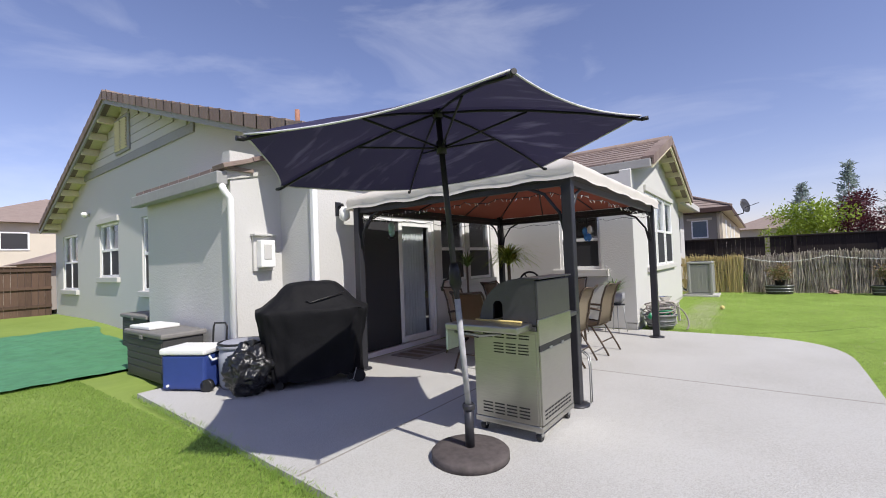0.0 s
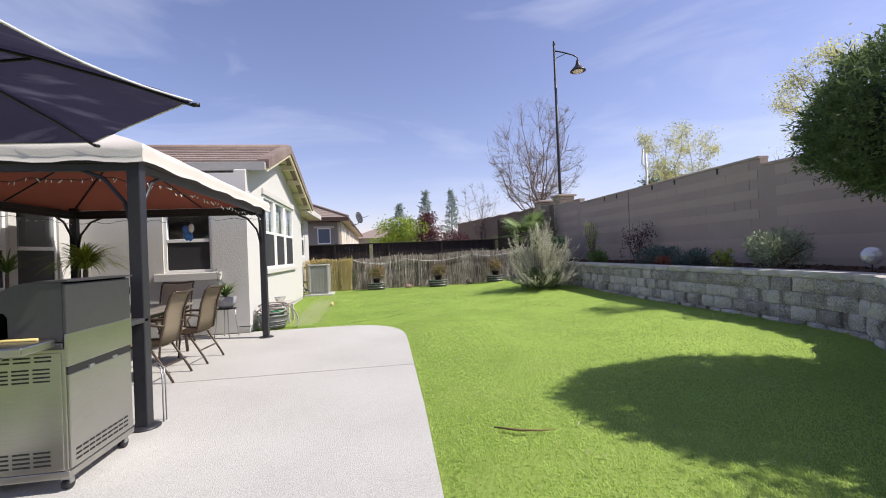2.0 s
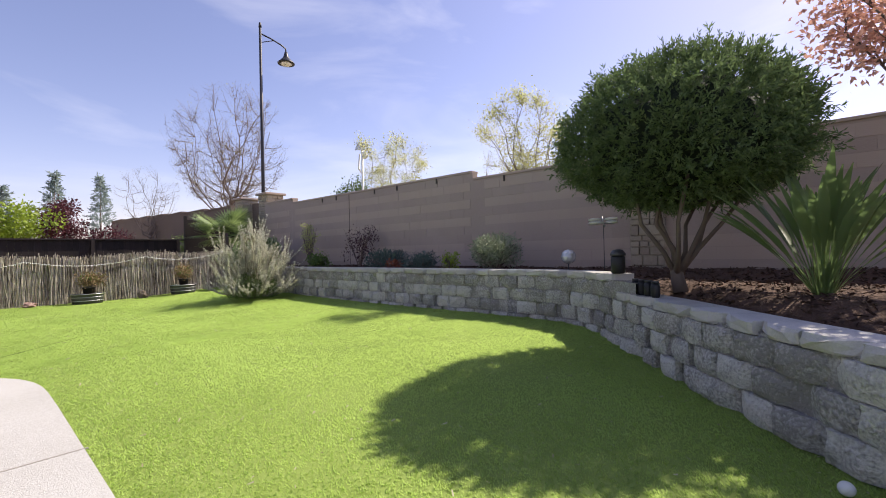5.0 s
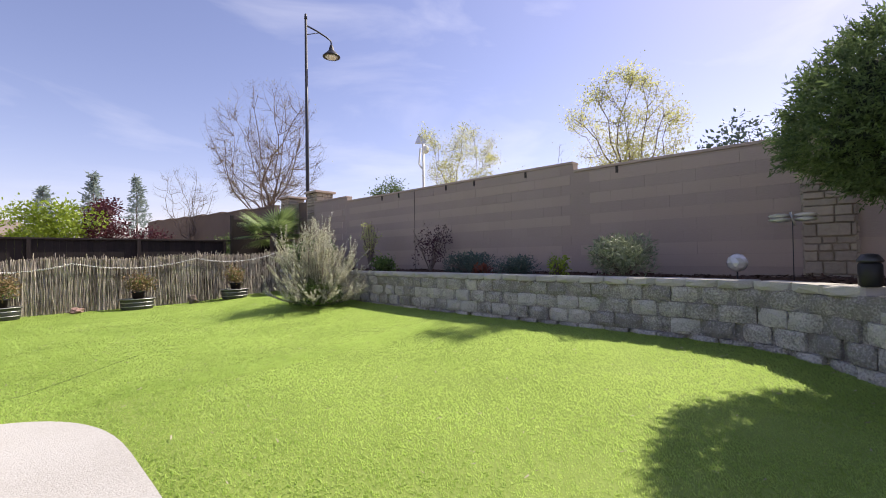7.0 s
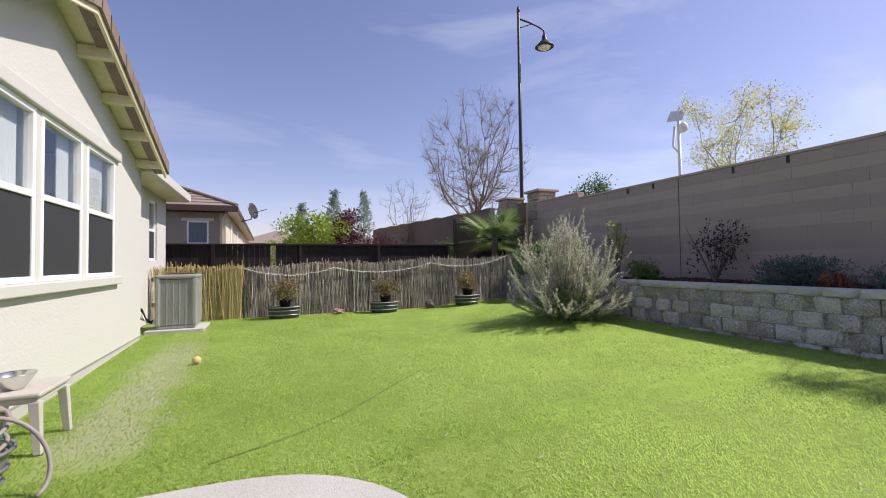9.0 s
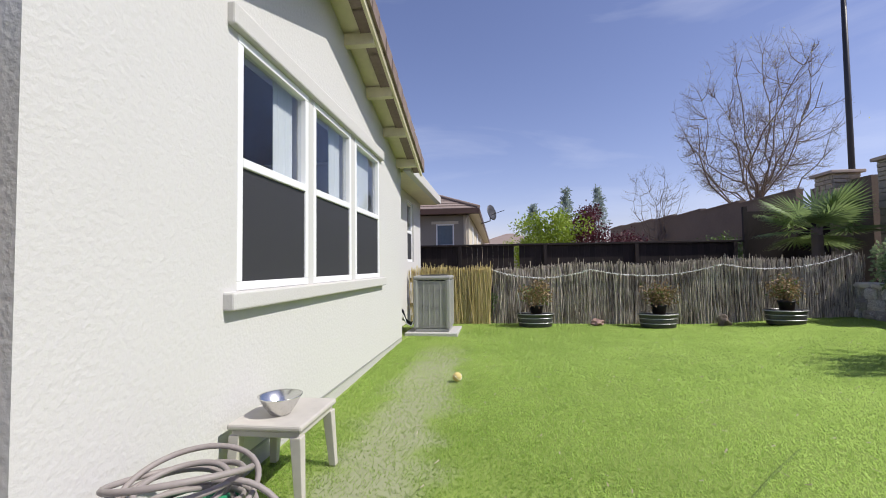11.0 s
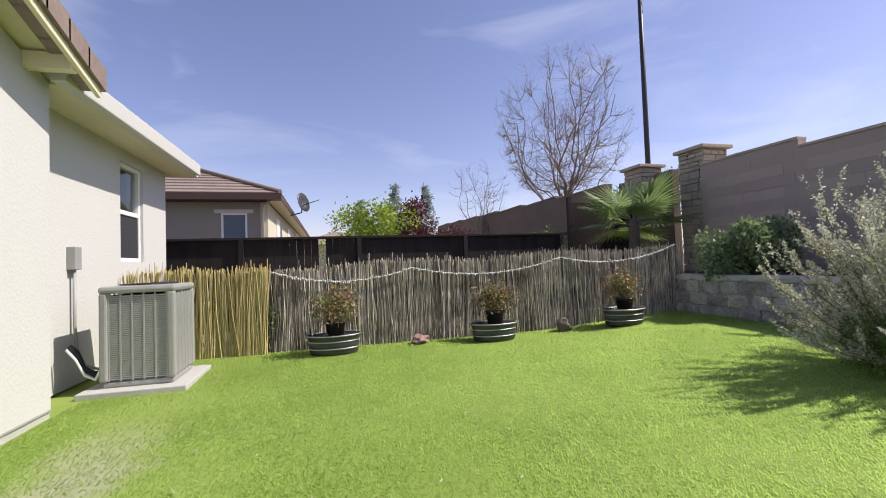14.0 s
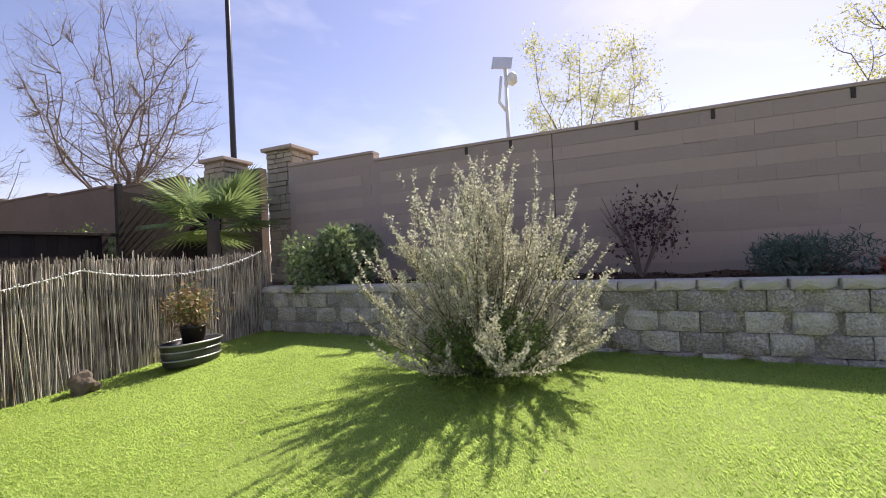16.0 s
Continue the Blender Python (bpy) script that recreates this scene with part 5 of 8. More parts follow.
# light string along the beams
lights = thing("light_string", label="thin cord of tiny clear lights looped along the gazebo beams", category="string lights")
bm, bm2 = bmesh.new(), bmesh.new()
rnd = random.Random(11)
for i in range(4):
    a, b = Vector((*GP[i], GT - 0.07)), Vector((*GP[(i + 1) % 4], GT - 0.07))
    pts = []
    n = 44
    for k in range(n + 1):
        f = k / n
        p = a.lerp(b, f) + Vector((rnd.gauss(0, 0.012), rnd.gauss(0, 0.012), -0.03 - 0.035 * abs(math.sin(f * 21)) + rnd.gauss(0, 0.008)))
        pts.append(p)
        if 0 < k < n:
            tube(bm2, [p, p + Vector((rnd.gauss(0, 0.012), rnd.gauss(0, 0.012), rnd.uniform(-0.04, -0.015)))], [0.0045, 0.002], 5)
    tube(bm, pts, 0.004, 4)
part("cord", bm, BLACKPLASTIC, lights)
part("bulbs", bm2, BULB, lights)["kind"] = "stuff"
# hanging things
orn = thing("hanging_ornament", -2.75, 8.3, 2.02, label="blue and white butterfly wind ornament hanging from the gazebo", category="ornament")
BLUEP = material("blue_enamel", (0.05, 0.2, 0.55), 0.35, grain=12)
part("cord", tubed([(0, 0, 0.12), (0, 0, -0.13)], 0.003, 4), BLACKMETAL, orn)
for sx, mat_, o in ((-1, BLUEP, 0), (1, PETAL, 0.02), (-0.5, BLUEP, -0.09), (0.6, BLUEP, -0.1)):
    part("wing", lathe([(0.01, -0.06), (0.04, -0.02), (0.035, 0.04), (0.01, 0.07)], 10, sy=0.25, at=(0.04 * sx, 0, -0.2 + o)), mat_, orn)
feeder = thing("hummingbird_feeder", -4.95, 6.2, 1.95, label="clear glass hummingbird feeder bottle on a cord", category="bird feeder")
part("cord", tubed([(0, 0, 0.2), (0, 0, 0.1)], 0.003, 4), BLACKMETAL, feeder)
part("bottle", lathe([(0.02, -0.12), (0.045, -0.08), (0.045, 0.06), (0.02, 0.1)], 14), material("green_glass", (0.30, 0.50, 0.46), 0.15, grain=10), feeder)
part("saucer", lathe([(0.03, -0.16), (0.055, -0.14), (0.05, -0.12)], 14), BLACKPLASTIC, feeder)
sensor = thing("clip_light", -2.3, 5.62, GT + 0.11, label="small white clip light on the gazebo beam", category="lamp")
part("body", boxed((-0.04, -0.02, 0.0), (0.04, 0.03, 0.05), 0.01), WHITEPLASTIC, sensor)

# ---- grill seen from behind ----
gr = thing("gas_grill", -2.28, 4.97, 0.012, label="stainless steel gas grill on castors, seen from its back and side", category="grill")
X0, X1, Y0, Y1 = -0.3, 0.3, -0.33, 0.36
for x in (X0 + 0.05, X1 - 0.05):
    for y in (Y0 + 0.06, Y1 - 0.06):
        c = part("castor", tubed([(x - 0.02, y, 0.035), (x + 0.02, y, 0.035)], 0.034, 14), BLACKPLASTIC, gr)
        part("fork", boxed((x - 0.026, y - 0.02, 0.035), (x + 0.026, y + 0.02, 0.085), 0.004), GALV, c)
part("base_pan", boxed((X0, Y0, 0.085), (X1, Y1, 0.13), 0.006), STEEL, gr)
part("cabinet", boxed((X0 + 0.005, Y0 + 0.008, 0.13), (X1 - 0.012, Y1 - 0.005, 0.86), 0.004), STEEL, gr)
side = part("side_panel", boxed((X0 + 0.01, Y0, 0.135), (X1 - 0.03, Y0 + 0.01, 0.84), 0.003), STEEL, gr)
back = part("back_panel", boxed((X1 - 0.014, Y0 + 0.02, 0.135), (X1, Y1 - 0.015, 0.70), 0.004), STEEL, gr)
part("upper_back_panel", boxed((X1 - 0.014, Y0 + 0.005, 0.75), (X1 + 0.004, Y1, 0.95), 0.004), STEEL, gr)
# solid black strip in place of the slot's shaded inside
part("slot", boxed((X1 - 0.013, Y0 + 0.02, 0.70), (X1 - 0.004, Y1 - 0.01, 0.75)), BLACKPLASTIC, gr, "black strip painted for the shade in a slot")
for k in range(2):
    part("latch", boxed((X1 - 0.006, Y0 + 0.2 + 0.25 * k, 0.69), (X1 + 0.006, Y0 + 0.25 + 0.25 * k, 0.715), 0.002), GALV, back)
# near-black strips on the panels paint the shade inside the vents
VENT = material("vent_shadow", (0.02, 0.02, 0.022), 0.6)
for r in range(4):
    for k in range(4):
        part("vent_slot", boxed((X0 + 0.08 + k * 0.11, Y0 - 0.002, 0.17 + r * 0.026), (X0 + 0.17 + k * 0.11, Y0 + 0.004, 0.181 + r * 0.026)), VENT, side)
    for k in range(3):
        part("vent_slot", boxed((X0 + 0.2 + k * 0.11, Y0 - 0.002, 0.67 + r * 0.024), (X0 + 0.29 + k * 0.11, Y0 + 0.004, 0.68 + r * 0.024)), VENT, side)
for r in range(2):
    for k in range(4):
        part("vent_slot", boxed((X0 + 0.1 + k * 0.11, Y0 - 0.002, 0.79 + r * 0.024), (X0 + 0.19 + k * 0.11, Y0 + 0.004, 0.80 + r * 0.024)), VENT, side)
for r in range(3):
    for k in range(9):
        part("vent_slot", boxed((X1 - 0.004, Y0 + 0.06 + k * 0.062, 0.17 + r * 0.03), (X1 + 0.002, Y0 + 0.11 + k * 0.062, 0.182 + r * 0.03)), VENT, back)
part("gas_inlet", lathe([(0.025, 0), (0.025, 0.02), (0.012, 0.03)], 12, at=(0, 0, 0)), BLACKPLASTIC, side).matrix_world = pose(-2.43, 4.64, 0.73, 90)
part("hotplate", boxed((X0, Y0, 0.86), (X1 - 0.02, Y1, 0.895), 0.006), DARKSTEEL, gr)
part("side_shelf", boxed((X0 - 0.1, Y0 - 0.26, 0.875), (X1 - 0.05, Y0 + 0.0, 0.925), 0.01), STEEL, gr)
part("shelf_bracket", tubed([(X0 - 0.02, Y0 - 0.2, 0.875), (X0 + 0.05, Y0, 0.78)], 0.01, 6), BLACKMETAL, gr)
part("burner_pipe", tubed([(X0 - 0.08, Y0 - 0.15, 0.84), (X0 + 0.15, Y0 - 0.12, 0.82), (X0 + 0.3, Y0 - 0.05, 0.83)], 0.012, 6), GALV, gr)
# hood: end cheeks with a rounded front, back sheet, top lip
prof = [(X1 - 0.02, 0.9), (X1 - 0.02, 1.27)] + [(X1 - 0.16 - 0.37 * math.sin(a), 0.9 + 0.37 * math.cos(a)) for a in [math.pi / 2 * i / 9 for i in range(10)]]


def cheek(y0, y1, out):
    bm = bmesh.new()
    lo, hi = [bm.verts.new((x, y0, z)) for x, z in out], [bm.verts.new((x, y1, z)) for x, z in out]
    bm.faces.new(lo), bm.faces.new(hi[::-1])
    for i in range(len(out)):
        j = (i + 1) % len(out)
        bm.faces.new((lo[i], hi[i], hi[j], lo[j]))
    bmesh.ops.recalc_face_normals(bm, faces=bm.faces)
    return bm


notch = [(X1 - 0.02, 0.9), (X1 - 0.02, 1.27)] + prof[2:] + [(X1 - 0.40, 0.9), (X1 - 0.40, 1.06), (X1 - 0.375, 1.09), (X1 - 0.33, 1.09), (X1 - 0.31, 1.06), (X1 - 0.31, 0.94), (X1 - 0.29, 0.92)]
part("hood_cheek", cheek(Y0 + 0.01, Y0 + 0.03, notch), DARKSTEEL, gr)
part("hood_cheek", cheek(Y1 - 0.03, Y1 - 0.01, prof), DARKSTEEL, gr)
bm = bmesh.new()
cols = [[bm.verts.new((x, y, z)) for y in (Y0 + 0.03, Y1 - 0.03)] for x, z in prof[1:]]
for p, q in zip(cols, cols[1:]):
    bm.faces.new((p[0], p[1], q[1], q[0])).smooth = True
part("hood_shell", bm, STEEL, gr)
part("hood_back", boxed((X1 - 0.02, Y0 + 0.01, 0.95), (X1 + 0.0, Y1 - 0.005, 1.25), 0.004), DARKSTEEL, gr)
part("hood_lip", boxed((X1 - 0.16, Y0, 1.262), (X1 + 0.02, Y1 + 0.005, 1.275), 0.003), DARKSTEEL, gr)
part("far_shelf", boxed((X0 - 0.05, Y1, 0.87), (X1 - 0.04, Y1 + 0.34, 0.91), 0.01), DARKSTEEL, gr)
part("skewer", tubed([(X0 + 0.05, Y0 - 0.02, 0.932), (X1 - 0.12, Y0 - 0.04, 0.934)], 0.009, 6), YELLOW, gr)
part("cleaning_cloth", boxed((X0 - 0.125, Y0 - 0.22, 0.70), (X0 - 0.105, Y0 - 0.06, 0.9), 0.006, None), material("pale_green_cloth", (0.5, 0.58, 0.45), 0.85, grain=30), gr)
rack = thing("wire_stand", -1.97, 5.75, 0.012, label="low bent grey wire stand beside the gazebo post", category="stand")
for o in (0, 0.05):
    part("wire", tubed([(0, o, 0.0), (0.0, o, 0.35), (-0.02, o + 0.03, 0.44), (-0.1, o + 0.08, 0.48), (-0.15, o + 0.1, 0.45)], 0.006, 6), GALV, rack)

# ---- covered barbecue and clutter by the wall ----


def covered_bbq():
    t = thing("covered_barbecue", -5.12, 4.9, 0.012, math.degrees(math.atan2(0.85, 0.52)), "barbecue under a draped black cloth cover", "barbecue")
    bm = bmesh.new()
    n, m = 120, 44
    L, D = 0.60, 0.33
    prof = [(0.0, 0.84), (0.25, 0.88), (0.5, 0.95), (0.72, 1.03), (0.86, 1.09), (0.92, 1.08), (0.95, 0.98), (1.0, 0.86), (1.08, 0.72), (1.16, 0.6), (1.215, 0.5), (1.24, 0.36), (1.25, 0.01)]
    rings = []
    for j in range(m):
        f = j / (m - 1) * (len(prof) - 1)
        q = min(int(f), len(prof) - 2)
        z = prof[q][0] + (prof[q + 1][0] - prof[q][0]) * (f - q)
        s0 = prof[q][1] + (prof[q + 1][1] - prof[q][1]) * (f - q)
        hang = max(0.0, 1 - z / 0.9)
        ring = []
        for k in range(n):
            a = 2 * math.pi * k / n
            c, s = math.cos(a), math.sin(a)
            e = 0.34 + 0.3 * smooth01(0.9, 1.2, z)
            x = L * s0 * math.copysign(abs(c) ** e, c)
            y = D * s0 * math.copysign(abs(s) ** e, s)
            u = Vector((c * 2.4, s * 2.4, z * 0.7))
            w = 0.075 * hang * noise.noise(u * 1.6) + 0.035 * (0.3 + hang) * (1 - abs(noise.noise(u * 3.1 + Vector((5, 1, z))))) + 0.016 * noise.noise(Vector((x * 7, y * 7, z * 5 + x * 4)))
            lift = 0.10 + 0.07 * noise.noise(Vector((c * 1.8, s * 1.8, 3))) + 0.02 * math.sin(k * 0.9)
            zz = z * (1.24 - lift) / 1.24 + lift if z < 0.9 else z + 0.012 * noise.noise(Vector((x * 6, y * 6, 2)))
            ring.append(bm.verts.new((x + w * c, y + w * s, zz - (0.02 if z < 0.9 else 0.0))))
        rings.append(ring)
    for a, b in zip(rings, rings[1:]):
        for k in range(n):
            bm.faces.new((a[k], a[(k + 1) % n], b[(k + 1) % n], b[k])).smooth = True
    bm.faces.new(rings[-1])
    for sx in (-0.42, 0.42):
        for sy in (-0.2, 0.2):
            part("leg", tubed([(sx, sy, 0.05), (sx, sy, 0.6)], 0.02, 8), BLACKMETAL, t)
            part("wheel", tubed([(sx, sy - 0.02, 0.05), (sx, sy + 0.02, 0.05)], 0.05, 14), BLACKPLASTIC, t)
    part("cart", boxed((-0.42, -0.22, 0.25), (0.42, 0.22, 0.6), 0.01), BLACKMETAL, t)
    part("cover", bm, BLACKCOVER, t)
    part("cord", tubed([(-0.1, -0.3, 1.03), (-0.05, -0.31, 1.0), (0.1, -0.3, 1.04), (0.35, -0.25, 1.1)], 0.008, 6), BLACKPLASTIC, t)
    part("wheel", tubed([(0.5, -0.31, 0.07), (0.5, -0.26, 0.07)], 0.075, 18), BLACKPLASTIC, t)
    part("strap", tubed([(0.3, -0.32, 0.02), (0.42, -0.34, 0.05), (0.46, -0.33, 0.18)], 0.006, 6), GALV, t)
    return t


covered_bbq()


def deck_box(x, y, z, w, d, h, turn, label):
    t = thing("deck_box", x, y, z, turn, label, "storage box", "deck boxes")
    part("body", boxed((-w / 2, -d / 2, 0), (w / 2, d / 2, h - 0.07), 0.02), PLASTIC_DARK, t)
    for k in range(5):
        part("rib", boxed((-w / 2 + 0.03, -d / 2 - 0.008, 0.06 + k * 0.095), (w / 2 - 0.03, -d / 2 + 0.01, 0.14 + k * 0.095), 0.006), PLASTIC_DARK, t)
    part("lid", boxed((-w / 2 - 0.03, -d / 2 - 0.03, h - 0.07), (w / 2 + 0.03, d / 2 + 0.03, h), 0.02), PLASTIC_GREY, t)
    part("latch", boxed((-0.05, -d / 2 - 0.04, h - 0.1), (0.05, -d / 2 - 0.028, h - 0.05), 0.004), PLASTIC_GREY, t)
    return t


deck_box(-7.33, 4.05, 0.012, 1.25, 0.5, 0.64, 0, "dark grey resin deck storage box on the patio edge")
deck_box(-9.75, 4.72, 0.03, 1.2, 0.52, 0.66, 0, "dark resin deck storage box by the house wall")
tray = thing("foam_tray", -7.6, 4.03, 0.654, 4, "white foam lid lying on the deck box", "lid")
part("slab", boxed((-0.3, -0.2, 0), (0.3, 0.2, 0.05), 0.015), WHITEPLASTIC, tray)
cool = thing("cooler", -6.24, 3.98, 0.012, 27, "blue wheeled cooler with a white lid", "cooler")
part("body", boxed((-0.29, -0.2, 0.02), (0.29, 0.2, 0.43), 0.03), COOLERBLUE, cool)
part("lid", boxed((-0.31, -0.22, 0.432), (0.31, 0.22, 0.51), 0.025), WHITEPLASTIC, cool)
part("handle", tubed([(0.29, -0.12, 0.41), (0.33, -0.12, 0.36), (0.33, 0.12, 0.36), (0.29, 0.12, 0.41)], 0.014, 8), WHITEPLASTIC, cool)
part("drain", tubed([(-0.2, -0.19, 0.07), (-0.2, -0.22, 0.07)], 0.015, 8), WHITEPLASTIC, cool)
for y in (-0.17, 0.17):
    part("wheel", tubed([(0.3, y - 0.03, 0.07), (0.3, y + 0.03, 0.07)], 0.075, 16), BLACKPLASTIC, cool)
part("tow_handle", tubed([(0.27, 0.2, 0.3), (0.27, 0.24, 0.7), (0.25, 0.24, 0.75), (0.1, 0.24, 0.75), (0.08, 0.24, 0.7), (0.08, 0.2, 0.3)], 0.012, 8), BLACKPLASTIC, cool)
soft = thing("soft_cooler", -5.78, 4.34, 0.012, 0, "round grey soft cooler bag with a black rim", "cooler bag")
part("body", lathe([(0.23, 0.0), (0.26, 0.05), (0.27, 0.3), (0.26, 0.48)], 28), BAGGREY, soft)
part("lid", lathe([(0.275, 0.48), (0.275, 0.52), (0.22, 0.55), (0.02, 0.555)], 28), BAGGREY, soft)
part("rim", tubed([(0.27 * math.cos(k * math.pi / 12), 0.27 * math.sin(k * math.pi / 12), 0.535) for k in range(25)], 0.014, 6), BLACKPLASTIC, soft)
bag = thing("black_bag", -5.36, 4.2, 0.012, 0, "stuffed glossy black bag on the patio", "bag")
bm = bmesh.new()
bmesh.ops.create_icosphere(bm, subdivisions=5, radius=1)
for v_ in bm.verts:
    c = v_.co.copy()
    k = 1 + 0.22 * noise.noise(c * 2.3) + 0.10 * noise.noise(c * 6) + 0.03 * math.sin(c.z * 40 + 6 * noise.noise(c * 4))
    v_.co = Vector((c.x * 0.27 * k, c.y * 0.27 * k, max(0.0, 0.27 + c.z * 0.29 * k)))
part("sack", bm, BAGBLACK, bag, smooth=True)
part("knot", lathe([(0.05, 0), (0.02, 0.05), (0.06, 0.1), (0.02, 0.12)], 10, at=(0.05, 0, 0.5)), BAGBLACK, bag)
rod = thing("red_rod", -5.75, 5.0, 0.012, 0, "thin red-brown pipe leaning on the wall", "pipe")
part("pipe", tubed([(0, 0, 0), (0.02, 0.03, 1.0)], 0.02, 8), RUST, rod)

# ---- table and chairs ----
tb = thing("patio_table", -3.5, 7.9, 0.012, 0, "long dark patio table under the gazebo", "table")
part("tabletop", boxed((-0.55, -1.0, 0.70), (0.55, 1.0, 0.735), 0.012), TABLETOP, tb)
part("apron", boxed((-0.5, -0.95, 0.65), (0.5, 0.95, 0.70)), CHAIRMETAL, tb)
for x in (-0.48, 0.48):
    for y in (-0.9, 0.9):
        part("leg", tubed([(x, y, 0), (x * 0.97, y * 0.98, 0.35), (x, y, 0.66)], 0.022, 8), CHAIRMETAL, tb)


def chair(m):
    c = thing("patio_chair", label="bronze metal patio chair with tan sling seat", category="chair", group="chairs round the patio table")
    # faces -x; back toward +x
    def sling(rows, half, t=0.012):
        bm = bmesh.new()
        g = [[bm.verts.new((x, -half + 2 * half * k / 6, z - 0.01 * (1 - (k / 3 - 1) ** 2))) for k in range(7)] for x, z in rows]
        for p, q in zip(g, g[1:]):
            for k in range(6):
                bm.faces.new((p[k], p[k + 1], q[k + 1], q[k])).smooth = True
        bmesh.ops.solidify(bm, geom=bm.faces[:], thickness=t)
        return bm
    part("seat", sling([(-0.26, 0.44), (-0.1, 0.42), (0.08, 0.405), (0.2, 0.41)], 0.22), SLING, c)
    part("backrest", sling([(0.21, 0.43), (0.24, 0.6), (0.27, 0.78), (0.33, 0.95), (0.37, 1.0)], 0.22), SLING, c)
    for s in (-1, 1):
        y = 0.245 * s
        part("back_frame", tubed([(-0.27, y, 0.44), (0.1, y, 0.405), (0.21, y, 0.43), (0.25, y, 0.62), (0.28, y, 0.8), (0.34, y, 0.97), (0.39, y, 1.02)], 0.014, 8), CHAIRMETAL, c)
        part("front_leg", tubed([(-0.2, y, 0.65), (-0.24, y, 0.45), (-0.26, y, 0.2), (-0.28, y, 0.0)], 0.014, 8), CHAIRMETAL, c)
        part("rear_leg", tubed([(0.1, y, 0.41), (0.2, y, 0.25), (0.29, y, 0.1), (0.34, y, 0.0)], 0.014, 8), CHAIRMETAL, c)
        part("armrest", tubed([(-0.24, y, 0.63), (-0.1, y, 0.665), (0.12, y, 0.66), (0.27, y, 0.64)], 0.017, 8), CHAIRMETAL, c)
    part("top_rail", tubed([(0.39, -0.245, 1.02), (0.405, 0, 1.0), (0.39, 0.245, 1.02)], 0.014, 8), CHAIRMETAL, c)
    part("stretcher", tubed([(0.24, -0.245, 0.18), (0.24, 0.245, 0.18)], 0.01, 6), CHAIRMETAL, c)
    c.matrix_world = m
    return c


ch = chair(pose(-2.78, 7.25, 0.012, 0, 0, 0))
copy_thing(ch, pose(-2.7, 8.1, 0.012, 0, 0, -4))
copy_thing(ch, pose(-4.25, 7.2, 0.012, 0, 0, 182))
copy_thing(ch, pose(-4.2, 8.3, 0.012, 0, 0, 176))
copy_thing(ch, pose(-3.5, 9.3, 0.012, 0, 0, 88))
copy_thing(ch, pose(-3.65, 6.55, 0.012, 0, 0, -92))
fan_ = thing("steering_wheel_ornament", -3.9, 8.6, 0.75, 0, "black round wire ornament standing on the patio table", "ornament")
part("ring", tubed([(0.2 * math.cos(k * math.pi / 12), 0, 0.24 + 0.2 * math.sin(k * math.pi / 12)) for k in range(25)], 0.018, 8), BLACKMETAL, fan_)
for a in (0, 2.1, 4.2):
    part("spoke", tubed([(0, 0, 0.24), (0.19 * math.cos(a), 0, 0.24 + 0.19 * math.sin(a))], 0.012, 6), BLACKMETAL, fan_)
part("foot", lathe([(0.08, 0), (0.06, 0.02), (0.02, 0.05)], 14), BLACKMETAL, fan_)
mat_ = thing("door_mat", -4.95, 6.9, 0.013, 0, "dark patterned door mat before the sliding door", "mat")
part("mat", boxed((-0.3, -0.5, 0), (0.3, 0.5, 0.012), 0.004), PLASTIC_GREY, mat_)
for k in range(4):
    part("motif", boxed((-0.22, -0.42 + k * 0.22, 0.012), (0.22, -0.3 + k * 0.22, 0.016), 0.002), BARK, mat_)


def potted(name, x, y, z, label, pot, leafer):
    t = thing(name, x, y, z, random.Random(x).uniform(0, 360), label, "potted plant")
    part("pot", pot(), TERRA, t)
    leafer(t)
    return t


def strap_leaves(t, n, length, z, mat, rnd, droop=0.9, w=0.012):
    bm = bmesh.new()
    for i in range(n):
        a, e = rnd.uniform(0, 2 * math.pi), rnd.uniform(0.5, 1.35)
        L = length * rnd.uniform(0.6, 1.1)
        p, ang, prev = Vector((0, 0, z)), e, None
        d = Vector((math.cos(a), math.sin(a), 0))
        side = Vector((-d.y, d.x, 0))
        for s in range(7):
            ww = w * (1 - (s / 6) ** 2) + 0.001
            cur = (bm.verts.new(p + side * ww), bm.verts.new(p - side * ww))
            if prev:
                bm.faces.new((prev[0], prev[1], cur[1], cur[0])).smooth = True
            prev = cur
            p = p + (d * math.cos(ang) + Vector((0, 0, math.sin(ang)))) * L / 6
            ang -= droop / 3
    part("leaves", bm, mat, t)


rnd = random.Random(3)
potted("potted_grass_palm", -4.65, 9.25, 0.012, "potted fountain-leaved ponytail palm in a corner of the patio", lambda: lathe([(0.18, 0), (0.24, 0.4), (0.26, 0.42), (0.2, 0.4)], 20), lambda t: (part("stem", tubed([(0, 0, 0.4), (0, 0, 1.3)], [0.05, 0.03], 8), BARK, t), strap_leaves(t, 240, 0.85, 1.3, LEAF_LIME, rnd, 0.8)))
stand = thing("plant_stand", -2.8, 9.85, 0.012, 0, "thin wire plant stand beside the stucco corner", "plant stand")
part("top_ring", lathe([(0.17, 0.5), (0.17, 0.515), (0.15, 0.515)], 20), BLACKMETAL, stand)
for k in range(4):
    a = k * math.pi / 2 + 0.5
    part("leg", tubed([(0.15 * math.cos(a), 0.15 * math.sin(a), 0.5), (0.16 * math.cos(a), 0.16 * math.sin(a), 0.25), (0.2 * math.cos(a), 0.2 * math.sin(a), 0)], 0.007, 6), GALV, stand)
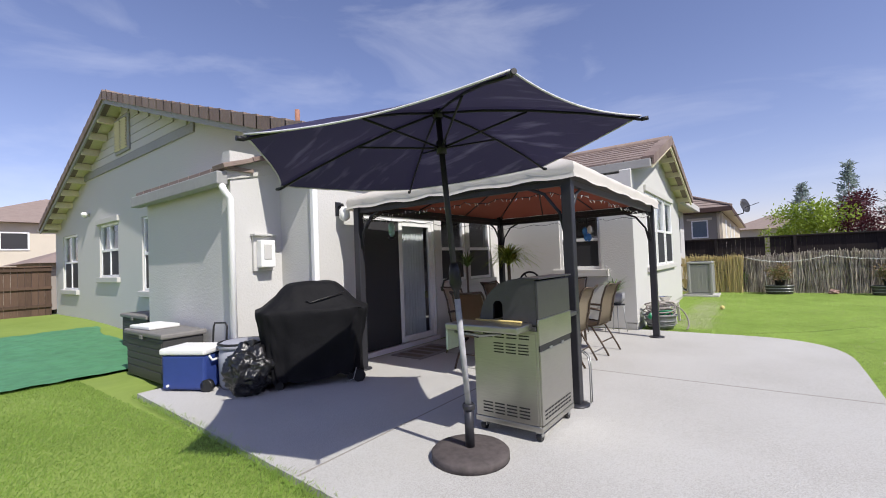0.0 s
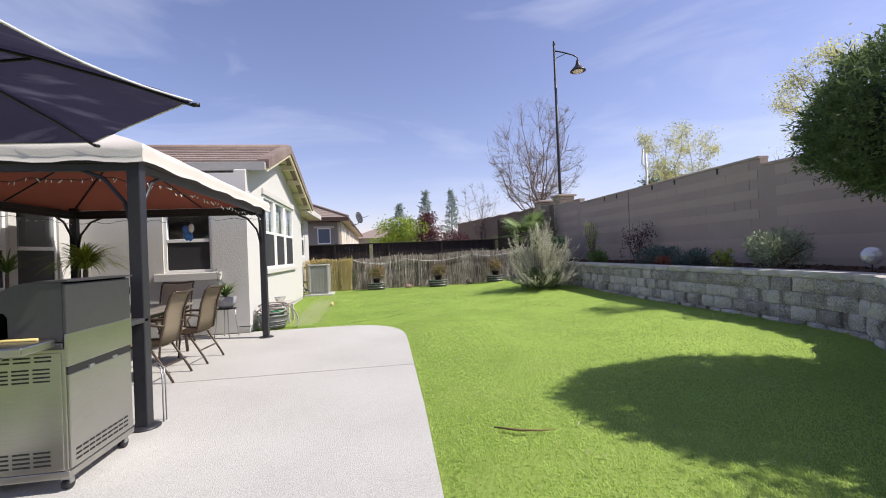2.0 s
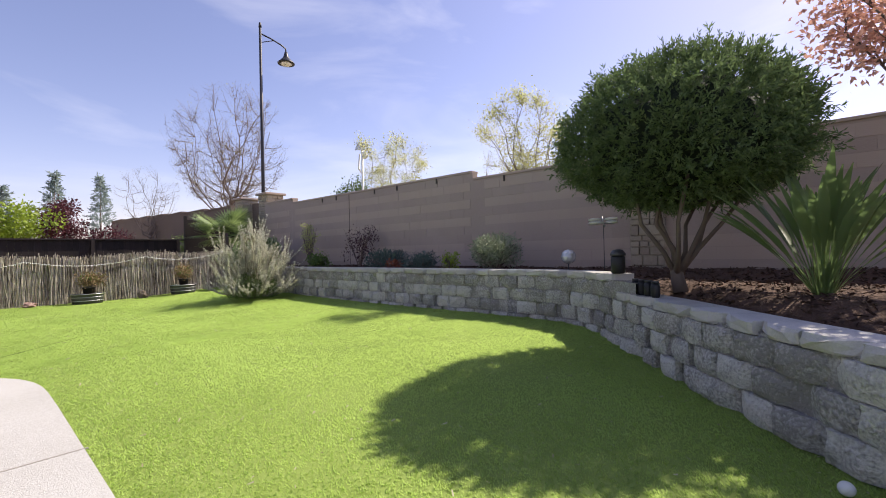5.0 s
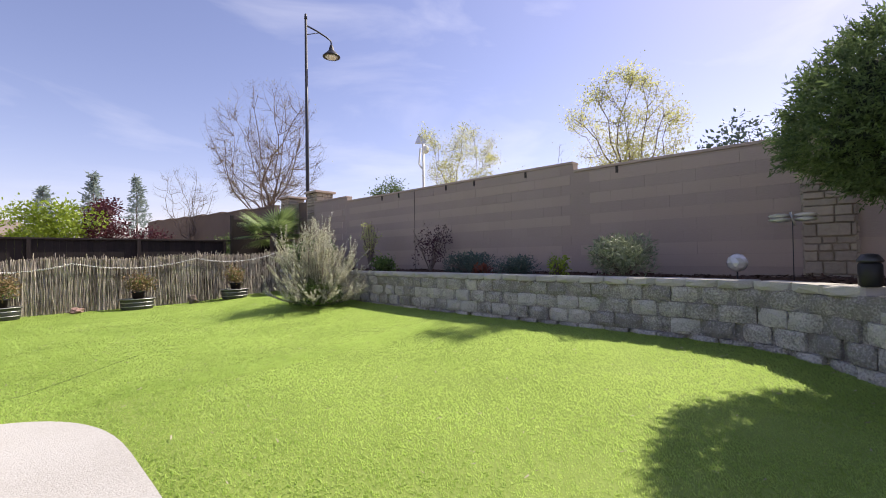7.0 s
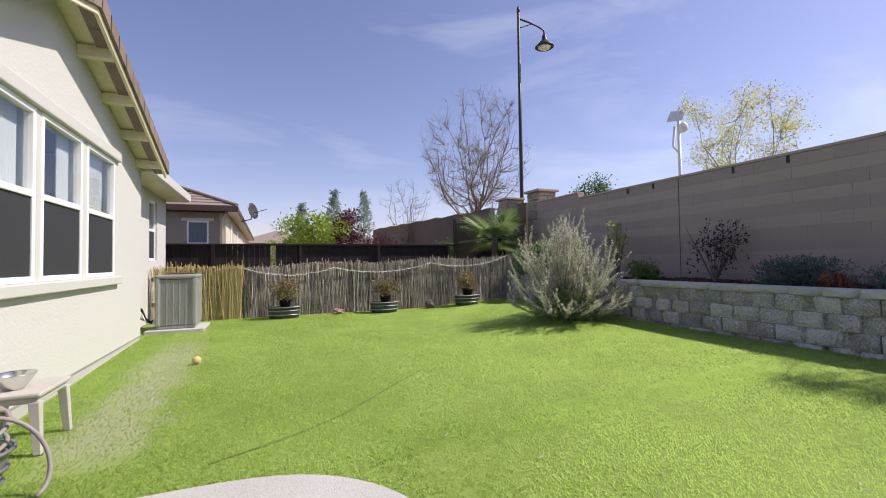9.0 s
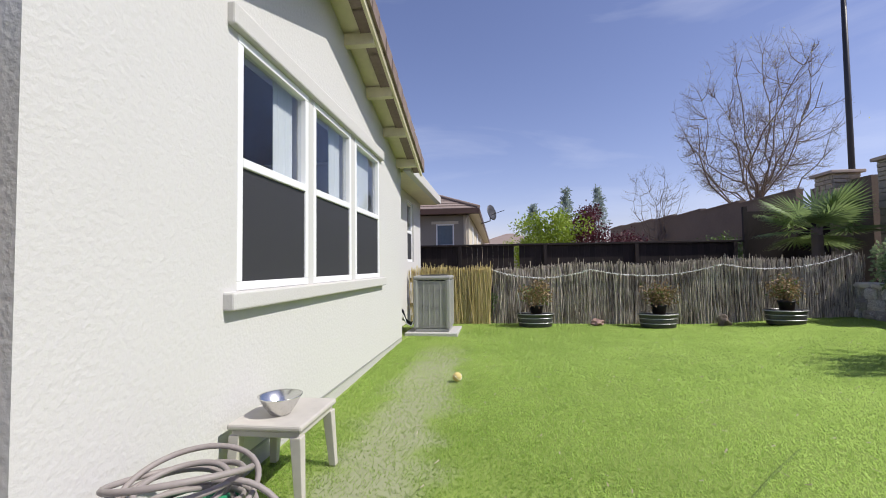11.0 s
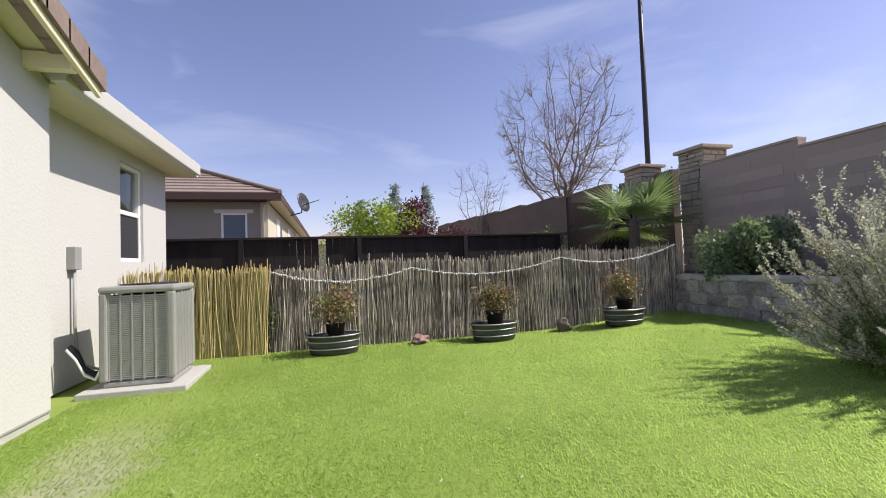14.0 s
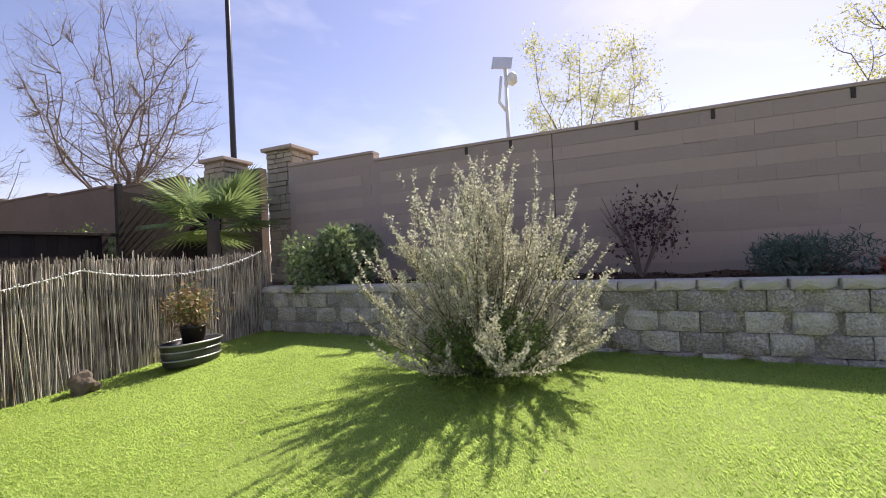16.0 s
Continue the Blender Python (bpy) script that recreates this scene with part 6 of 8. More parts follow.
potted("potted_orchid", -2.8, 9.85, 0.53, "grey glazed pot of strap leaves on a wire stand", lambda: lathe([(0.1, 0), (0.17, 0.08), (0.18, 0.2), (0.16, 0.2)], 20), lambda t: strap_leaves(t, 60, 0.42, 0.2, LEAF_SHRUB, rnd, 0.5, 0.014))
for (x, y, z) in ((-2.93, 9.8, 1.22), (-2.87, 9.83, 1.15)):
    b = thing("white_bloom", x, y, z, 0, "white orchid bloom on a thin stem", "flower", "orchid blooms")
    part("stem", tubed([(0.05, 0, -0.45), (0.02, 0, -0.1), (0, 0, 0)], 0.003, 4), LEAF_SHRUB, b)
    for k in range(5):
        a = k * 1.257
        part("petal", lathe([(0.002, -0.006), (0.024, 0), (0.002, 0.006)], 8, at=(0.028 * math.cos(a), 0, 0.028 * math.sin(a))), PETAL, b)
potted("potted_dracaena", -5.05, 8.35, 0.012, "potted spiky dracaena against the window", lambda: lathe([(0.14, 0), (0.18, 0.3), (0.19, 0.32), (0.15, 0.3)], 18), lambda t: (part("stem", tubed([(0, 0, 0.3), (0.02, 0, 1.3)], 0.02, 6), BARK, t), strap_leaves(t, 60, 0.45, 1.3, LEAF_SHRUB, rnd, 0.55, 0.012)))
pot_ = thing("blue_pot", -5.0, 8.0, 0.012, 0, "dark blue glazed pot by the sliding door", "pot")
part("pot", lathe([(0.12, 0), (0.17, 0.3), (0.19, 0.33), (0.15, 0.3)], 20), material("blue_glaze", (0.03, 0.06, 0.16), 0.25, grain=10), pot_)

# ---- bench and hose by the east wall ----
RESIN = material("taupe_resin", (0.50, 0.47, 0.43), 0.55, grain=14, vary=0.08, bump=0.05)
bn = thing("side_table", -2.22, 11.5, 0.0, 0, "low pale grey resin table against the stucco wall", "table")
part("tabletop", boxed((-0.22, -0.27, 0.39), (0.22, 0.25, 0.425), 0.012), RESIN, bn)
part("apron", boxed((-0.2, -0.25, 0.35), (0.2, 0.23, 0.39), 0.008), RESIN, bn)
for x in (-0.18, 0.18):
    for y in (-0.23, 0.21):
        bm = bmesh.new()
        v8 = box(bm, (x - 0.032, y - 0.032, 0), (x + 0.032, y + 0.032, 0.36), 0.006)
        for q in v8:
            if q.is_valid and q.co.z < 0.1:
                q.co.x += (0.025 if x > 0 else -0.025) - (q.co.x - x) * 0.3
                q.co.y += (0.02 if y > 0 else -0.02) - (q.co.y - y) * 0.3
        part("leg", bm, RESIN, bn)
BOWL = 0.82
bowl = thing("metal_bowl", -2.22, 11.42, 0.425, 0, "stainless mixing bowl on the low grey table", "bowl")
part("bowl", lathe([(0.06, 0), (0.07, 0.004), (0.11, 0.05), (0.145, 0.11), (0.155, 0.112), (0.15, 0.106), (0.11, 0.05), (0.065, 0.012), (0.01, 0.012)], 32, BOWL, BOWL), material("bright_steel", (0.72, 0.72, 0.7), 0.25, 1.0, grain=30, vary=0.06, bump=0.03), bowl)
hp = thing("hose_pot", -2.17, 10.56, 0.012, 35, "oval galvanised tub filled with coiled garden hose", "tub")
part("tub", lathe([(0.21, 0.0), (0.235, 0.06), (0.23, 0.07), (0.255, 0.14), (0.25, 0.15), (0.275, 0.24), (0.295, 0.25), (0.29, 0.26), (0.265, 0.24), (0.23, 0.05), (0.02, 0.04)], 32, 1.03, 0.82), ZINC, hp)

for z_, r_ in ((0.065, 0.24), (0.145, 0.26), (0.25, 0.29)):
    part("rib", tubed([(1.03 * r_ * math.cos(k * math.pi / 16), 0.82 * r_ * math.sin(k * math.pi / 16), z_) for k in range(33)], 0.012, 6), ZINC, hp)


def coil(turns, r0, r1, z0, z1, mat, rad, seed_, name, cx_=0.0, cy_=0.0, tilt=0.25):
    pts, n = [], turns * 36
    for i in range(n + 1):
        a = i / 36 * 2 * math.pi
        f = i / n
        r = r0 + (r1 - r0) * (0.5 + 0.5 * math.sin(i * 0.067 + seed_)) + 0.012 * math.sin(a * 0.5)
        tl = tilt * math.sin(i * 0.0275 + seed_)
        pts.append((cx_ + 1.1 * r * math.cos(a), cy_ + 0.9 * r * math.sin(a), z0 + (z1 - z0) * f + tl * r * math.cos(a + seed_)))
    t = thing(name, -2.17, 10.56, 0.012, 35, {"grey_hose": "grey rubber garden hose coiled in a tub", "green_hose": "green garden hose coiled in a tub"}[name], "hose")
    part("hose", tubed(pts, rad, 8), mat, t)
    return t


coil(6, 0.1, 0.19, 0.14, 0.37, HOSEGREEN, 0.012, 2, "green_hose", 0.03, -0.01, 0.3)
gh = coil(12, 0.13, 0.25, 0.2, 0.46, HOSEGREY, 0.0125, 5, "grey_hose", 0.0, 0.02, 0.35)
part("hose_tail", tubed([(0.1 + 0.3 * math.sin(k * 0.145), -0.06 - 0.024 * k / 1.6, 0.44 - 0.43 * (1 - math.cos(k * math.pi / 16)) / 2 + 0.05 * math.sin(k * math.pi / 16)) for k in range(17)], 0.0125, 8), HOSEGREY, gh)
noz = thing("hose_nozzle", -2.3, 10.26, 0.2, 0, "round hose sprayer head with a pale dial", "hose nozzle")
part("head", tubed([(0, 0, 0.05), (0.05, -0.03, 0.1)], 0.045, 16), HOSEGREEN, noz)
part("dial", tubed([(0.05, -0.03, 0.1), (0.056, -0.034, 0.107)], 0.026, 16), GALV, noz)
# ---- plants ----
def branch_tree(t, base, height, spread, levels, r0, rnd, mat, up=0.9, fork=3, tips=None, len0=None, name="trunk", straggle=0.12, lift=0.25):
    """A tapered trunk that forks again and again; tips collects branch ends. One mesh for the trunk, one for the branches."""
    trunk, limbs = bmesh.new(), bmesh.new()

    def grow(p, d, L, r, lev):
        pts, q, dd = [p], p.copy(), d.copy()
        for s in range(4):
            dd = (dd + Vector((rnd.gauss(0, straggle), rnd.gauss(0, straggle), rnd.gauss(0.03, straggle * 0.6)))).normalized()
            q = q + dd * L / 4
            pts.append(q.copy())
        tube(trunk if lev == 0 else limbs, pts, [r * (1 - 0.11 * i) for i in range(5)], 7 if lev < 2 else 4 if lev < 4 else 3, False)
        if lev >= levels:
            if tips is not None:
                tips.extend(pts[1:])
            return
        n = fork + (1 if rnd.random() < 0.4 else 0)
        a0 = rnd.uniform(0, 2 * math.pi)
        for k in range(n):
            a = a0 + 2 * math.pi * k / n + rnd.uniform(-0.4, 0.4)
            sd = Vector((math.cos(a), math.sin(a), 0))
            nd = (dd * up + sd * spread * rnd.uniform(0.5, 1.1) + Vector((0, 0, lift))).normalized()
            at = pts[-1] if k == 0 or lev == 0 else pts[rnd.choice((2, 3, 4))]
            grow(at, nd, L * rnd.uniform(0.6, 0.78), r * 0.56, lev + 1)
    grow(Vector(base), Vector((0, 0, 1)), len0 or height * 0.3, r0, 0)
    part(name, trunk, mat, t)
    part("branchwork", limbs, mat, t)


def foliage(t, centres, n, size, mat, rad, seedling, name="leaves", flat=1.0, label="", aspect=0.5):
    """Leaf clusters round given centres."""
    def place(r):
        c = centres[r.randrange(len(centres))]
        o = Vector((r.gauss(0, 1), r.gauss(0, 1), r.gauss(0, 1) * flat)) * rad * 0.55
        return Vector(c) + o, o.normalized() if o.length else Vector((0, 0, 1))
    vs, fs = leaves(n, place, size, aspect=aspect, seedling=seedling)
    return leaf_part(name, vs, fs, mat, t, label)


# the clipped tree on the planting bed
tree = thing("clipped_tree", 5.12, 4.6, 0.75, label="dense clipped evergreen tree with a bare forked trunk", category="tree")
rnd = random.Random(21)
trunk = bmesh.new()
tube(trunk, [(0, 0, -0.05), (0.02, 0.05, 0.25)], [0.085, 0.06], 8)
part("trunk", trunk, BARK, tree)
for k in range(9):
    a = k * 0.7 + rnd.uniform(-0.2, 0.2)
    L = rnd.uniform(0.5, 1.0)
    d = Vector((math.cos(a), math.sin(a), 0))
    part("limb", tubed([(0.02, 0.04, 0.12), d * 0.2 * L + Vector((rnd.uniform(-0.06, 0.06), rnd.uniform(-0.06, 0.06), 0.4)), d * 0.5 * L + Vector((rnd.uniform(-0.1, 0.1), rnd.uniform(-0.1, 0.1), 0.72)), d * 0.75 * L + Vector((0.1, -0.1, 1.3)), d * 1.0 * L + Vector((0.1, -0.2, 1.75))], [0.034, 0.026, 0.021, 0.016, 0.01], 7), BARK, tree)
CC, CR = Vector((0.0, 0.0, 1.62)), Vector((1.25, 1.25, 0.9))


def crown_point(v, k):
    """A point on the clipped outline, in direction v; the underside is flatter and hollowed."""
    n = noise.noise(v * 2.2 + Vector((4, 1, 0))) * 0.12 + noise.noise(v * 5.5) * 0.10
    k *= 1 + n
    if v.z < -0.4:
        k *= 1 - 0.45 * (-v.z - 0.4)
    return CC + Vector((v.x * CR.x, v.y * CR.y, v.z * CR.z)) * k


def sprays(n, per, length, width, seed_):
    """Feathery sprays: each a short tuft of narrow leaves fanning outward and up from the outline."""
    r = random.Random(seed_)
    vs, fs = [], []
    for _ in range(n):
        v = Vector((r.gauss(0, 1), r.gauss(0, 1), r.gauss(0, 1))).normalized()
        root = crown_point(v, 0.97 - abs(r.gauss(0, 0.09)))
        out = (v * 0.8 + Vector((r.gauss(0, 0.35), r.gauss(0, 0.35), 0.35 + r.gauss(0, 0.3)))).normalized()
        L = length * r.uniform(0.6, 1.4)
        for q in range(per):
            f = (q + r.random()) / per
            p = root + out * L * f
            d = (out * 0.7 + Vector((r.gauss(0, 0.6), r.gauss(0, 0.6), r.gauss(0, 0.6)))).normalized()
            w = d.cross(Vector((r.gauss(0, 1), r.gauss(0, 1), r.gauss(0, 1)))).normalized() * width * r.uniform(0.6, 1.2)
            s = L * 0.34 * r.uniform(0.6, 1.2)
            k = len(vs)
            vs += [p, p + d * s * 0.5 + w, p + d * s, p + d * s * 0.5 - w]
            fs.append((k, k + 1, k + 2, k + 3))
    return vs, fs


vs, fs = sprays(6200, 17, 0.15, 0.008, 4)
leaf_part("crown", vs, fs, LEAF_HEDGE, tree, "dense feathery dark green foliage")
# near-black shell painted for the shade deep inside the crown
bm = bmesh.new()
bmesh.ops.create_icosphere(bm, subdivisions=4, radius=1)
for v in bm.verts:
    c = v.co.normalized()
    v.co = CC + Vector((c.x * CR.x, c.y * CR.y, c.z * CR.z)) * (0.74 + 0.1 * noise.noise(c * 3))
part("inner_crown", bm, material("near_black_shade", (0.016, 0.026, 0.012), 0.9, grain=20, vary=0.2, bump=0.5), tree)

# grey-leaved flowering shrub on the lawn
shrub = thing("flowering_shrub", 4.74, 14.1, grade(4.74, 14.1) - 0.01, label="airy grey-green shrub with upright stems of pale blossom", category="shrub")
rnd = random.Random(8)
stems, tips_b = bmesh.new(), []


def stem(p0, d, L, r, curl, lev):
    pts, q, dd = [], Vector(p0), d.copy()
    for s in range(6):
        pts.append(q.copy())
        dd = (dd + Vector((rnd.gauss(0, 0.05), rnd.gauss(0, 0.05), curl))).normalized()
        q = q + dd * L / 5
        if lev or s > 1:
            tips_b.append((pts[-1], dd.copy(), L / 5))
    tube(stems, pts, [r * (1 - 0.14 * s) for s in range(6)], 4, False)
    return pts, dd


for i in range(84):
    a, e = rnd.uniform(0, 2 * math.pi), min(abs(rnd.gauss(0, 0.78)), 1.42)
    L = (1.05 + 0.62 * math.cos(e) ** 2) * rnd.uniform(0.8, 1.08)
    d = Vector((math.cos(a) * math.sin(e), math.sin(a) * math.sin(e), math.cos(e)))
    pts, dd = stem(Vector((math.cos(a), math.sin(a), 0)) * rnd.uniform(0.02, 0.2), d, L, 0.009, 0.05, 0)
    for k in range(7):
        f = rnd.uniform(1.2, 4.9)
        p = pts[int(f)].lerp(pts[min(5, int(f) + 1)], f % 1)
        sd = (d + Vector((rnd.gauss(0, 0.45), rnd.gauss(0, 0.45), 0.35 + rnd.gauss(0, 0.2)))).normalized()
        stem(p, sd, rnd.uniform(0.22, 0.55), 0.004, 0.06, 1)
part("stem_cluster", stems, TWIG, shrub)


def along(r):
    p, d, L = tips_b[r.randrange(len(tips_b))]
    o = Vector((r.gauss(0, 1), r.gauss(0, 1), r.gauss(0, 0.6)))
    return p + d * L * r.random() + o * 0.006, (d * 0.6 + o * 0.5).normalized()


vs, fs = leaves(52000, along, 0.028, aspect=0.42, seedling=14)
leaf_part("leaves", vs, fs, LEAF_GREY, shrub)
vs, fs = leaves(34000, along, 0.024, aspect=0.8, seedling=15)
leaf_part("blossom", vs, fs, LEAF_BLOSSOM, shrub, "small pale cream blossoms")


def low_mass(r):
    a, q = r.uniform(0, 6.28), r.random() ** 0.5
    return Vector((0.62 * q * math.cos(a), 0.62 * q * math.sin(a), r.uniform(0.04, 0.75) * (1.1 - q * 0.5))), Vector((math.cos(a), math.sin(a), 0.5))


# darker green leaves stand for the shade low inside the shrub
vs, fs = leaves(9000, low_mass, 0.04, aspect=0.4, seedling=16)
leaf_part("inner_leaves", vs, fs, LEAF_SHRUB, shrub)
shrub.matrix_world = pose(4.76, 14.16, grade(4.76, 14.16) - 0.01) @ Matrix.Diagonal((0.93, 0.93, 0.95, 1))
pur = thing("purple_flower", 4.95, 13.9, grade(4.95, 13.9), label="small plant with mauve flowers under the shrub", category="flower")
foliage(pur, [(0, 0, 0.1)], 120, 0.05, leaf("mauve_petal", (0.45, 0.25, 0.5), (0.2, 0.1, 0.25)), 0.12, 31, "flowers")
foliage(pur, [(0, 0, 0.05)], 120, 0.06, LEAF_SHRUB, 0.12, 32)


def round_shrub(name, x, y, z, r, h, n, size, mat, label, sd, spiky=False):
    t = thing(name, x, y, z, label=label, category="shrub")
    rn = random.Random(sd)
    st = bmesh.new()
    for i in range(14):
        a = rn.uniform(0, 6.28)
        tube(st, [(0, 0, 0), (r * 0.4 * math.cos(a), r * 0.4 * math.sin(a), h * 0.45), (r * 0.75 * math.cos(a), r * 0.75 * math.sin(a), h * rn.uniform(0.6, 0.95))], [0.014, 0.01, 0.004], 4, False)
    part("stem_cluster", st, TWIG, t)
    lumps = [Vector((r * 0.72 * math.cos(a) * q, r * 0.72 * math.sin(a) * q, h * rn.uniform(0.3, 0.85))) for a, q in ((rn.uniform(0, 6.28), rn.uniform(0.2, 1)) for _ in range(26))]

    def place(rr):
        c = lumps[rr.randrange(len(lumps))]
        o = Vector((rr.gauss(0, 1), rr.gauss(0, 1), rr.gauss(0, 1))).normalized() * r * 0.33 * rr.uniform(0.6, 1.1)
        return c + o, (o.normalized() + Vector((0, 0, 1.5 if spiky else 0.2))).normalized()
    vs, fs = leaves(n, place, size, aspect=0.2 if spiky else 0.55, seedling=sd)
    leaf_part("leaves", vs, fs, mat, t)
    return t


BZ = 0.82
round_shrub("leafy_shrub", 6.3, 17.05, BZ - 0.28, 0.75, 1.2, 8500, 0.08, leaf("broad_leaf", (0.32, 0.40, 0.20), (0.06, 0.10, 0.045), 0.3), "rounded green broad-leaved shrub spilling over the block wall", 41)
round_shrub("rosemary_bush", 6.45, 7.95, BZ, 0.55, 0.62, 5200, 0.085, LEAF_ROSEMARY, "pale grey-green rosemary bush with upright spikes on the bed", 42, True)
round_shrub("juniper_shrub", 6.6, 11.2, BZ, 0.6, 0.34, 4200, 0.07, LEAF_CONIFER, "low dark blue-green juniper on the mulch", 43, True)
round_shrub("juniper_shrub", 6.6, 10.0, BZ, 0.5, 0.28, 2600, 0.07, LEAF_CONIFER, "low dark blue-green juniper on the mulch", 44, True)
round_shrub("plum_shrub", 7.05, 12.8, BZ, 0.62, 1.25, 750, 0.055, leaf("dark_plum_leaf", (0.085, 0.032, 0.04), (0.035, 0.015, 0.02), 0.2), "dark plum-leaved shrub against the block wall", 45)
round_shrub("rust_shrub", 6.3, 10.6, BZ, 0.2, 0.22, 500, 0.05, leaf("rust_leaf", (0.30, 0.10, 0.05), (0.12, 0.04, 0.03)), "small rust-leaved plant on the mulch", 46)
round_shrub("small_shrub", 6.4, 9.05, BZ, 0.2, 0.4, 500, 0.05, LEAF_LIME, "small sparse yellow-green plant on the mulch", 47)
round_shrub("low_plant", 6.5, 13.9, BZ, 0.35, 0.4, 1200, 0.06, LEAF_SHRUB, "low leafy plant on the mulch", 48)
round_shrub("climber", 6.9, 15.0, BZ, 0.3, 1.5, 700, 0.06, LEAF_YELLOW, "thin yellow-green sapling against the block wall", 49)
round_shrub("weeds", -1.03, 18.02, 0.06, 0.12, 0.75, 350, 0.05, LEAF_SHRUB, "green weeds growing in the fence gap", 50)

# bird of paradise
bop = thing("bird_of_paradise", 4.6, 3.4, 0.76, label="clump of long paddle-shaped bird of paradise leaves", category="plant")
rnd = random.Random(17)
for i in range(64):
    a, e = rnd.uniform(0, 6.28), rnd.uniform(0.85, 1.52)
    L = rnd.uniform(0.9, 1.32)
    d = Vector((math.cos(a), math.sin(a), 0))
    side = Vector((-d.y, d.x, 0))
    bm = bmesh.new()
    p, ang, prev = d * 0.06, e, None
    ws = (0.009, 0.008, 0.007, 0.007, 0.02, 0.038, 0.04, 0.025, 0.003)
    for s, w in enumerate(ws):
        fold = Vector((0, 0, w * 0.5))
        cur = [bm.verts.new(p + side * w + fold), bm.verts.new(p), bm.verts.new(p - side * w + fold)]
        if prev:
            bm.faces.new((prev[0], prev[1], cur[1], cur[0])).smooth = True
            bm.faces.new((prev[1], prev[2], cur[2], cur[1])).smooth = True
        prev = cur
        p = p + (d * math.cos(ang) + Vector((0, 0, math.sin(ang)))) * L / 8
        ang -= 0.06
    part("leaf", bm, LEAF_BIRD, bop)

# fan palm behind the fence
palm = thing("fan_palm", 6.45, 19.9, 0.35, label="young fan palm with stiff pleated leaves behind the fence", category="palm")
part("trunk", tubed([(0, 0, -0.3), (0, 0, 1.75)], [0.14, 0.11], 10), BARK, palm)
rnd = random.Random(5)
for i in range(19):
    a, e = i * 2.4, rnd.uniform(-0.45, 1.0)
    d = (Vector((math.cos(a), math.sin(a), 0)) * math.cos(e) + Vector((0, 0, math.sin(e)))).normalized()
    c = Vector((0, 0, 1.75)) + d * 0.55
    fan = part("fan", tubed([(0, 0, 1.68), c], 0.013, 5), LEAF_PALM, palm)
    s1 = d.cross(Vector((0, 0, 1))).normalized()
    s2 = s1.cross(d)
    bm = bmesh.new()
    for k in range(25):
        b = (k - 12) / 12 * 2.0
        w = (d * math.cos(b) + s1 * math.sin(b)).normalized()
        q = c + w * 0.8 * (1 - 0.05 * abs(b)) + s2 * (-0.10 * abs(b))
        sw = w.cross(s2) * 0.028
        m = c.lerp(q, 0.55)
        f = [bm.verts.new(v) for v in (c, m + sw + s2 * 0.012, q, m - sw)]
        bm.faces.new(f)
    part("pleated_blade", bm, LEAF_PALM, fan)

# pink maple spray and white metal flower near the path
maple = thing("pink_maple", 5.5, 2.2, 0.76, label="small maple with pale pink young leaves over the bed", category="tree")
tp = []
branch_tree(maple, (0, 0, 0), 2.6, 0.75, 3, 0.05, random.Random(9), BARK, tips=tp, len0=1.35)
foliage(maple, tp, 5200, 0.07, LEAF_PINK, 0.28, 61)
flower = thing("metal_flower_stake", 4.05, 2.85, 0.76, label="white metal daisy ornament on a stake", category="ornament")
part("stake", tubed([(0, 0, 0), (0, 0, 0.27)], 0.006, 6), BLACKMETAL, flower)
for k in range(9):
    a = k * 2 * math.pi / 9
    bm = lathe([(0.005, -0.004), (0.03, 0.0), (0.005, 0.004)], 10, sx=0.8, sy=1.7)
    bmesh.ops.transform(bm, matrix=Matrix.Translation((0, 0, 0.27)) @ pose(0, 0, 0, 90, 0, -70) @ pose(0, 0, 0, 0, 0, math.degrees(a)) @ Matrix.Translation((0, 0.075, 0)), verts=bm.verts)
    part("petal", bm, PETAL, flower)
bm = lathe([(0.028, -0.008), (0.03, 0.0), (0.02, 0.012)], 14)
bmesh.ops.transform(bm, matrix=Matrix.Translation((0, 0, 0.27)) @ pose(0, 0, 0, 90, 0, -70), verts=bm.verts)
part("centre", bm, BLACKMETAL, flower)

# ornaments on the bed
globe = thing("garden_globe", 6.3, 6.46, BZ, label="clear faceted glass garden globe on a stake", category="ornament")
part("stake", tubed([(0, 0, -0.05), (0, 0, 0.2)], 0.01, 6), BLACKMETAL, globe)
bm = bmesh.new()
bmesh.ops.create_icosphere(bm, subdivisions=2, radius=0.12, matrix=Matrix.Translation((0, 0, 0.27)))
part("globe", bm, material("frosted_glass", (0.65, 0.66, 0.68), 0.15, 0.3, grain=20), globe)
dragon = thing("dragonfly_stake", 6.35, 5.9, BZ, label="pale metal dragonfly ornament on a thin stake", category="ornament")
part("stake", tubed([(0, 0, 0), (0, 0, 0.78)], 0.005, 5), BLACKMETAL, dragon)
part("body", tubed([(0, -0.02, 0.72), (0, 0.02, 0.88)], 0.012, 6), GALV, dragon)
for s in (-1, 1):
    for z in (0.81, 0.76):
        part("wing", lathe([(0.004, -0.003), (0.035, 0), (0.004, 0.003)], 10, sx=3.4, sy=0.9, at=(0, 0, 0)), PETAL, dragon).matrix_world = pose(6.35, 5.9 + 0.12 * s, BZ + z + 0.03, 70, 0, 90 + 12 * s)
bath = thing("solar_lantern", 5.12, 5.28, 0.9, label="dark cylindrical garden lantern with a pale cap on the wall", category="lantern")
part("body", lathe([(0.07, 0.0), (0.085, 0.02), (0.085, 0.2), (0.07, 0.22)], 18), BLACKPLASTIC, bath)
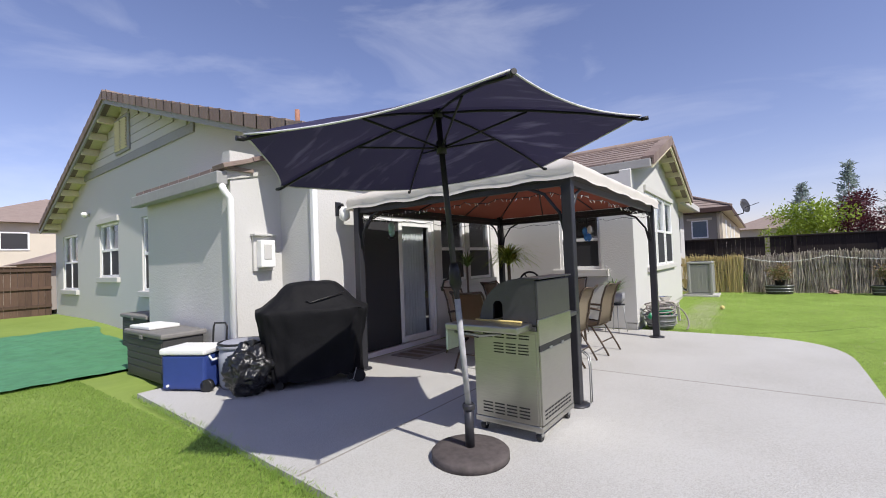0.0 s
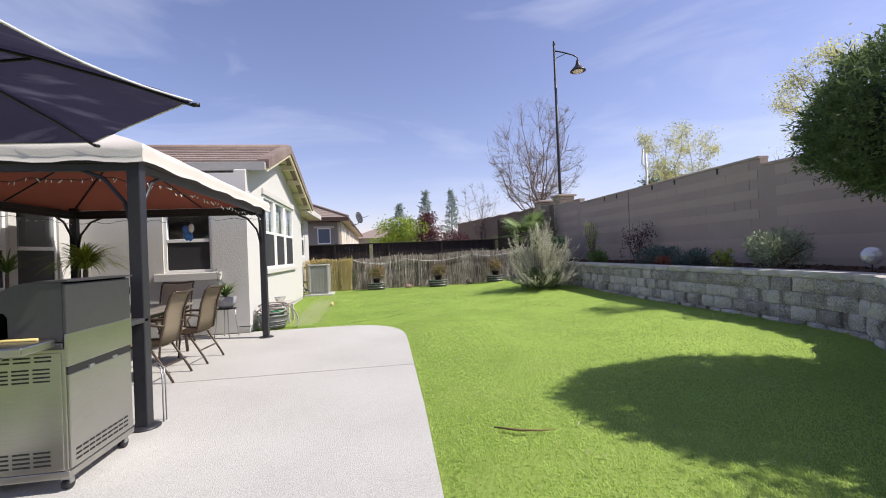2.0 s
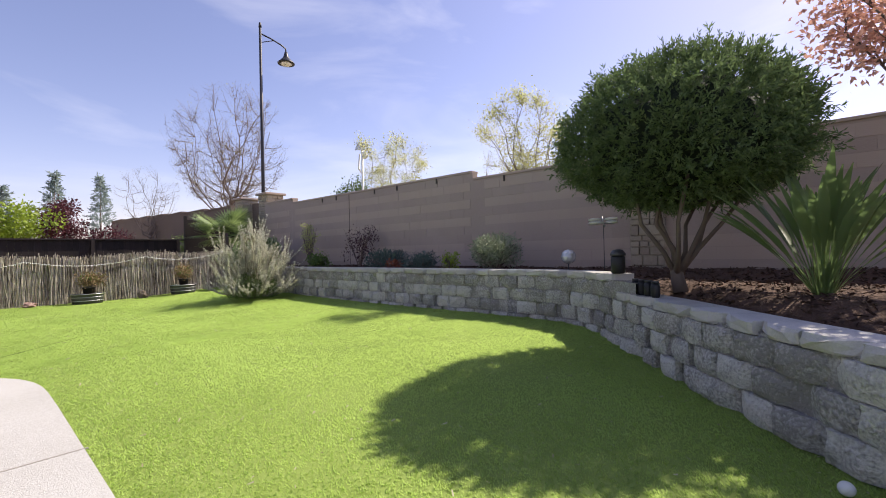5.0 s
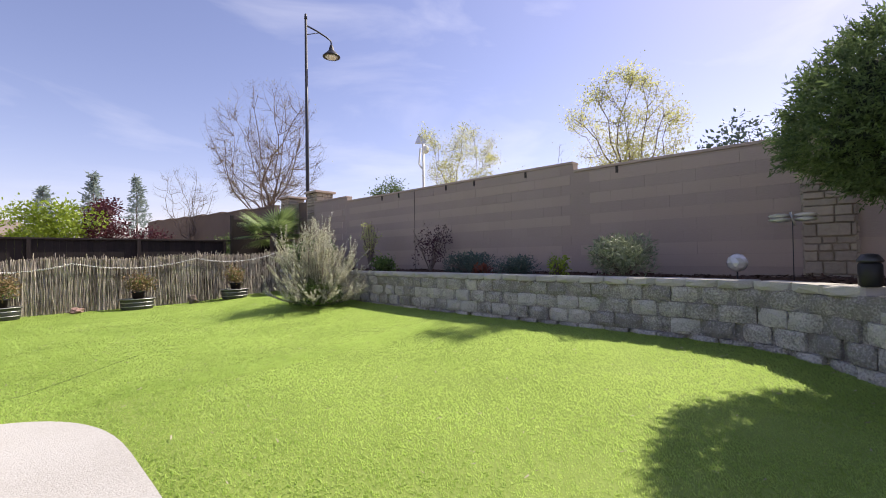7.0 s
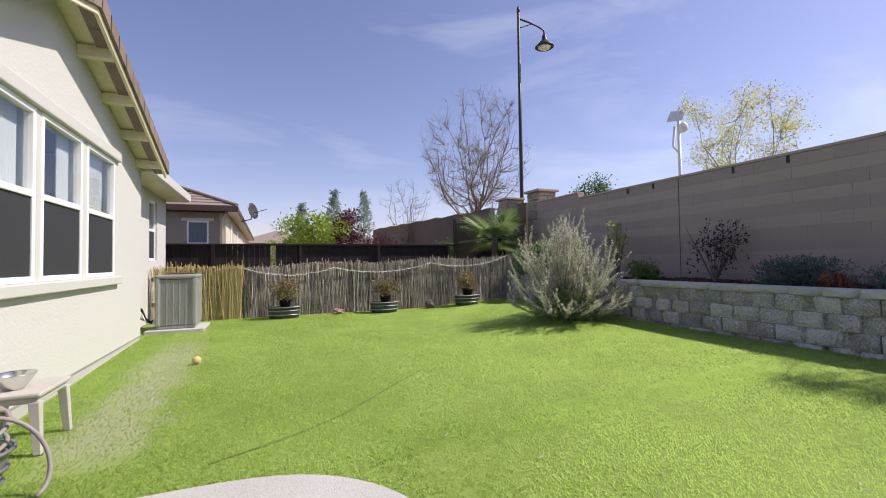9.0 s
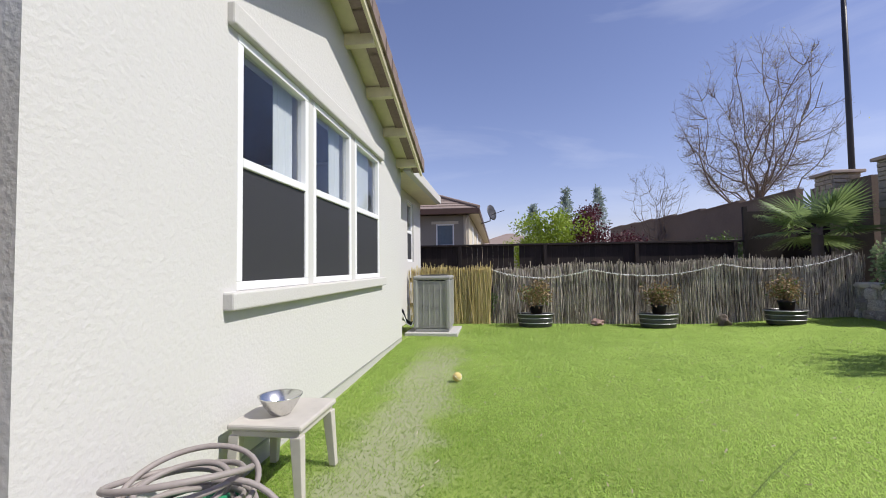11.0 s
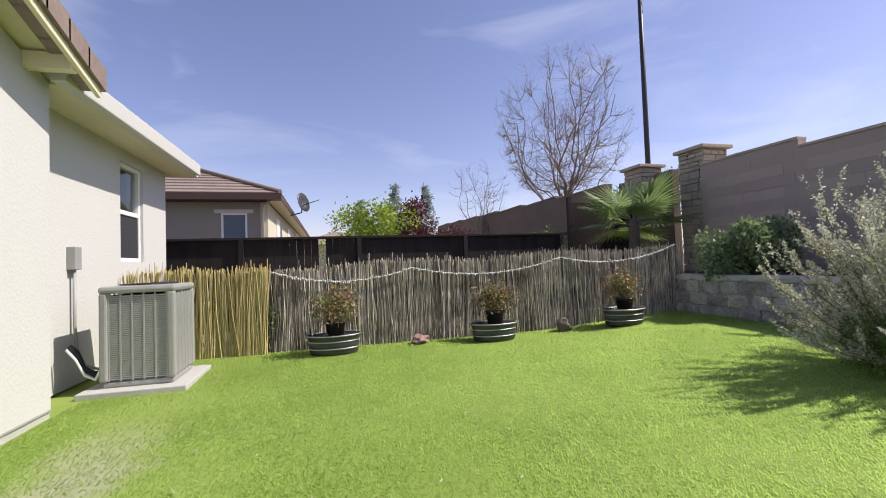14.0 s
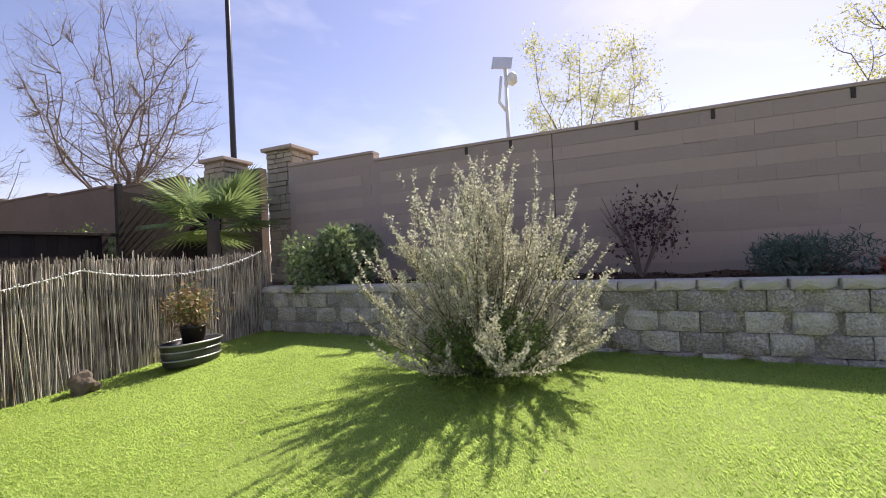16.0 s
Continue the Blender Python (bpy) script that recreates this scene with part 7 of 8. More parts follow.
part("cap", lathe([(0.09, 0.22), (0.095, 0.24), (0.06, 0.29), (0.02, 0.3)], 18), DARKSTEEL, bath)
for k in range(4):
    j = thing("dark_jar", 4.78 - 0.1 * k, 4.98 - 0.095 * k, 0.695, label="small dark jar standing on the wall cap", category="jar", group="jars on the wall")
    part("jar", lathe([(0.035, 0.0), (0.045, 0.02), (0.045, 0.12), (0.03, 0.15)], 14), BLACKPLASTIC, j)
    part("lid", lathe([(0.035, 0.15), (0.035, 0.17)], 14), DARKSTEEL, j)

# stock tank planters with potted shrubs
for i, (x, y) in enumerate(((-0.2, 17.57), (2.07, 17.55), (4.25, 17.5))):
    z = grade(x, y) - 0.005
    tk = thing("stock_tank", x, y, z, label="oval galvanised stock tank planter on the lawn", category="planter", group="stock tanks along the fence")
    part("shell", lathe([(0.30, 0.0), (0.315, 0.02), (0.325, 0.11), (0.335, 0.13), (0.325, 0.15), (0.345, 0.23), (0.36, 0.245), (0.345, 0.25), (0.32, 0.2), (0.02, 0.2)], 36, 1.0, 0.62), DARKSTEEL, tk)
    part("rolled_rim", tubed([(0.355 * math.cos(k * math.pi / 18), 0.22 * math.sin(k * math.pi / 18), 0.247) for k in range(37)], 0.011, 6), GALV, tk)
    for zz in (0.08, 0.17):
        part("rib", tubed([(0.33 * math.cos(k * math.pi / 18), 0.205 * math.sin(k * math.pi / 18), zz) for k in range(37)], 0.009, 6), GALV, tk)
    part("soil", lathe([(0.32, 0.2), (0.1, 0.225), (0.01, 0.225)], 24, 1.0, 0.62), MULCH, tk)
    pt = thing("potted_shrub", x + 0.02, y, z + 0.2, label="black nursery pot with a bronze-leaved shrub in the tank", category="potted plant", group="shrubs in the stock tanks")
    part("pot", lathe([(0.10, 0.0), (0.13, 0.19), (0.145, 0.2), (0.145, 0.22), (0.12, 0.2), (0.02, 0.19)], 20), BLACKPLASTIC, pt)
    rnd = random.Random(70 + i)
    st, ends = bmesh.new(), []
    for k in range(16):
        a, e = rnd.uniform(0, 6.28), rnd.uniform(0.1, 0.9)
        d = Vector((math.cos(a) * math.sin(e), math.sin(a) * math.sin(e), math.cos(e)))
        L = rnd.uniform(0.24, 0.44)
        tube(st, [(0, 0, 0.19), Vector((0, 0, 0.19)) + d * L * 0.5, Vector((0, 0, 0.2)) + d * L], [0.006, 0.005, 0.002], 4, False)
        ends += [Vector((0, 0, 0.19)) + d * L * q for q in (0.55, 0.8, 1.0)]
    part("stem_cluster", st, TWIG, pt)
    foliage(pt, ends, 900, 0.055, LEAF_AUTUMN, 0.13, 80 + i)
    foliage(pt, ends, 300, 0.05, LEAF_SHRUB, 0.10, 90 + i, "green_leaves")
stick = thing("garden_stake", -0.47, 17.6, 0.25, label="thin pale stake standing in the stock tank", category="stake")
part("stake", tubed([(0, 0, 0), (-0.05, 0.02, 0.5)], 0.008, 5), WHITEPLASTIC, stick)
for x, y, mat, lab in ((1.0, 17.75, material("reddish_rock", (0.34, 0.22, 0.19), 0.9, grain=25, vary=0.4, bump=0.6), "rough reddish rock at the fence foot"), (3.3, 17.72, BARK, "small weathered dark brown lump at the fence foot")):
    rk = thing("rock", x, y, grade(x, y) - 0.02, label=lab, category="rock")
    bm = bmesh.new()
    bmesh.ops.create_icosphere(bm, subdivisions=3, radius=0.11)
    for v in bm.verts:
        v.co *= 1 + 0.5 * noise.noise(v.co * 14 + Vector((x, y, 0)))
        v.co.z = v.co.z * (1.2 if mat is BARK else 0.6) + 0.07
    part("stone", bm, mat, rk)

# balls and litter on the turf
def ball(x, y, r, mat, label):
    t = thing("ball", x, y, grade(x, y) + r - 0.005, label=label, category="ball")
    bm = bmesh.new()
    bmesh.ops.create_uvsphere(bm, u_segments=20, v_segments=12, radius=r)
    part("sphere", bm, mat, t, smooth=True)
    bm = bmesh.new()
    tube(bm, [(r * 1.002 * math.cos(k * math.pi / 12), r * 1.002 * math.sin(k * math.pi / 12) * math.cos(0.6 * math.sin(k * math.pi / 6)), r * 0.55 * math.sin(k * math.pi / 6)) for k in range(25)], r * 0.03, 4)
    part("seam", bm, WHITEPLASTIC, t)


ball(-1.38, 13.68, 0.05, YELLOW, "worn yellow ball lying on the turf")
ball(2.54, 3.36, 0.035, WHITEPLASTIC, "white ball lying in the wall's shade")
twig = thing("fallen_twig", 0.92, 4.82, 0.012, label="dry brown twig lying on the turf", category="twig")
part("twig", tubed([(-0.2, 0.12, 0), (-0.05, 0.0, 0.012), (0.1, -0.04, 0.01), (0.22, -0.03, 0.0)], [0.006, 0.010, 0.008, 0.003], 6), material("dry_stalk", (0.20, 0.15, 0.06), 0.8, grain=14), twig)

rnd = random.Random(99)
vs, fs = [], []
for i in range(1300):
    x, y = rnd.uniform(-2.3, 5.6), rnd.uniform(2.5, 17.6)
    if x < 0.4 and y < 10.7:
        continue
    z, a, s = grade(x, y) + 0.012, rnd.uniform(0, 6.28), rnd.uniform(0.003, 0.011)
    d, w = Vector((math.cos(a), math.sin(a), 0.15)) * s * rnd.uniform(1, 2.5), Vector((-math.sin(a), math.cos(a), 0)) * s * 0.4
    p, k = Vector((x, y, z)), len(vs)
    vs += [p - d - w, p + d - w, p + d + w + Vector((0, 0, 0.006)), p - d + w]
    fs.append((k, k + 1, k + 2, k + 3))
me = bpy.data.meshes.new("leaf_litter")
me.from_pydata([tuple(v) for v in vs], [], fs)
me.materials.append(leaf("dry_litter", (0.55, 0.5, 0.38), (0.2, 0.15, 0.09)))
tagged(new("leaf_litter", me), "pale dry leaf bits scattered over the turf", "leaf litter", kind="stuff")

# ---- trees beyond the walls ----


def far_tree(name, x, y, z, h, spread, levels, mat_leaf, n, size, rad, sd, label, trunk_len=None, r0=0.12, fork=3, lift=0.25):
    t = thing(name, x, y, z, label=label, category="tree")
    tp = []
    branch_tree(t, (0, 0, 0), h, spread, levels, r0, random.Random(sd), TWIG, tips=tp, len0=trunk_len or h * 0.32, fork=fork, lift=lift)
    if n:
        foliage(t, tp, n, size, mat_leaf, rad, sd + 200)
    return t


def airy_tree(name, x, y, fork_z, centre, radii, seeds, r0, label, limbs=8, subs=8, twigs=7, mat_leaf=None, n=0, size=0.06, rad=0.14):
    """A tree of fine branches that fills an oval crown; centre and radii of the crown are in the tree's own space."""
    t = thing(name, x, y, -0.25, label=label, category="tree")
    rn, C, R = random.Random(seeds), Vector(centre), Vector(radii)
    trunk, wood, tp = bmesh.new(), bmesh.new(), []

    def inside(p):
        q = p - C
        k = math.sqrt((q.x / R.x) ** 2 + (q.y / R.y) ** 2 + (q.z / R.z) ** 2)
        lim = 0.9 + 0.16 * noise.noise(q * 0.9)
        return k <= lim * rn.uniform(0.86, 1.12)

    def reach(p, d, L):
        for _ in range(7):
            if inside(p + d * L):
                break
            L *= 0.72
        return p + d * L

    def run(p, q, r, seg, bow, steps=5):
        side = Vector((rn.gauss(0, 1), rn.gauss(0, 1), rn.gauss(0, 0.4))) * (q - p).length * bow
        pts = [p + (q - p) * (i / steps) + side * math.sin(math.pi * i / steps) + Vector((0, 0, -0.10 * (q - p).length)) * math.sin(math.pi * i / steps) + Vector((rn.gauss(0, 1), rn.gauss(0, 1), rn.gauss(0, 1))) * (q - p).length * 0.018 * (0 < i < steps) for i in range(steps + 1)]
        tube(wood, pts, [r * (1 - 0.75 * i / steps) for i in range(steps + 1)], seg, False)
        return pts
    top = Vector((C.x * 0.4, C.y * 0.4, fork_z))
    tube(trunk, [(0, 0, 0), top * 0.5 + Vector((0.03, 0, 0)), top], [r0, r0 * 0.85, r0 * 0.8], 9, False)
    for k in range(limbs):
        a = 2 * math.pi * (k + rn.uniform(-0.3, 0.3)) / limbs
        up = rn.uniform(-0.5, 0.95)
        h = math.sqrt(max(0.05, 1 - up * up))
        q = C + Vector((math.cos(a) * h * R.x, math.sin(a) * h * R.y, up * R.z)) * rn.uniform(0.62, 0.86)
        p = top * (rn.uniform(0.86, 1.0) if up > 0.2 else rn.uniform(0.72, 0.9))
        main = run(p, q, r0 * rn.uniform(0.24, 0.42), 6, 0.06, 8)
        for m in range(subs):
            b = main[rn.randrange(2, 9)]
            out = ((b - C).normalized() * 0.5 + (q - p).normalized() * 0.5 + Vector((rn.gauss(0, 0.6), rn.gauss(0, 0.6), rn.gauss(0.25, 0.4)))).normalized()
            sub_ = run(b, reach(b, out, R.length * rn.uniform(0.22, 0.42)), r0 * 0.13, 4, 0.06)
            for w in range(twigs):
                c = sub_[rn.randrange(1, 6)]
                o2 = (out * 0.7 + Vector((rn.gauss(0, 0.7), rn.gauss(0, 0.7), rn.gauss(0.3, 0.5)))).normalized()
                tw = run(c, reach(c, o2, R.length * rn.uniform(0.09, 0.22)), r0 * 0.045, 3, 0.08, 3)
                tp.extend(tw[1:])
    part("trunk", trunk, TWIG, t)
    part("branchwork", wood, TWIG, t)
    if n:
        foliage(t, tp, n, size, mat_leaf, rad, seeds + 200)
    return t


airy_tree("bare_tree", 11.2, 30.6, 4.9, (0.05, 0, 8.5), (3.6, 3.6, 4.0), 2, 0.14, "leafless spring tree with many fine spreading branches", 19, 13, 13, LEAF_YELLOW, 1500, 0.07, 0.3)
airy_tree("bare_tree", 7.6, 33.0, 3.0, (0, 0, 5.2), (1.9, 1.9, 2.0), 12, 0.08, "small leafless tree beyond the far wall", 10, 9, 9)
airy_tree("budding_tree", 9.0, 13.6, 2.6, (0, -0.05, 4.5), (1.1, 1.25, 1.2), 23, 0.05, "sparse yellow-green budding tree beyond the block wall", 9, 8, 8, LEAF_YELLOW, 13000, 0.048, 0.14)
airy_tree("budding_tree", 9.0, 8.5, 2.5, (0, 0.3, 4.3), (1.2, 1.4, 1.1), 34, 0.07, "wide sparse yellow-green budding tree beyond the block wall", 10, 9, 8, LEAF_YELLOW, 15000, 0.048, 0.14)
airy_tree("bare_tree", 12.0, 12.2, 2.8, (0, 0, 4.2), (1.2, 1.5, 1.0), 36, 0.05, "slight leafless tree beyond the block wall", 5, 5, 4, LEAF_YELLOW, 160, 0.06, 0.2)
airy_tree("bare_tree", 11.5, 6.3, 2.8, (0, 0, 4.4), (1.3, 1.6, 1.5), 38, 0.06, "leafless tree beyond the block wall", 5, 5, 4)


def crown_tree(name, x, y, z, r, h, n, size, mat, label, sd, trunk=1.0):
    t = thing(name, x, y, z, label=label, category="tree")
    rn = random.Random(sd)
    part("trunk", tubed([(0, 0, 0), (0, 0, trunk + h * 0.4)], [r * 0.09, r * 0.04], 7), TWIG, t)
    lumps = [Vector((rn.gauss(0, r * 0.45), rn.gauss(0, r * 0.45), trunk + h * rn.uniform(0.15, 0.9))) for _ in range(40)]
    foliage(t, lumps, n, size, mat, r * 0.3, sd, "crown")
    return t


crown_tree("lime_bush", 1.3, 27.6, -0.25, 1.15, 2.4, 5200, 0.13, LEAF_LIME, "bright lime-green leafy tree beyond the fence", 51, 1.3)
crown_tree("lime_bush", 0.3, 29.0, -0.25, 0.7, 1.6, 2000, 0.12, LEAF_LIME, "bright lime-green leafy tree beyond the fence", 52, 1.2)
crown_tree("plum_tree", 3.0, 28.2, -0.25, 1.0, 3.0, 5200, 0.12, LEAF_RED, "dark purple-leaved plum tree beyond the fence", 53, 1.2)
crown_tree("plum_tree", 4.7, 29.4, -0.25, 1.0, 2.0, 3200, 0.12, LEAF_RED, "dark purple-leaved plum tree beyond the fence", 54, 1.0)
crown_tree("green_tree", 24.0, 35.0, -0.25, 1.9, 4.8, 4200, 0.2, LEAF_HEDGE, "rounded dark green tree top over the wall", 55, 3.6)
crown_tree("conifer_shrub", 10.5, 7.0, -0.25, 1.0, 2.8, 3200, 0.1, LEAF_CONIFER, "grey-green conifer top over the wall", 56, 1.4)
crown_tree("green_shrub", 6.7, 24.0, -0.25, 0.6, 1.0, 1800, 0.08, LEAF_SHRUB, "green shrub top between fence and far wall", 57, 1.4)


def conifer(x, y, z, h, r, sd):
    t = thing("conifer", x, y, z, label="slender blue-green conifer beyond the fence", category="tree", group="distant conifers")
    part("trunk", tubed([(0, 0, 0), (0, 0, h)], [0.12, 0.02], 6), TWIG, t)

    rn = random.Random(sd)
    vs, fs = [], []
    for k in range(150):
        f = (k + rn.random()) / 150
        a = rn.uniform(0, 6.28)
        reach = r * (1.03 - f) ** 0.85 * rn.uniform(0.45, 1.1)
        root = Vector((0, 0, h * (0.2 + 0.8 * f)))
        tip = root + Vector((math.cos(a) * reach, math.sin(a) * reach, reach * rn.uniform(0.0, 0.55)))
        for q in range(16):
            p = root.lerp(tip, rn.uniform(0.25, 1.0)) + Vector((rn.gauss(0, 0.09), rn.gauss(0, 0.09), rn.gauss(0, 0.09)))
            d = (tip - root).normalized() * 0.2 + Vector((rn.gauss(0, 0.1), rn.gauss(0, 0.1), rn.gauss(0, 0.12)))
            w = d.cross(Vector((rn.gauss(0, 1), rn.gauss(0, 1), rn.gauss(0, 1)))).normalized() * 0.05
            b = len(vs)
            vs += [p, p + d * 0.5 + w, p + d, p + d * 0.5 - w]
            fs.append((b, b + 1, b + 2, b + 3))
    leaf_part("crown", vs, fs, LEAF_HAZY, t)


conifer(5.2, 47.7, -0.25, 8.2, 1.7, 1)
conifer(8.4, 49.8, -0.25, 8.6, 1.8, 2)
conifer(2.4, 48.5, -0.25, 6.9, 1.8, 3)
far_tree("bare_tree", -24, 12, -0.25, 7.5, 0.6, 5, LEAF_YELLOW, 0, 0.1, 0.3, 77, "leafless tree beyond the side fence", 2.4, 0.1, 3)

# green tarp on the side lawn
bm = bmesh.new()
g = [[bm.verts.new((-13.2 + 5.0 * i / 40, 2.6 + 2.1 * j / 24 - 0.12 * i / 40, 0)) for j in range(25)] for i in range(41)]
for row in g:
    for v in row:
        v.co.z = grade(v.co.x, v.co.y) + 0.03 + 0.03 * abs(noise.noise(v.co * 2.2)) + 0.012 * noise.noise(v.co * 7)
        v.co.x += 0.15 * noise.noise(Vector((v.co.y, 0, 3)))
        v.co.y += 0.18 * noise.noise(Vector((v.co.x * 0.8, 0, 5)))
for i in range(40):
    for j in range(24):
        bm.faces.new((g[i][j], g[i + 1][j], g[i + 1][j + 1], g[i][j + 1])).smooth = True
tp_ = thing("tarp", label="wrinkled green tarpaulin spread on the side lawn", category="tarp")
part("sheet", bm, TARP, tp_)
# ---- pieces: blocks and turf ----
def rough_block(w, h, d, sd):
    """One split-face block: the front bulges and is chipped."""
    rn = random.Random(sd)
    bm = bmesh.new()
    nu, nv = 6, 3
    turn, flip = rn.uniform(0.5, 0.72), rn.choice((-1, 1))
    us = [0, 0.07, 0.3, turn, 0.85, 0.95, 1]
    fr = []
    for u in us:
        col = []
        for j in range(nv + 1):
            edge = u in (0, 1) or j in (0, nv)
            deep = 0.04 - 0.075 * max(0.0, u - turn) / (1 - turn) + rn.uniform(-0.010, 0.010)
            if edge:
                deep -= rn.uniform(0.010, 0.028)
            zz = h * (0, 0.3, 0.72, 1)[j] + (rn.uniform(-0.02, 0.02) if 0 < j < nv else 0)
            col.append(bm.verts.new((flip * w * (u - 0.5), -deep, zz)))
        fr.append(col)
    for i in range(nu):
        for j in range(nv):
            bm.faces.new((fr[i][j], fr[i + 1][j], fr[i + 1][j + 1], fr[i][j + 1]))
    bk = {(i, j): bm.verts.new((flip * w * (us[i] - 0.5), d, h * j / nv)) for i in range(nu + 1) for j in (0, nv)}
    for i in range(nu):
        bm.faces.new((fr[i][nv], fr[i + 1][nv], bk[(i + 1, nv)], bk[(i, nv)]))
        bm.faces.new((fr[i][0], bk[(i, 0)], bk[(i + 1, 0)], fr[i + 1][0]))
    for i in (0, nu):
        f = [fr[i][j] for j in range(nv + 1)] + [bk[(i, nv)], bk[(i, 0)]]
        bm.faces.new(f)
    bmesh.ops.recalc_face_normals(bm, faces=bm.faces)
    me = bpy.data.meshes.new("block")
    bm.to_mesh(me)
    bm.free()
    return me


BL, BH = 0.36, 0.2
block_meshes, cap_meshes = [], []
for s in range(14):
    me = rough_block(BL - 0.012, BH - 0.008, 0.2, s)
    me.materials.append(BLOCK)
    block_meshes.append(me)
    me = rough_block(BL - 0.006, 0.095, 0.3, s + 50)
    me.materials.append(BLOCKCAP)
    cap_meshes.append(me)
half = rough_block(BL / 2 - 0.008, BH - 0.006, 0.2, 99)
half.materials.append(BLOCK)
lens_, acc = [0.0], 0.0
for (xa, ya), (xb, yb) in zip(RET, RET[1:]):
    acc += math.hypot(xb - xa, yb - ya)
    lens_.append(acc)


def on_ret(s):
    for i in range(len(RET) - 1):
        if s <= lens_[i + 1] or i == len(RET) - 2:
            f = (s - lens_[i]) / (lens_[i + 1] - lens_[i])
            (xa, ya), (xb, yb) = RET[i], RET[i + 1]
            return Vector((xa + (xb - xa) * f, ya + (yb - ya) * f, 0)), math.atan2(yb - ya, xb - xa)


rnd = random.Random(77)
for c in range(6):
    s = BL * (0.5 if c % 2 else 0.0) + 0.3
    while s < acc:
        p, a = on_ret(s)
        p0, p1 = on_ret(max(0, s - BL / 2))[0], on_ret(min(acc, s + BL / 2))[0]
        a = math.atan2(p1.y - p0.y, p1.x - p0.x) + rnd.uniform(-0.022, 0.022)
        tall = p.x > 4.95
        if (c == 3 and not tall) or c == 5:
            top = (c == 5 and not tall)
        else:
            top = c == 4 and tall
        row = 3 if (c == 5 and not tall) else c
        if (c < 3) or (c == 3 and tall) or top:
            ob = new("cap_block" if top else "block", rnd.choice(cap_meshes if top else block_meshes))
            ob.parent = retaining
            nrm = Vector((math.sin(a), -math.cos(a), 0))
            off = 0.012 * (c - 1) + rnd.uniform(-0.009, 0.007) - (0.025 if top else 0)
            # the block's front (-y) must look to the lawn
            ob.matrix_basis = Matrix.Translation(p + nrm * off + Vector((0, 0, row * BH))) @ Matrix(((math.cos(a), math.sin(a), 0, 0), (math.sin(a), -math.cos(a), 0, 0), (0, 0, 1, 0), (0, 0, 0, 1)))
        s += BL

# sound wall blocks: the stretch opposite the lawn as single blocks, the rest joined
SB, SH = 0.4, 0.2
wall_me = {}


def sound_block(mat, k):
    bm = bmesh.new()
    box(bm, (0.008 - 0.003 * k, 0.0006, 0.003), (0.03, SB - 0.0006, SH - 0.003))
    me = bpy.data.meshes.new("block")
    bm.to_mesh(me)
    bm.free()
    me.materials.append(mat)
    return me


wall_me = {(b, k): sound_block(m, k) for b, m in ((0, WALLBLOCK), (1, WALLBAND)) for k in range(3)}
rest = [bmesh.new(), bmesh.new()]
for c in range(16):
    band = 1 if c in (5, 6, 9, 11, 13) else 0
    y = -8 + (SB / 2 if c % 2 else 0)
    while y < 19.15:
        z = c * SH
        if z + SH <= swz(y + 0.2) + 0.01 and y + SB <= 19.17 and z > 0.5 and (swz(y) == swz(y + SB)):
            if 10.6 < y < 19.15 and c >= 5 and len(sound_wall.children) < 300:
                ob = new("block", wall_me[(band, rnd.randrange(3))])
                ob.parent, ob.location = sound_wall, (SWX, y, z)
            else:
                o = -0.006 + 0.002 * rnd.randrange(3)
                box(rest[band], (SWX - o, y + 0.0006, z + 0.003), (SWX + 0.03, y + SB - 0.0006, z + SH - 0.003))
        y += SB
for k, bm in enumerate(rest):
    ob = part("blocks", bm, (WALLBLOCK, WALLBAND)[k], sound_wall)
    ob["kind"] = "stuff"

DARKJOINT = material("dark_joint", (0.06, 0.05, 0.045), 0.95, grain=20)
for y in (3.6, 6.05, 8.45, 10.4, 11.82, 12.74, 14.55, 15.3):
    part("notch", boxed((SWX - 0.012, y, swz(y) - 0.13), (SWX + 0.004, y + 0.045, swz(y) - 0.004)), DARKJOINT, sound_wall, "dark open notch under the coping")
for y in (13.93,):
    part("control_joint", boxed((SWX - 0.005, y, 0.75), (SWX + 0.004, y + 0.007, swz(y) - 0.002)), DARKJOINT, sound_wall)

# bark chips on the bed
rng = np.random.default_rng(4)
n = 26000
cx_, cy_ = rng.uniform(2.0, 7.5, n), rng.uniform(0.8, 17.5, n)
keep = (cx_ > 6.05) | ((cx_ < 5.7) & (cy_ < np.interp(cx_, [p[0] for p in RET[:6]], [p[1] for p in RET[:6]]) - 0.35))
cx_, cy_ = cx_[keep], cy_[keep]
vs, fs = [], []
rnd = random.Random(12)
for x, y in zip(cx_, cy_):
    z = bed_height(x, y) + 0.015
    d = Vector((rnd.gauss(0, 1), rnd.gauss(0, 1), rnd.gauss(0, 0.35))).normalized() * rnd.uniform(0.015, 0.04)
    w = d.cross(Vector((rnd.gauss(0, 0.4), rnd.gauss(0, 0.4), 1))).normalized() * rnd.uniform(0.006, 0.014)
    p, k = Vector((x, y, z)), len(vs)
    vs += [p - d - w, p + d - w, p + d + w, p - d + w]
    fs.append((k, k + 1, k + 2, k + 3))
me = bpy.data.meshes.new("bark_chips")
me.from_pydata([tuple(v) for v in vs], [], fs)
me.materials.append(MULCH)
tagged(new("bark_chips", me), "loose dark bark chips covering the planting bed", "mulch", kind="stuff")


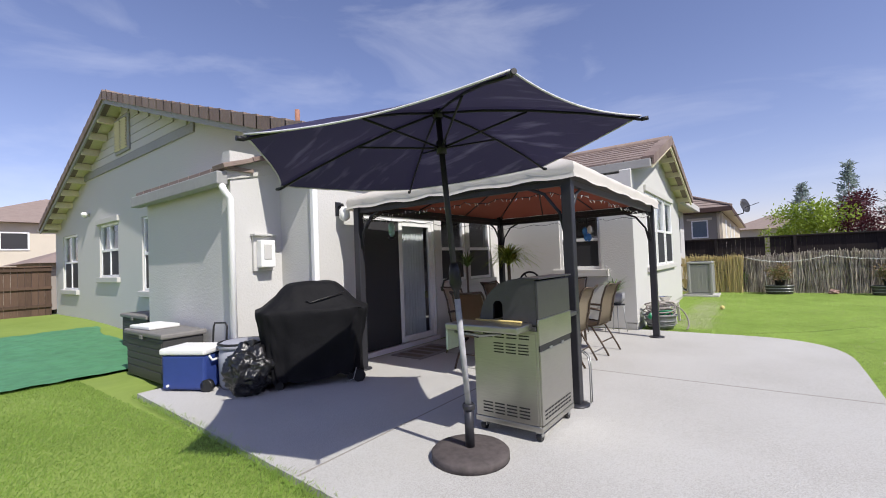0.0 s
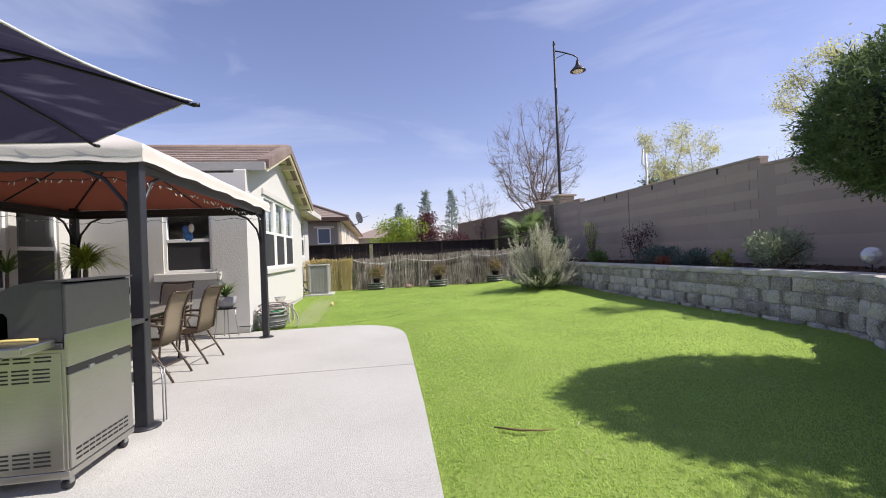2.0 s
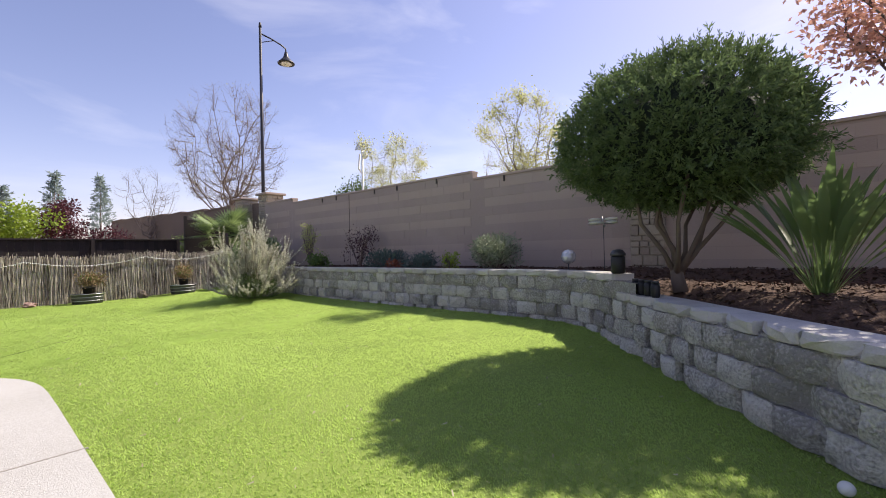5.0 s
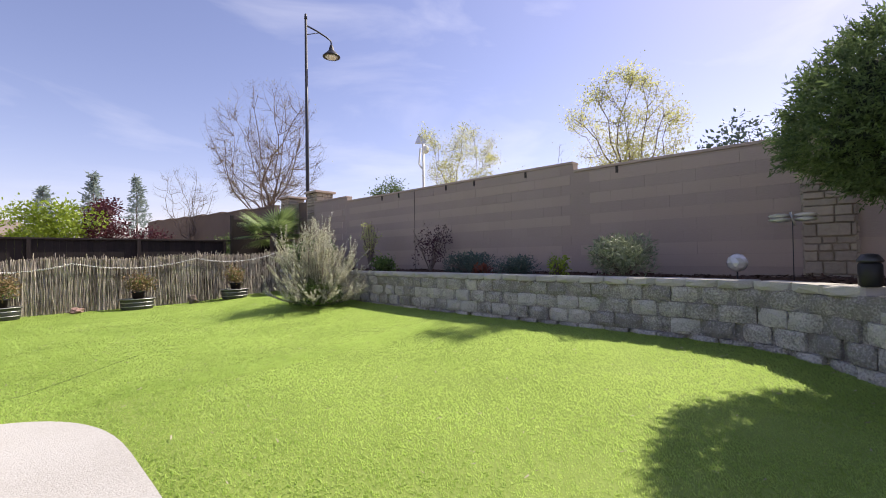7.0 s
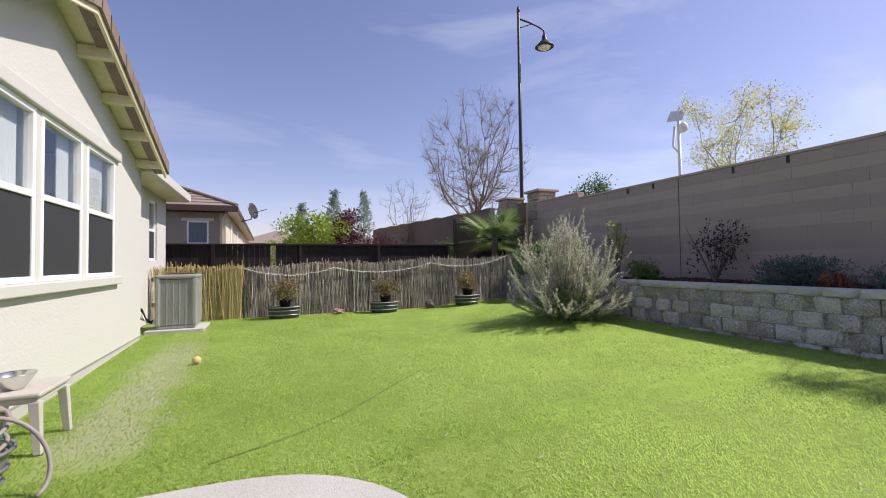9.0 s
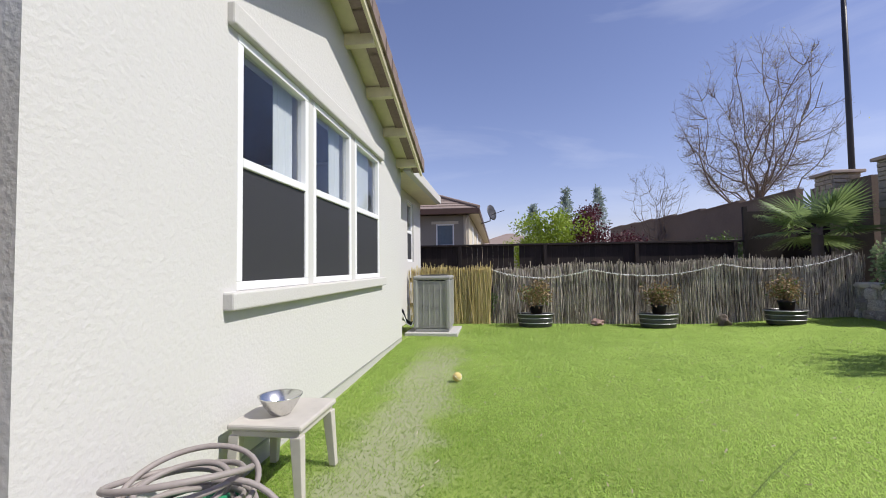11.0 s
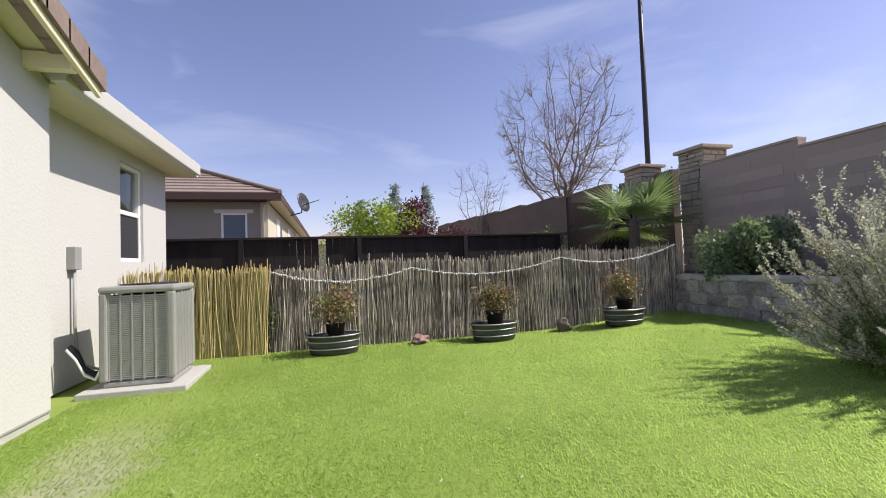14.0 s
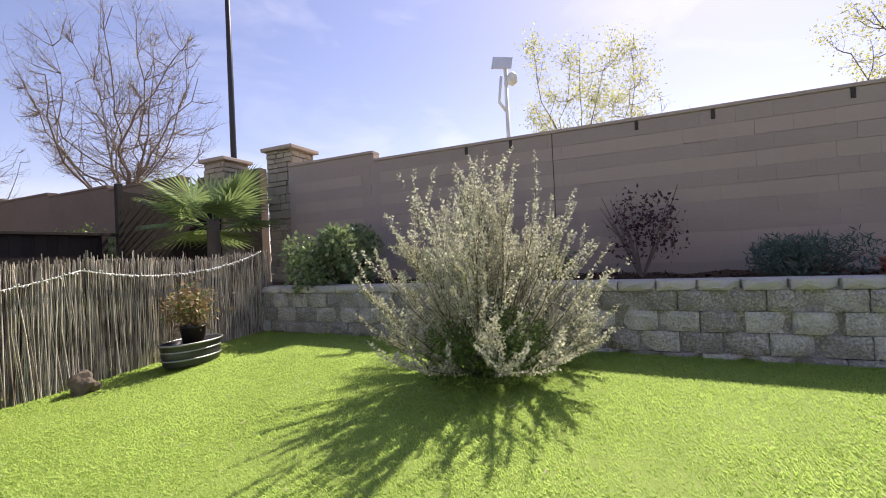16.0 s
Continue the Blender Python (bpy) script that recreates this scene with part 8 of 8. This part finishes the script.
def turf_blades(n, x0, x1, y0, y1, h, seed_, keepers, width=0.004):
    """Upright turf blades as single triangles."""
    rng = np.random.default_rng(seed_)
    x, y = rng.uniform(x0, x1, n), rng.uniform(y0, y1, n)
    k = keepers(x, y)
    x, y = x[k], y[k]
    m = len(x)
    s01 = lambda a, b, v: (lambda t: t * t * (3 - 2 * t))(np.clip((v - a) / (b - a), 0, 1))
    z = 0.15 * s01(2.6, 5.8, x) * s01(2.5, 6.5, y) + 0.10 * s01(10.5, 18, y) + 0.26 * s01(-8, -16, x) - 0.012
    a = rng.uniform(0, 2 * np.pi, m)
    lean = rng.normal(0.9, 0.45, (m, 1)) * np.c_[np.cos(a * 1.7), np.sin(a * 1.7)]
    hh = h * rng.uniform(0.55, 1.2, m)
    co = np.empty((m, 3, 3))
    dx, dy = np.cos(a) * width, np.sin(a) * width
    co[:, 0] = np.c_[x - dx, y - dy, z]
    co[:, 1] = np.c_[x + dx, y + dy, z]
    co[:, 2] = np.c_[x + lean[:, 0] * hh, y + lean[:, 1] * hh, z + hh]
    me = bpy.data.meshes.new("turf_blades")
    me.vertices.add(m * 3)
    me.vertices.foreach_set("co", co.ravel())
    me.loops.add(m * 3)
    me.loops.foreach_set("vertex_index", np.arange(m * 3, dtype=np.int32))
    me.polygons.add(m)
    me.polygons.foreach_set("loop_start", np.arange(0, m * 3, 3, dtype=np.int32))
    me.update(calc_edges=True)
    me.materials.append(BLADE)
    return tagged(new("turf_blades", me), "short bright green artificial turf blades", "grass", kind="stuff")


def off_patio(x, y):
    bend = np.clip((x + 1.0) / 1.33, 0, 1) ** 2.6 + np.clip((y - 8.75) / (PATIO_F - 8.73), 0, 1) ** 2.6
    edge = np.interp(y, [3.1, 4.1, 5.5, 8.2, 8.75], [0.19, 0.215, 0.265, 0.32, 0.325])
    on = (x > -6.7) & (y > 3.15) & (y < PATIO_F + 0.02) & (x < edge) & (bend < 1)
    return ~on & (x < 5.85) & (x > -2.48)


def in_lawn(x, y):
    wall = np.interp(x, [p[0] for p in RET[:6]], [p[1] for p in RET[:6]])
    worn = np.clip((np.abs(x + 1.72) - 0.1) / 0.35, 0.35, 1) * (y > 10.8) + (y <= 10.8)
    r = np.random.default_rng(7).uniform(0, 1, len(x))
    return off_patio(x, y) & ((y > wall) | (x < 1.0)) & ((r < worn) | (x > -1.0))


turf_blades(330000, 0.1, 5.8, 2.2, 10.7, 0.017, 1, in_lawn)
turf_blades(520000, -2.5, 5.8, 10.2, 18.0, 0.017, 2, in_lawn)
turf_blades(9400, -1.2, 0.1, 9.3, 10.2, 0.017, 5, in_lawn)
turf_blades(150000, -9.0, 0.2, 0.6, 3.3, 0.017, 3, lambda x, y: (y < np.interp(x, [-6.6, -4.2, -2.8, -1.0, 0.3], [3.46, 3.34, 3.26, 3.18, 3.14])))
turf_blades(4500, -6.6, 0.3, 3.18, 3.44, 0.05, 4, lambda x, y: np.abs(y - np.interp(x, [-6.6, -4.2, -2.8, -1.0, 0.3], [3.46, 3.34, 3.26, 3.18, 3.14])) < 0.05, 0.005)
